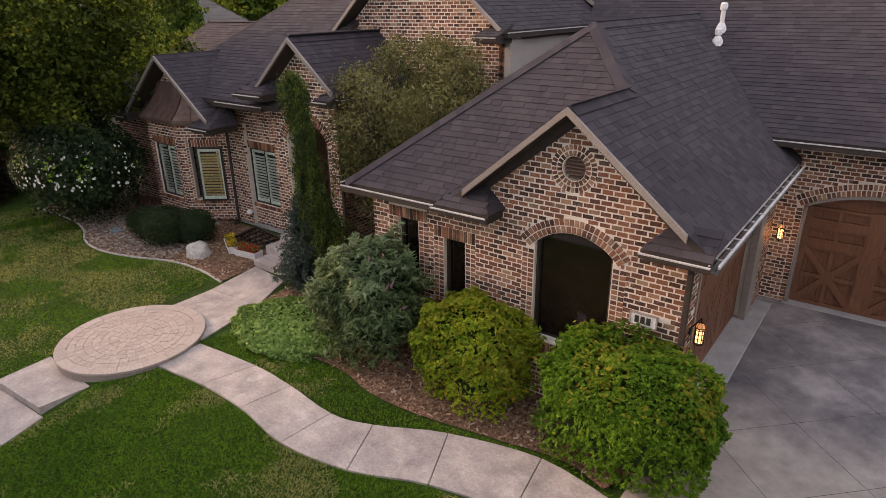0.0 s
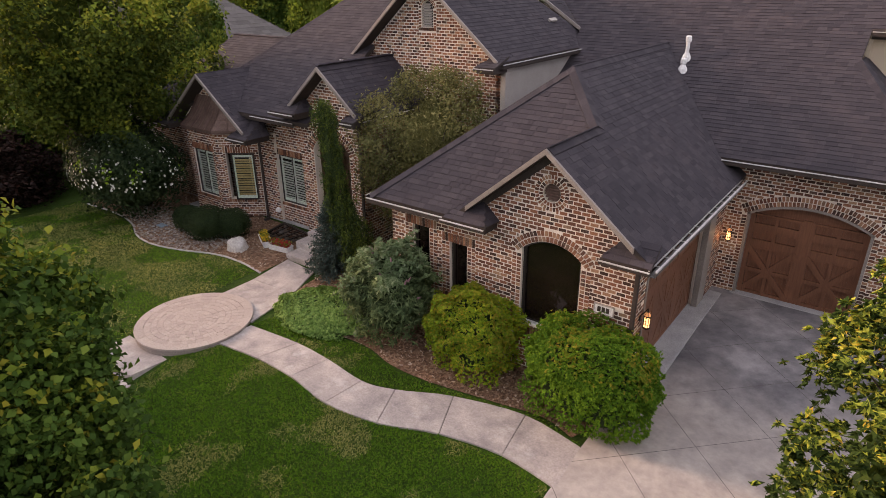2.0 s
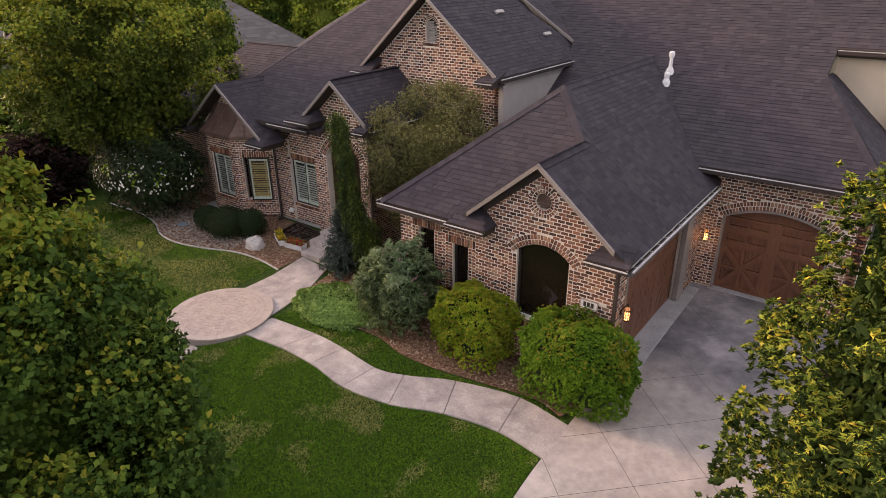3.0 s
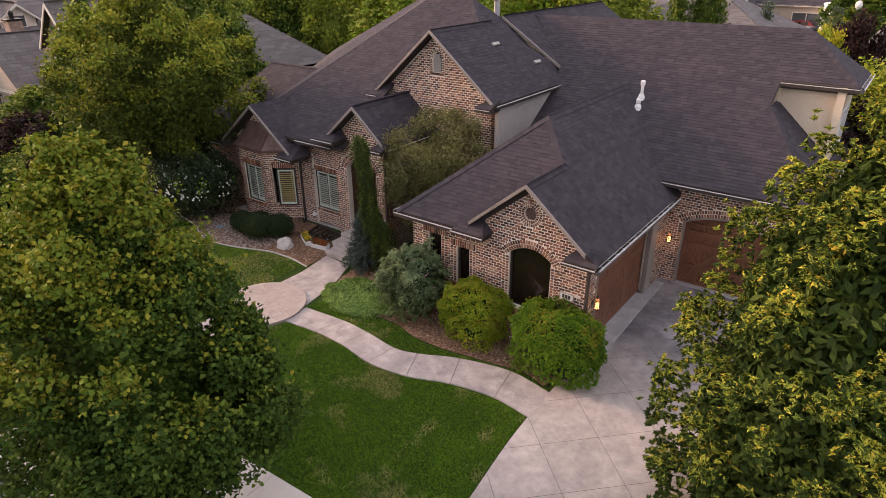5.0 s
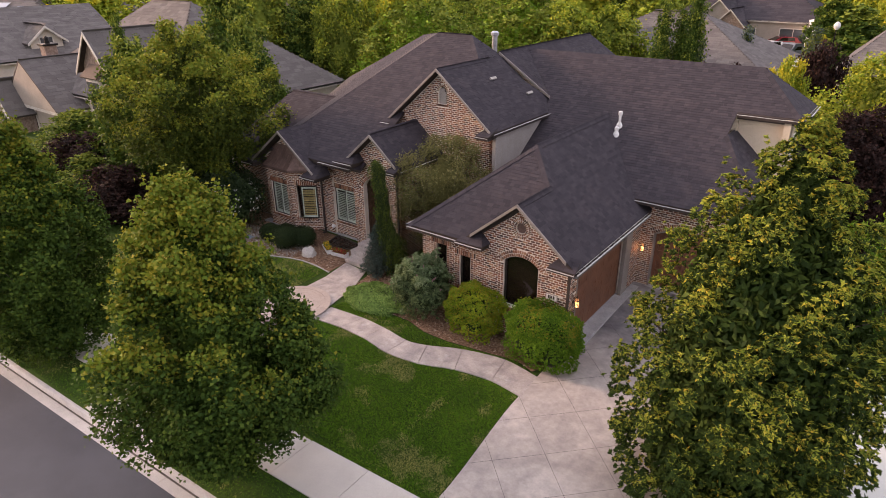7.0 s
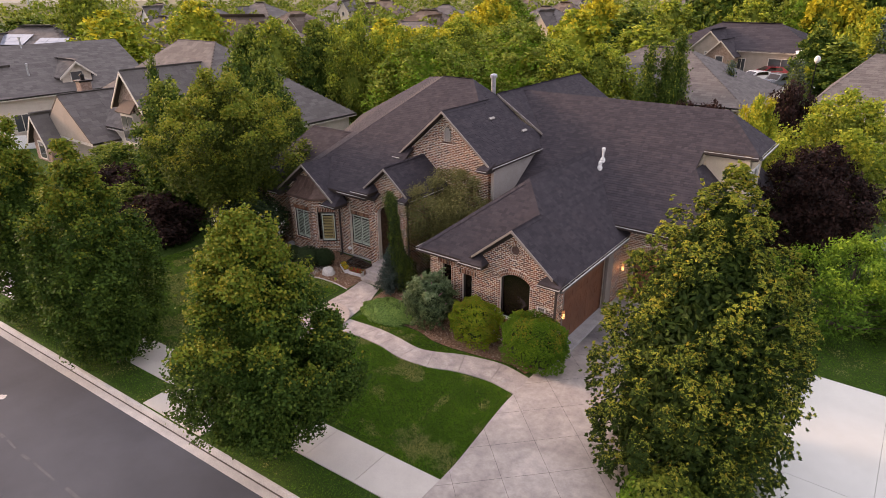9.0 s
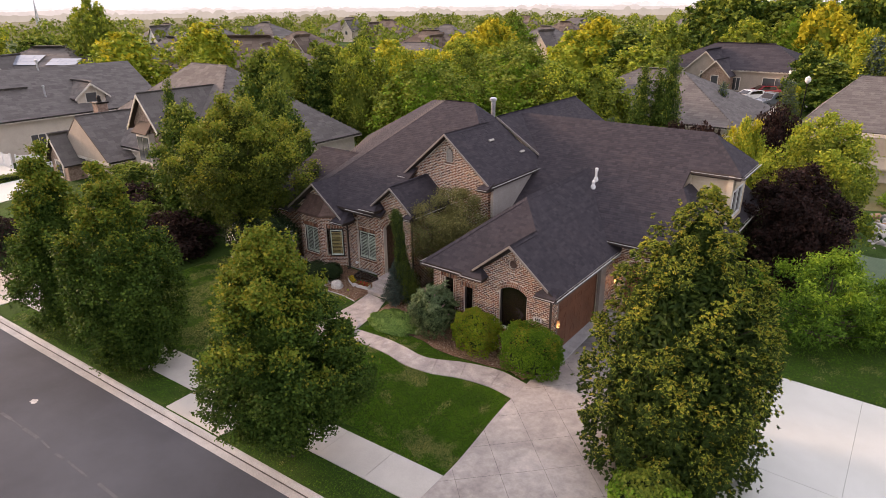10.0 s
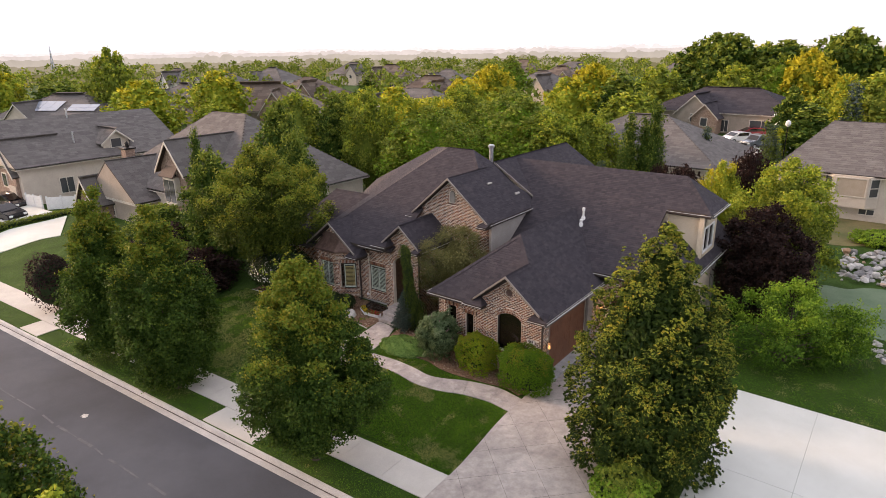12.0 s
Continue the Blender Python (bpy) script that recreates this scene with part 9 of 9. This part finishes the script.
# hazy distance: haze painted as glowing colour, paler with each farther line
def haze_line(name, radius, base, crowns, col, seed, label):
    """A far line of tree crowns: each rises as a rounded hump over its neighbours."""
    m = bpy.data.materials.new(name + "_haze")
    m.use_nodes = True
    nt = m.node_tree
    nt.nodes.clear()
    # glows by itself: the haze is in this colour
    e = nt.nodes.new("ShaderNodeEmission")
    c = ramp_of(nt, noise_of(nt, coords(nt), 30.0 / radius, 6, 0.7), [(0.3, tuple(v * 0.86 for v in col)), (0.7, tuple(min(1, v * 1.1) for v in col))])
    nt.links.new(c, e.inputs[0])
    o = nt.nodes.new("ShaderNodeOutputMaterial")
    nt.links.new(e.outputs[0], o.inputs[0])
    rs = np.random.RandomState(seed)
    n = 2600
    t = np.radians(np.linspace(-60, 140, n + 1))
    arc = t * radius
    top = np.full(n + 1, base)
    for k in range(int(3.5 * radius / 9)):
        x = rs.uniform(arc[0], arc[-1])
        w, h = rs.uniform(1.2, 5.0) * (0.5 + radius / 900), crowns * rs.uniform(0.2, 0.9) * (0.6 + 0.5 * math.sin(x / radius * 40))
        d = np.abs(arc - x) / w
        top = np.maximum(top, np.where(d < 1, base + h * np.sqrt(np.maximum(0, 1 - d * d)), base))
    rough = np.convolve(rs.uniform(-1, 1, n + 1), np.ones(3) / 3, "same") + 0.6 * np.convolve(rs.uniform(-1, 1, n + 1), np.ones(9) / 4, "same")
    top += rough * 0.16 * crowns
    v, f = [], []
    for a, h in zip(t, top):
        x, y = 9 - radius * math.sin(a), -17 + radius * math.cos(a)
        v += [(x, y, -2), (x, y, h)]
    for k in range(n):
        f.append((2 * k, 2 * k + 2, 2 * k + 3, 2 * k + 1))
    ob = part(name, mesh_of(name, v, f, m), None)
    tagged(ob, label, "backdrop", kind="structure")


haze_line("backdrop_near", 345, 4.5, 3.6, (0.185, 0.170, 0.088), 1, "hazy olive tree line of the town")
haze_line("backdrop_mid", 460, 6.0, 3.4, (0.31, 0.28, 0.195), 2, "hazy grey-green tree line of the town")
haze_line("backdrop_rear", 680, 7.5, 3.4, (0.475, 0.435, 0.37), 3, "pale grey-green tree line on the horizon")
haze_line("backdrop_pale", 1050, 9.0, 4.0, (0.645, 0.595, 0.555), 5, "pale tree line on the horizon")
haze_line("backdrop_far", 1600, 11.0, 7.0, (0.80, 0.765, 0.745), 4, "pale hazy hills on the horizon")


# ---- grass blades on the front lawns ----
L_GRASS = leaf_mat("grass_blade", [(0, (0.046, 0.118, 0.007)), (0.5, (0.082, 0.188, 0.010)), (0.9, (0.125, 0.245, 0.016)), (1, (0.19, 0.22, 0.045))], 0.3)
L_GRASS_DRY = leaf_mat("dry_grass_blade", [(0, (0.14, 0.185, 0.040)), (0.5, (0.24, 0.265, 0.080)), (1, (0.38, 0.37, 0.16))], 0.3)


def lawn(name, n, xr, yr, ok, label, seed, dry):
    rs = np.random.RandomState(seed)
    x, y = rs.uniform(*xr, n), rs.uniform(*yr, n)
    keep = np.array([ok(a, b) for a, b in zip(x, y)])
    x, y = x[keep], y[keep]
    z = np.array([gz(a, b) for a, b in zip(x, y)])
    pos = np.stack([x, y, z + 0.022], 1)
    m = len(x)
    ang = rs.uniform(0, math.tau, m)
    nrm = np.stack([np.cos(ang), np.sin(ang), rs.uniform(0.3, 1.4, m)], 1)
    patch = np.array([noise.fractal(Vector((a * 0.8, b * 0.8, seed)), 0.8, 2.0, 4) for a, b in zip(x, y)])
    which = (patch + rs.uniform(-0.2, 0.2, m)) > dry
    G = thing(name, (x.mean(), y.mean(), 0.2), label, "grass", kind="stuff")
    ob = part("blades", leaf_mesh("blades", pos, nrm, rs.uniform(0.04, 0.085, m), [L_GRASS, L_GRASS_DRY], which, 0.20, rs, -1.5, tri=True), None, G)
    ob["kind"] = "stuff"


WX = [p[0] for p in WALK_BOT]
WB = [p[1] for p in WALK_BOT]
WT = [p[1] for p in WALK_TOP]
WTX = [p[0] for p in WALK_TOP]
RX, RY = [p[0] for p in RIGHT_EDGE if p[0] > -9.62 and p[1] < 3.3], [p[1] for p in RIGHT_EDGE if p[0] > -9.62 and p[1] < 3.3]
in_disc = lambda x, y: math.hypot(x + 10.4, y - 1.03) < 1.27
lawn("front_lawn", 120000, (-9.6, -1.5), (-3.0, 2.0), lambda x, y: y > street_y(x) - 2.5 and y < np.interp(x, WX, WB) - 0.02 and x < -1.57 - 0.30 * smooth(-2.5, 1.8, y) - 0.02 and not in_disc(x, y), "bright green mown front lawn with dry patches", 2, 0.36)
lawn("strip_lawn", 26000, (-9.4, -1.9), (1.7, 3.2), lambda x, y: y > np.interp(x, WTX, WT) + 0.02 and y < np.interp(x, RX, RY) - 0.05 and not in_disc(x, y) and not (x < -9.3 + 0.3 * (y - 1.7) and y > 1.7), "green grass strip between walk and bed", 3, 0.6)
lawn("side_lawn", 110000, (-21, -9.6), (-3.6, 3.6), lambda x, y: y > street_y(x) - 2.5 and y < np.interp(x, [p[0] for p in LEFT_EDGE], [p[1] for p in LEFT_EDGE]) - 0.06 and not in_disc(x, y) and not (-11.4 < x and y > 1.7) and not (-11.2 < x < -9.5 and y < 1.0), "patchy green side lawn with dry spots", 4, -0.06)
lawn("verge_grass", 30000, (-24, -1.7), (-6.4, -3.9), lambda x, y: street_y(x) - 5.04 < y < street_y(x) - 3.94 and not -11.62 < x < -8.58, "green grass verge between kerb and sidewalk", 5, 0.3)
lawn("rear_lawn", 48000, (4.2, 14), (8.62, 17.0), lambda x, y: math.hypot(x - 10, y - 21) > 4.6, "shaded green lawn beside the putting turf", 6, 0.4)


# ---- single bricks and shingles nearest the camera's side ----
near = garage_front.split(lambda c: -4.9 < c.x < -1.7 and 3.0 < c.z < 5.0)[:300]
garage_front.joined("brickwork", M_BRICK, house, near)
garage_front.single("brick", M_BRICK_ONE, house, near)
roof, pc = shingle_sets["wing_right"]
near = pc.split(lambda c: c.y < 6.2)[:300]
pc.joined("shingles", M_SHINGLE, roof, near)
pc.single("shingle", M_SHINGLE_ONE, roof, near)
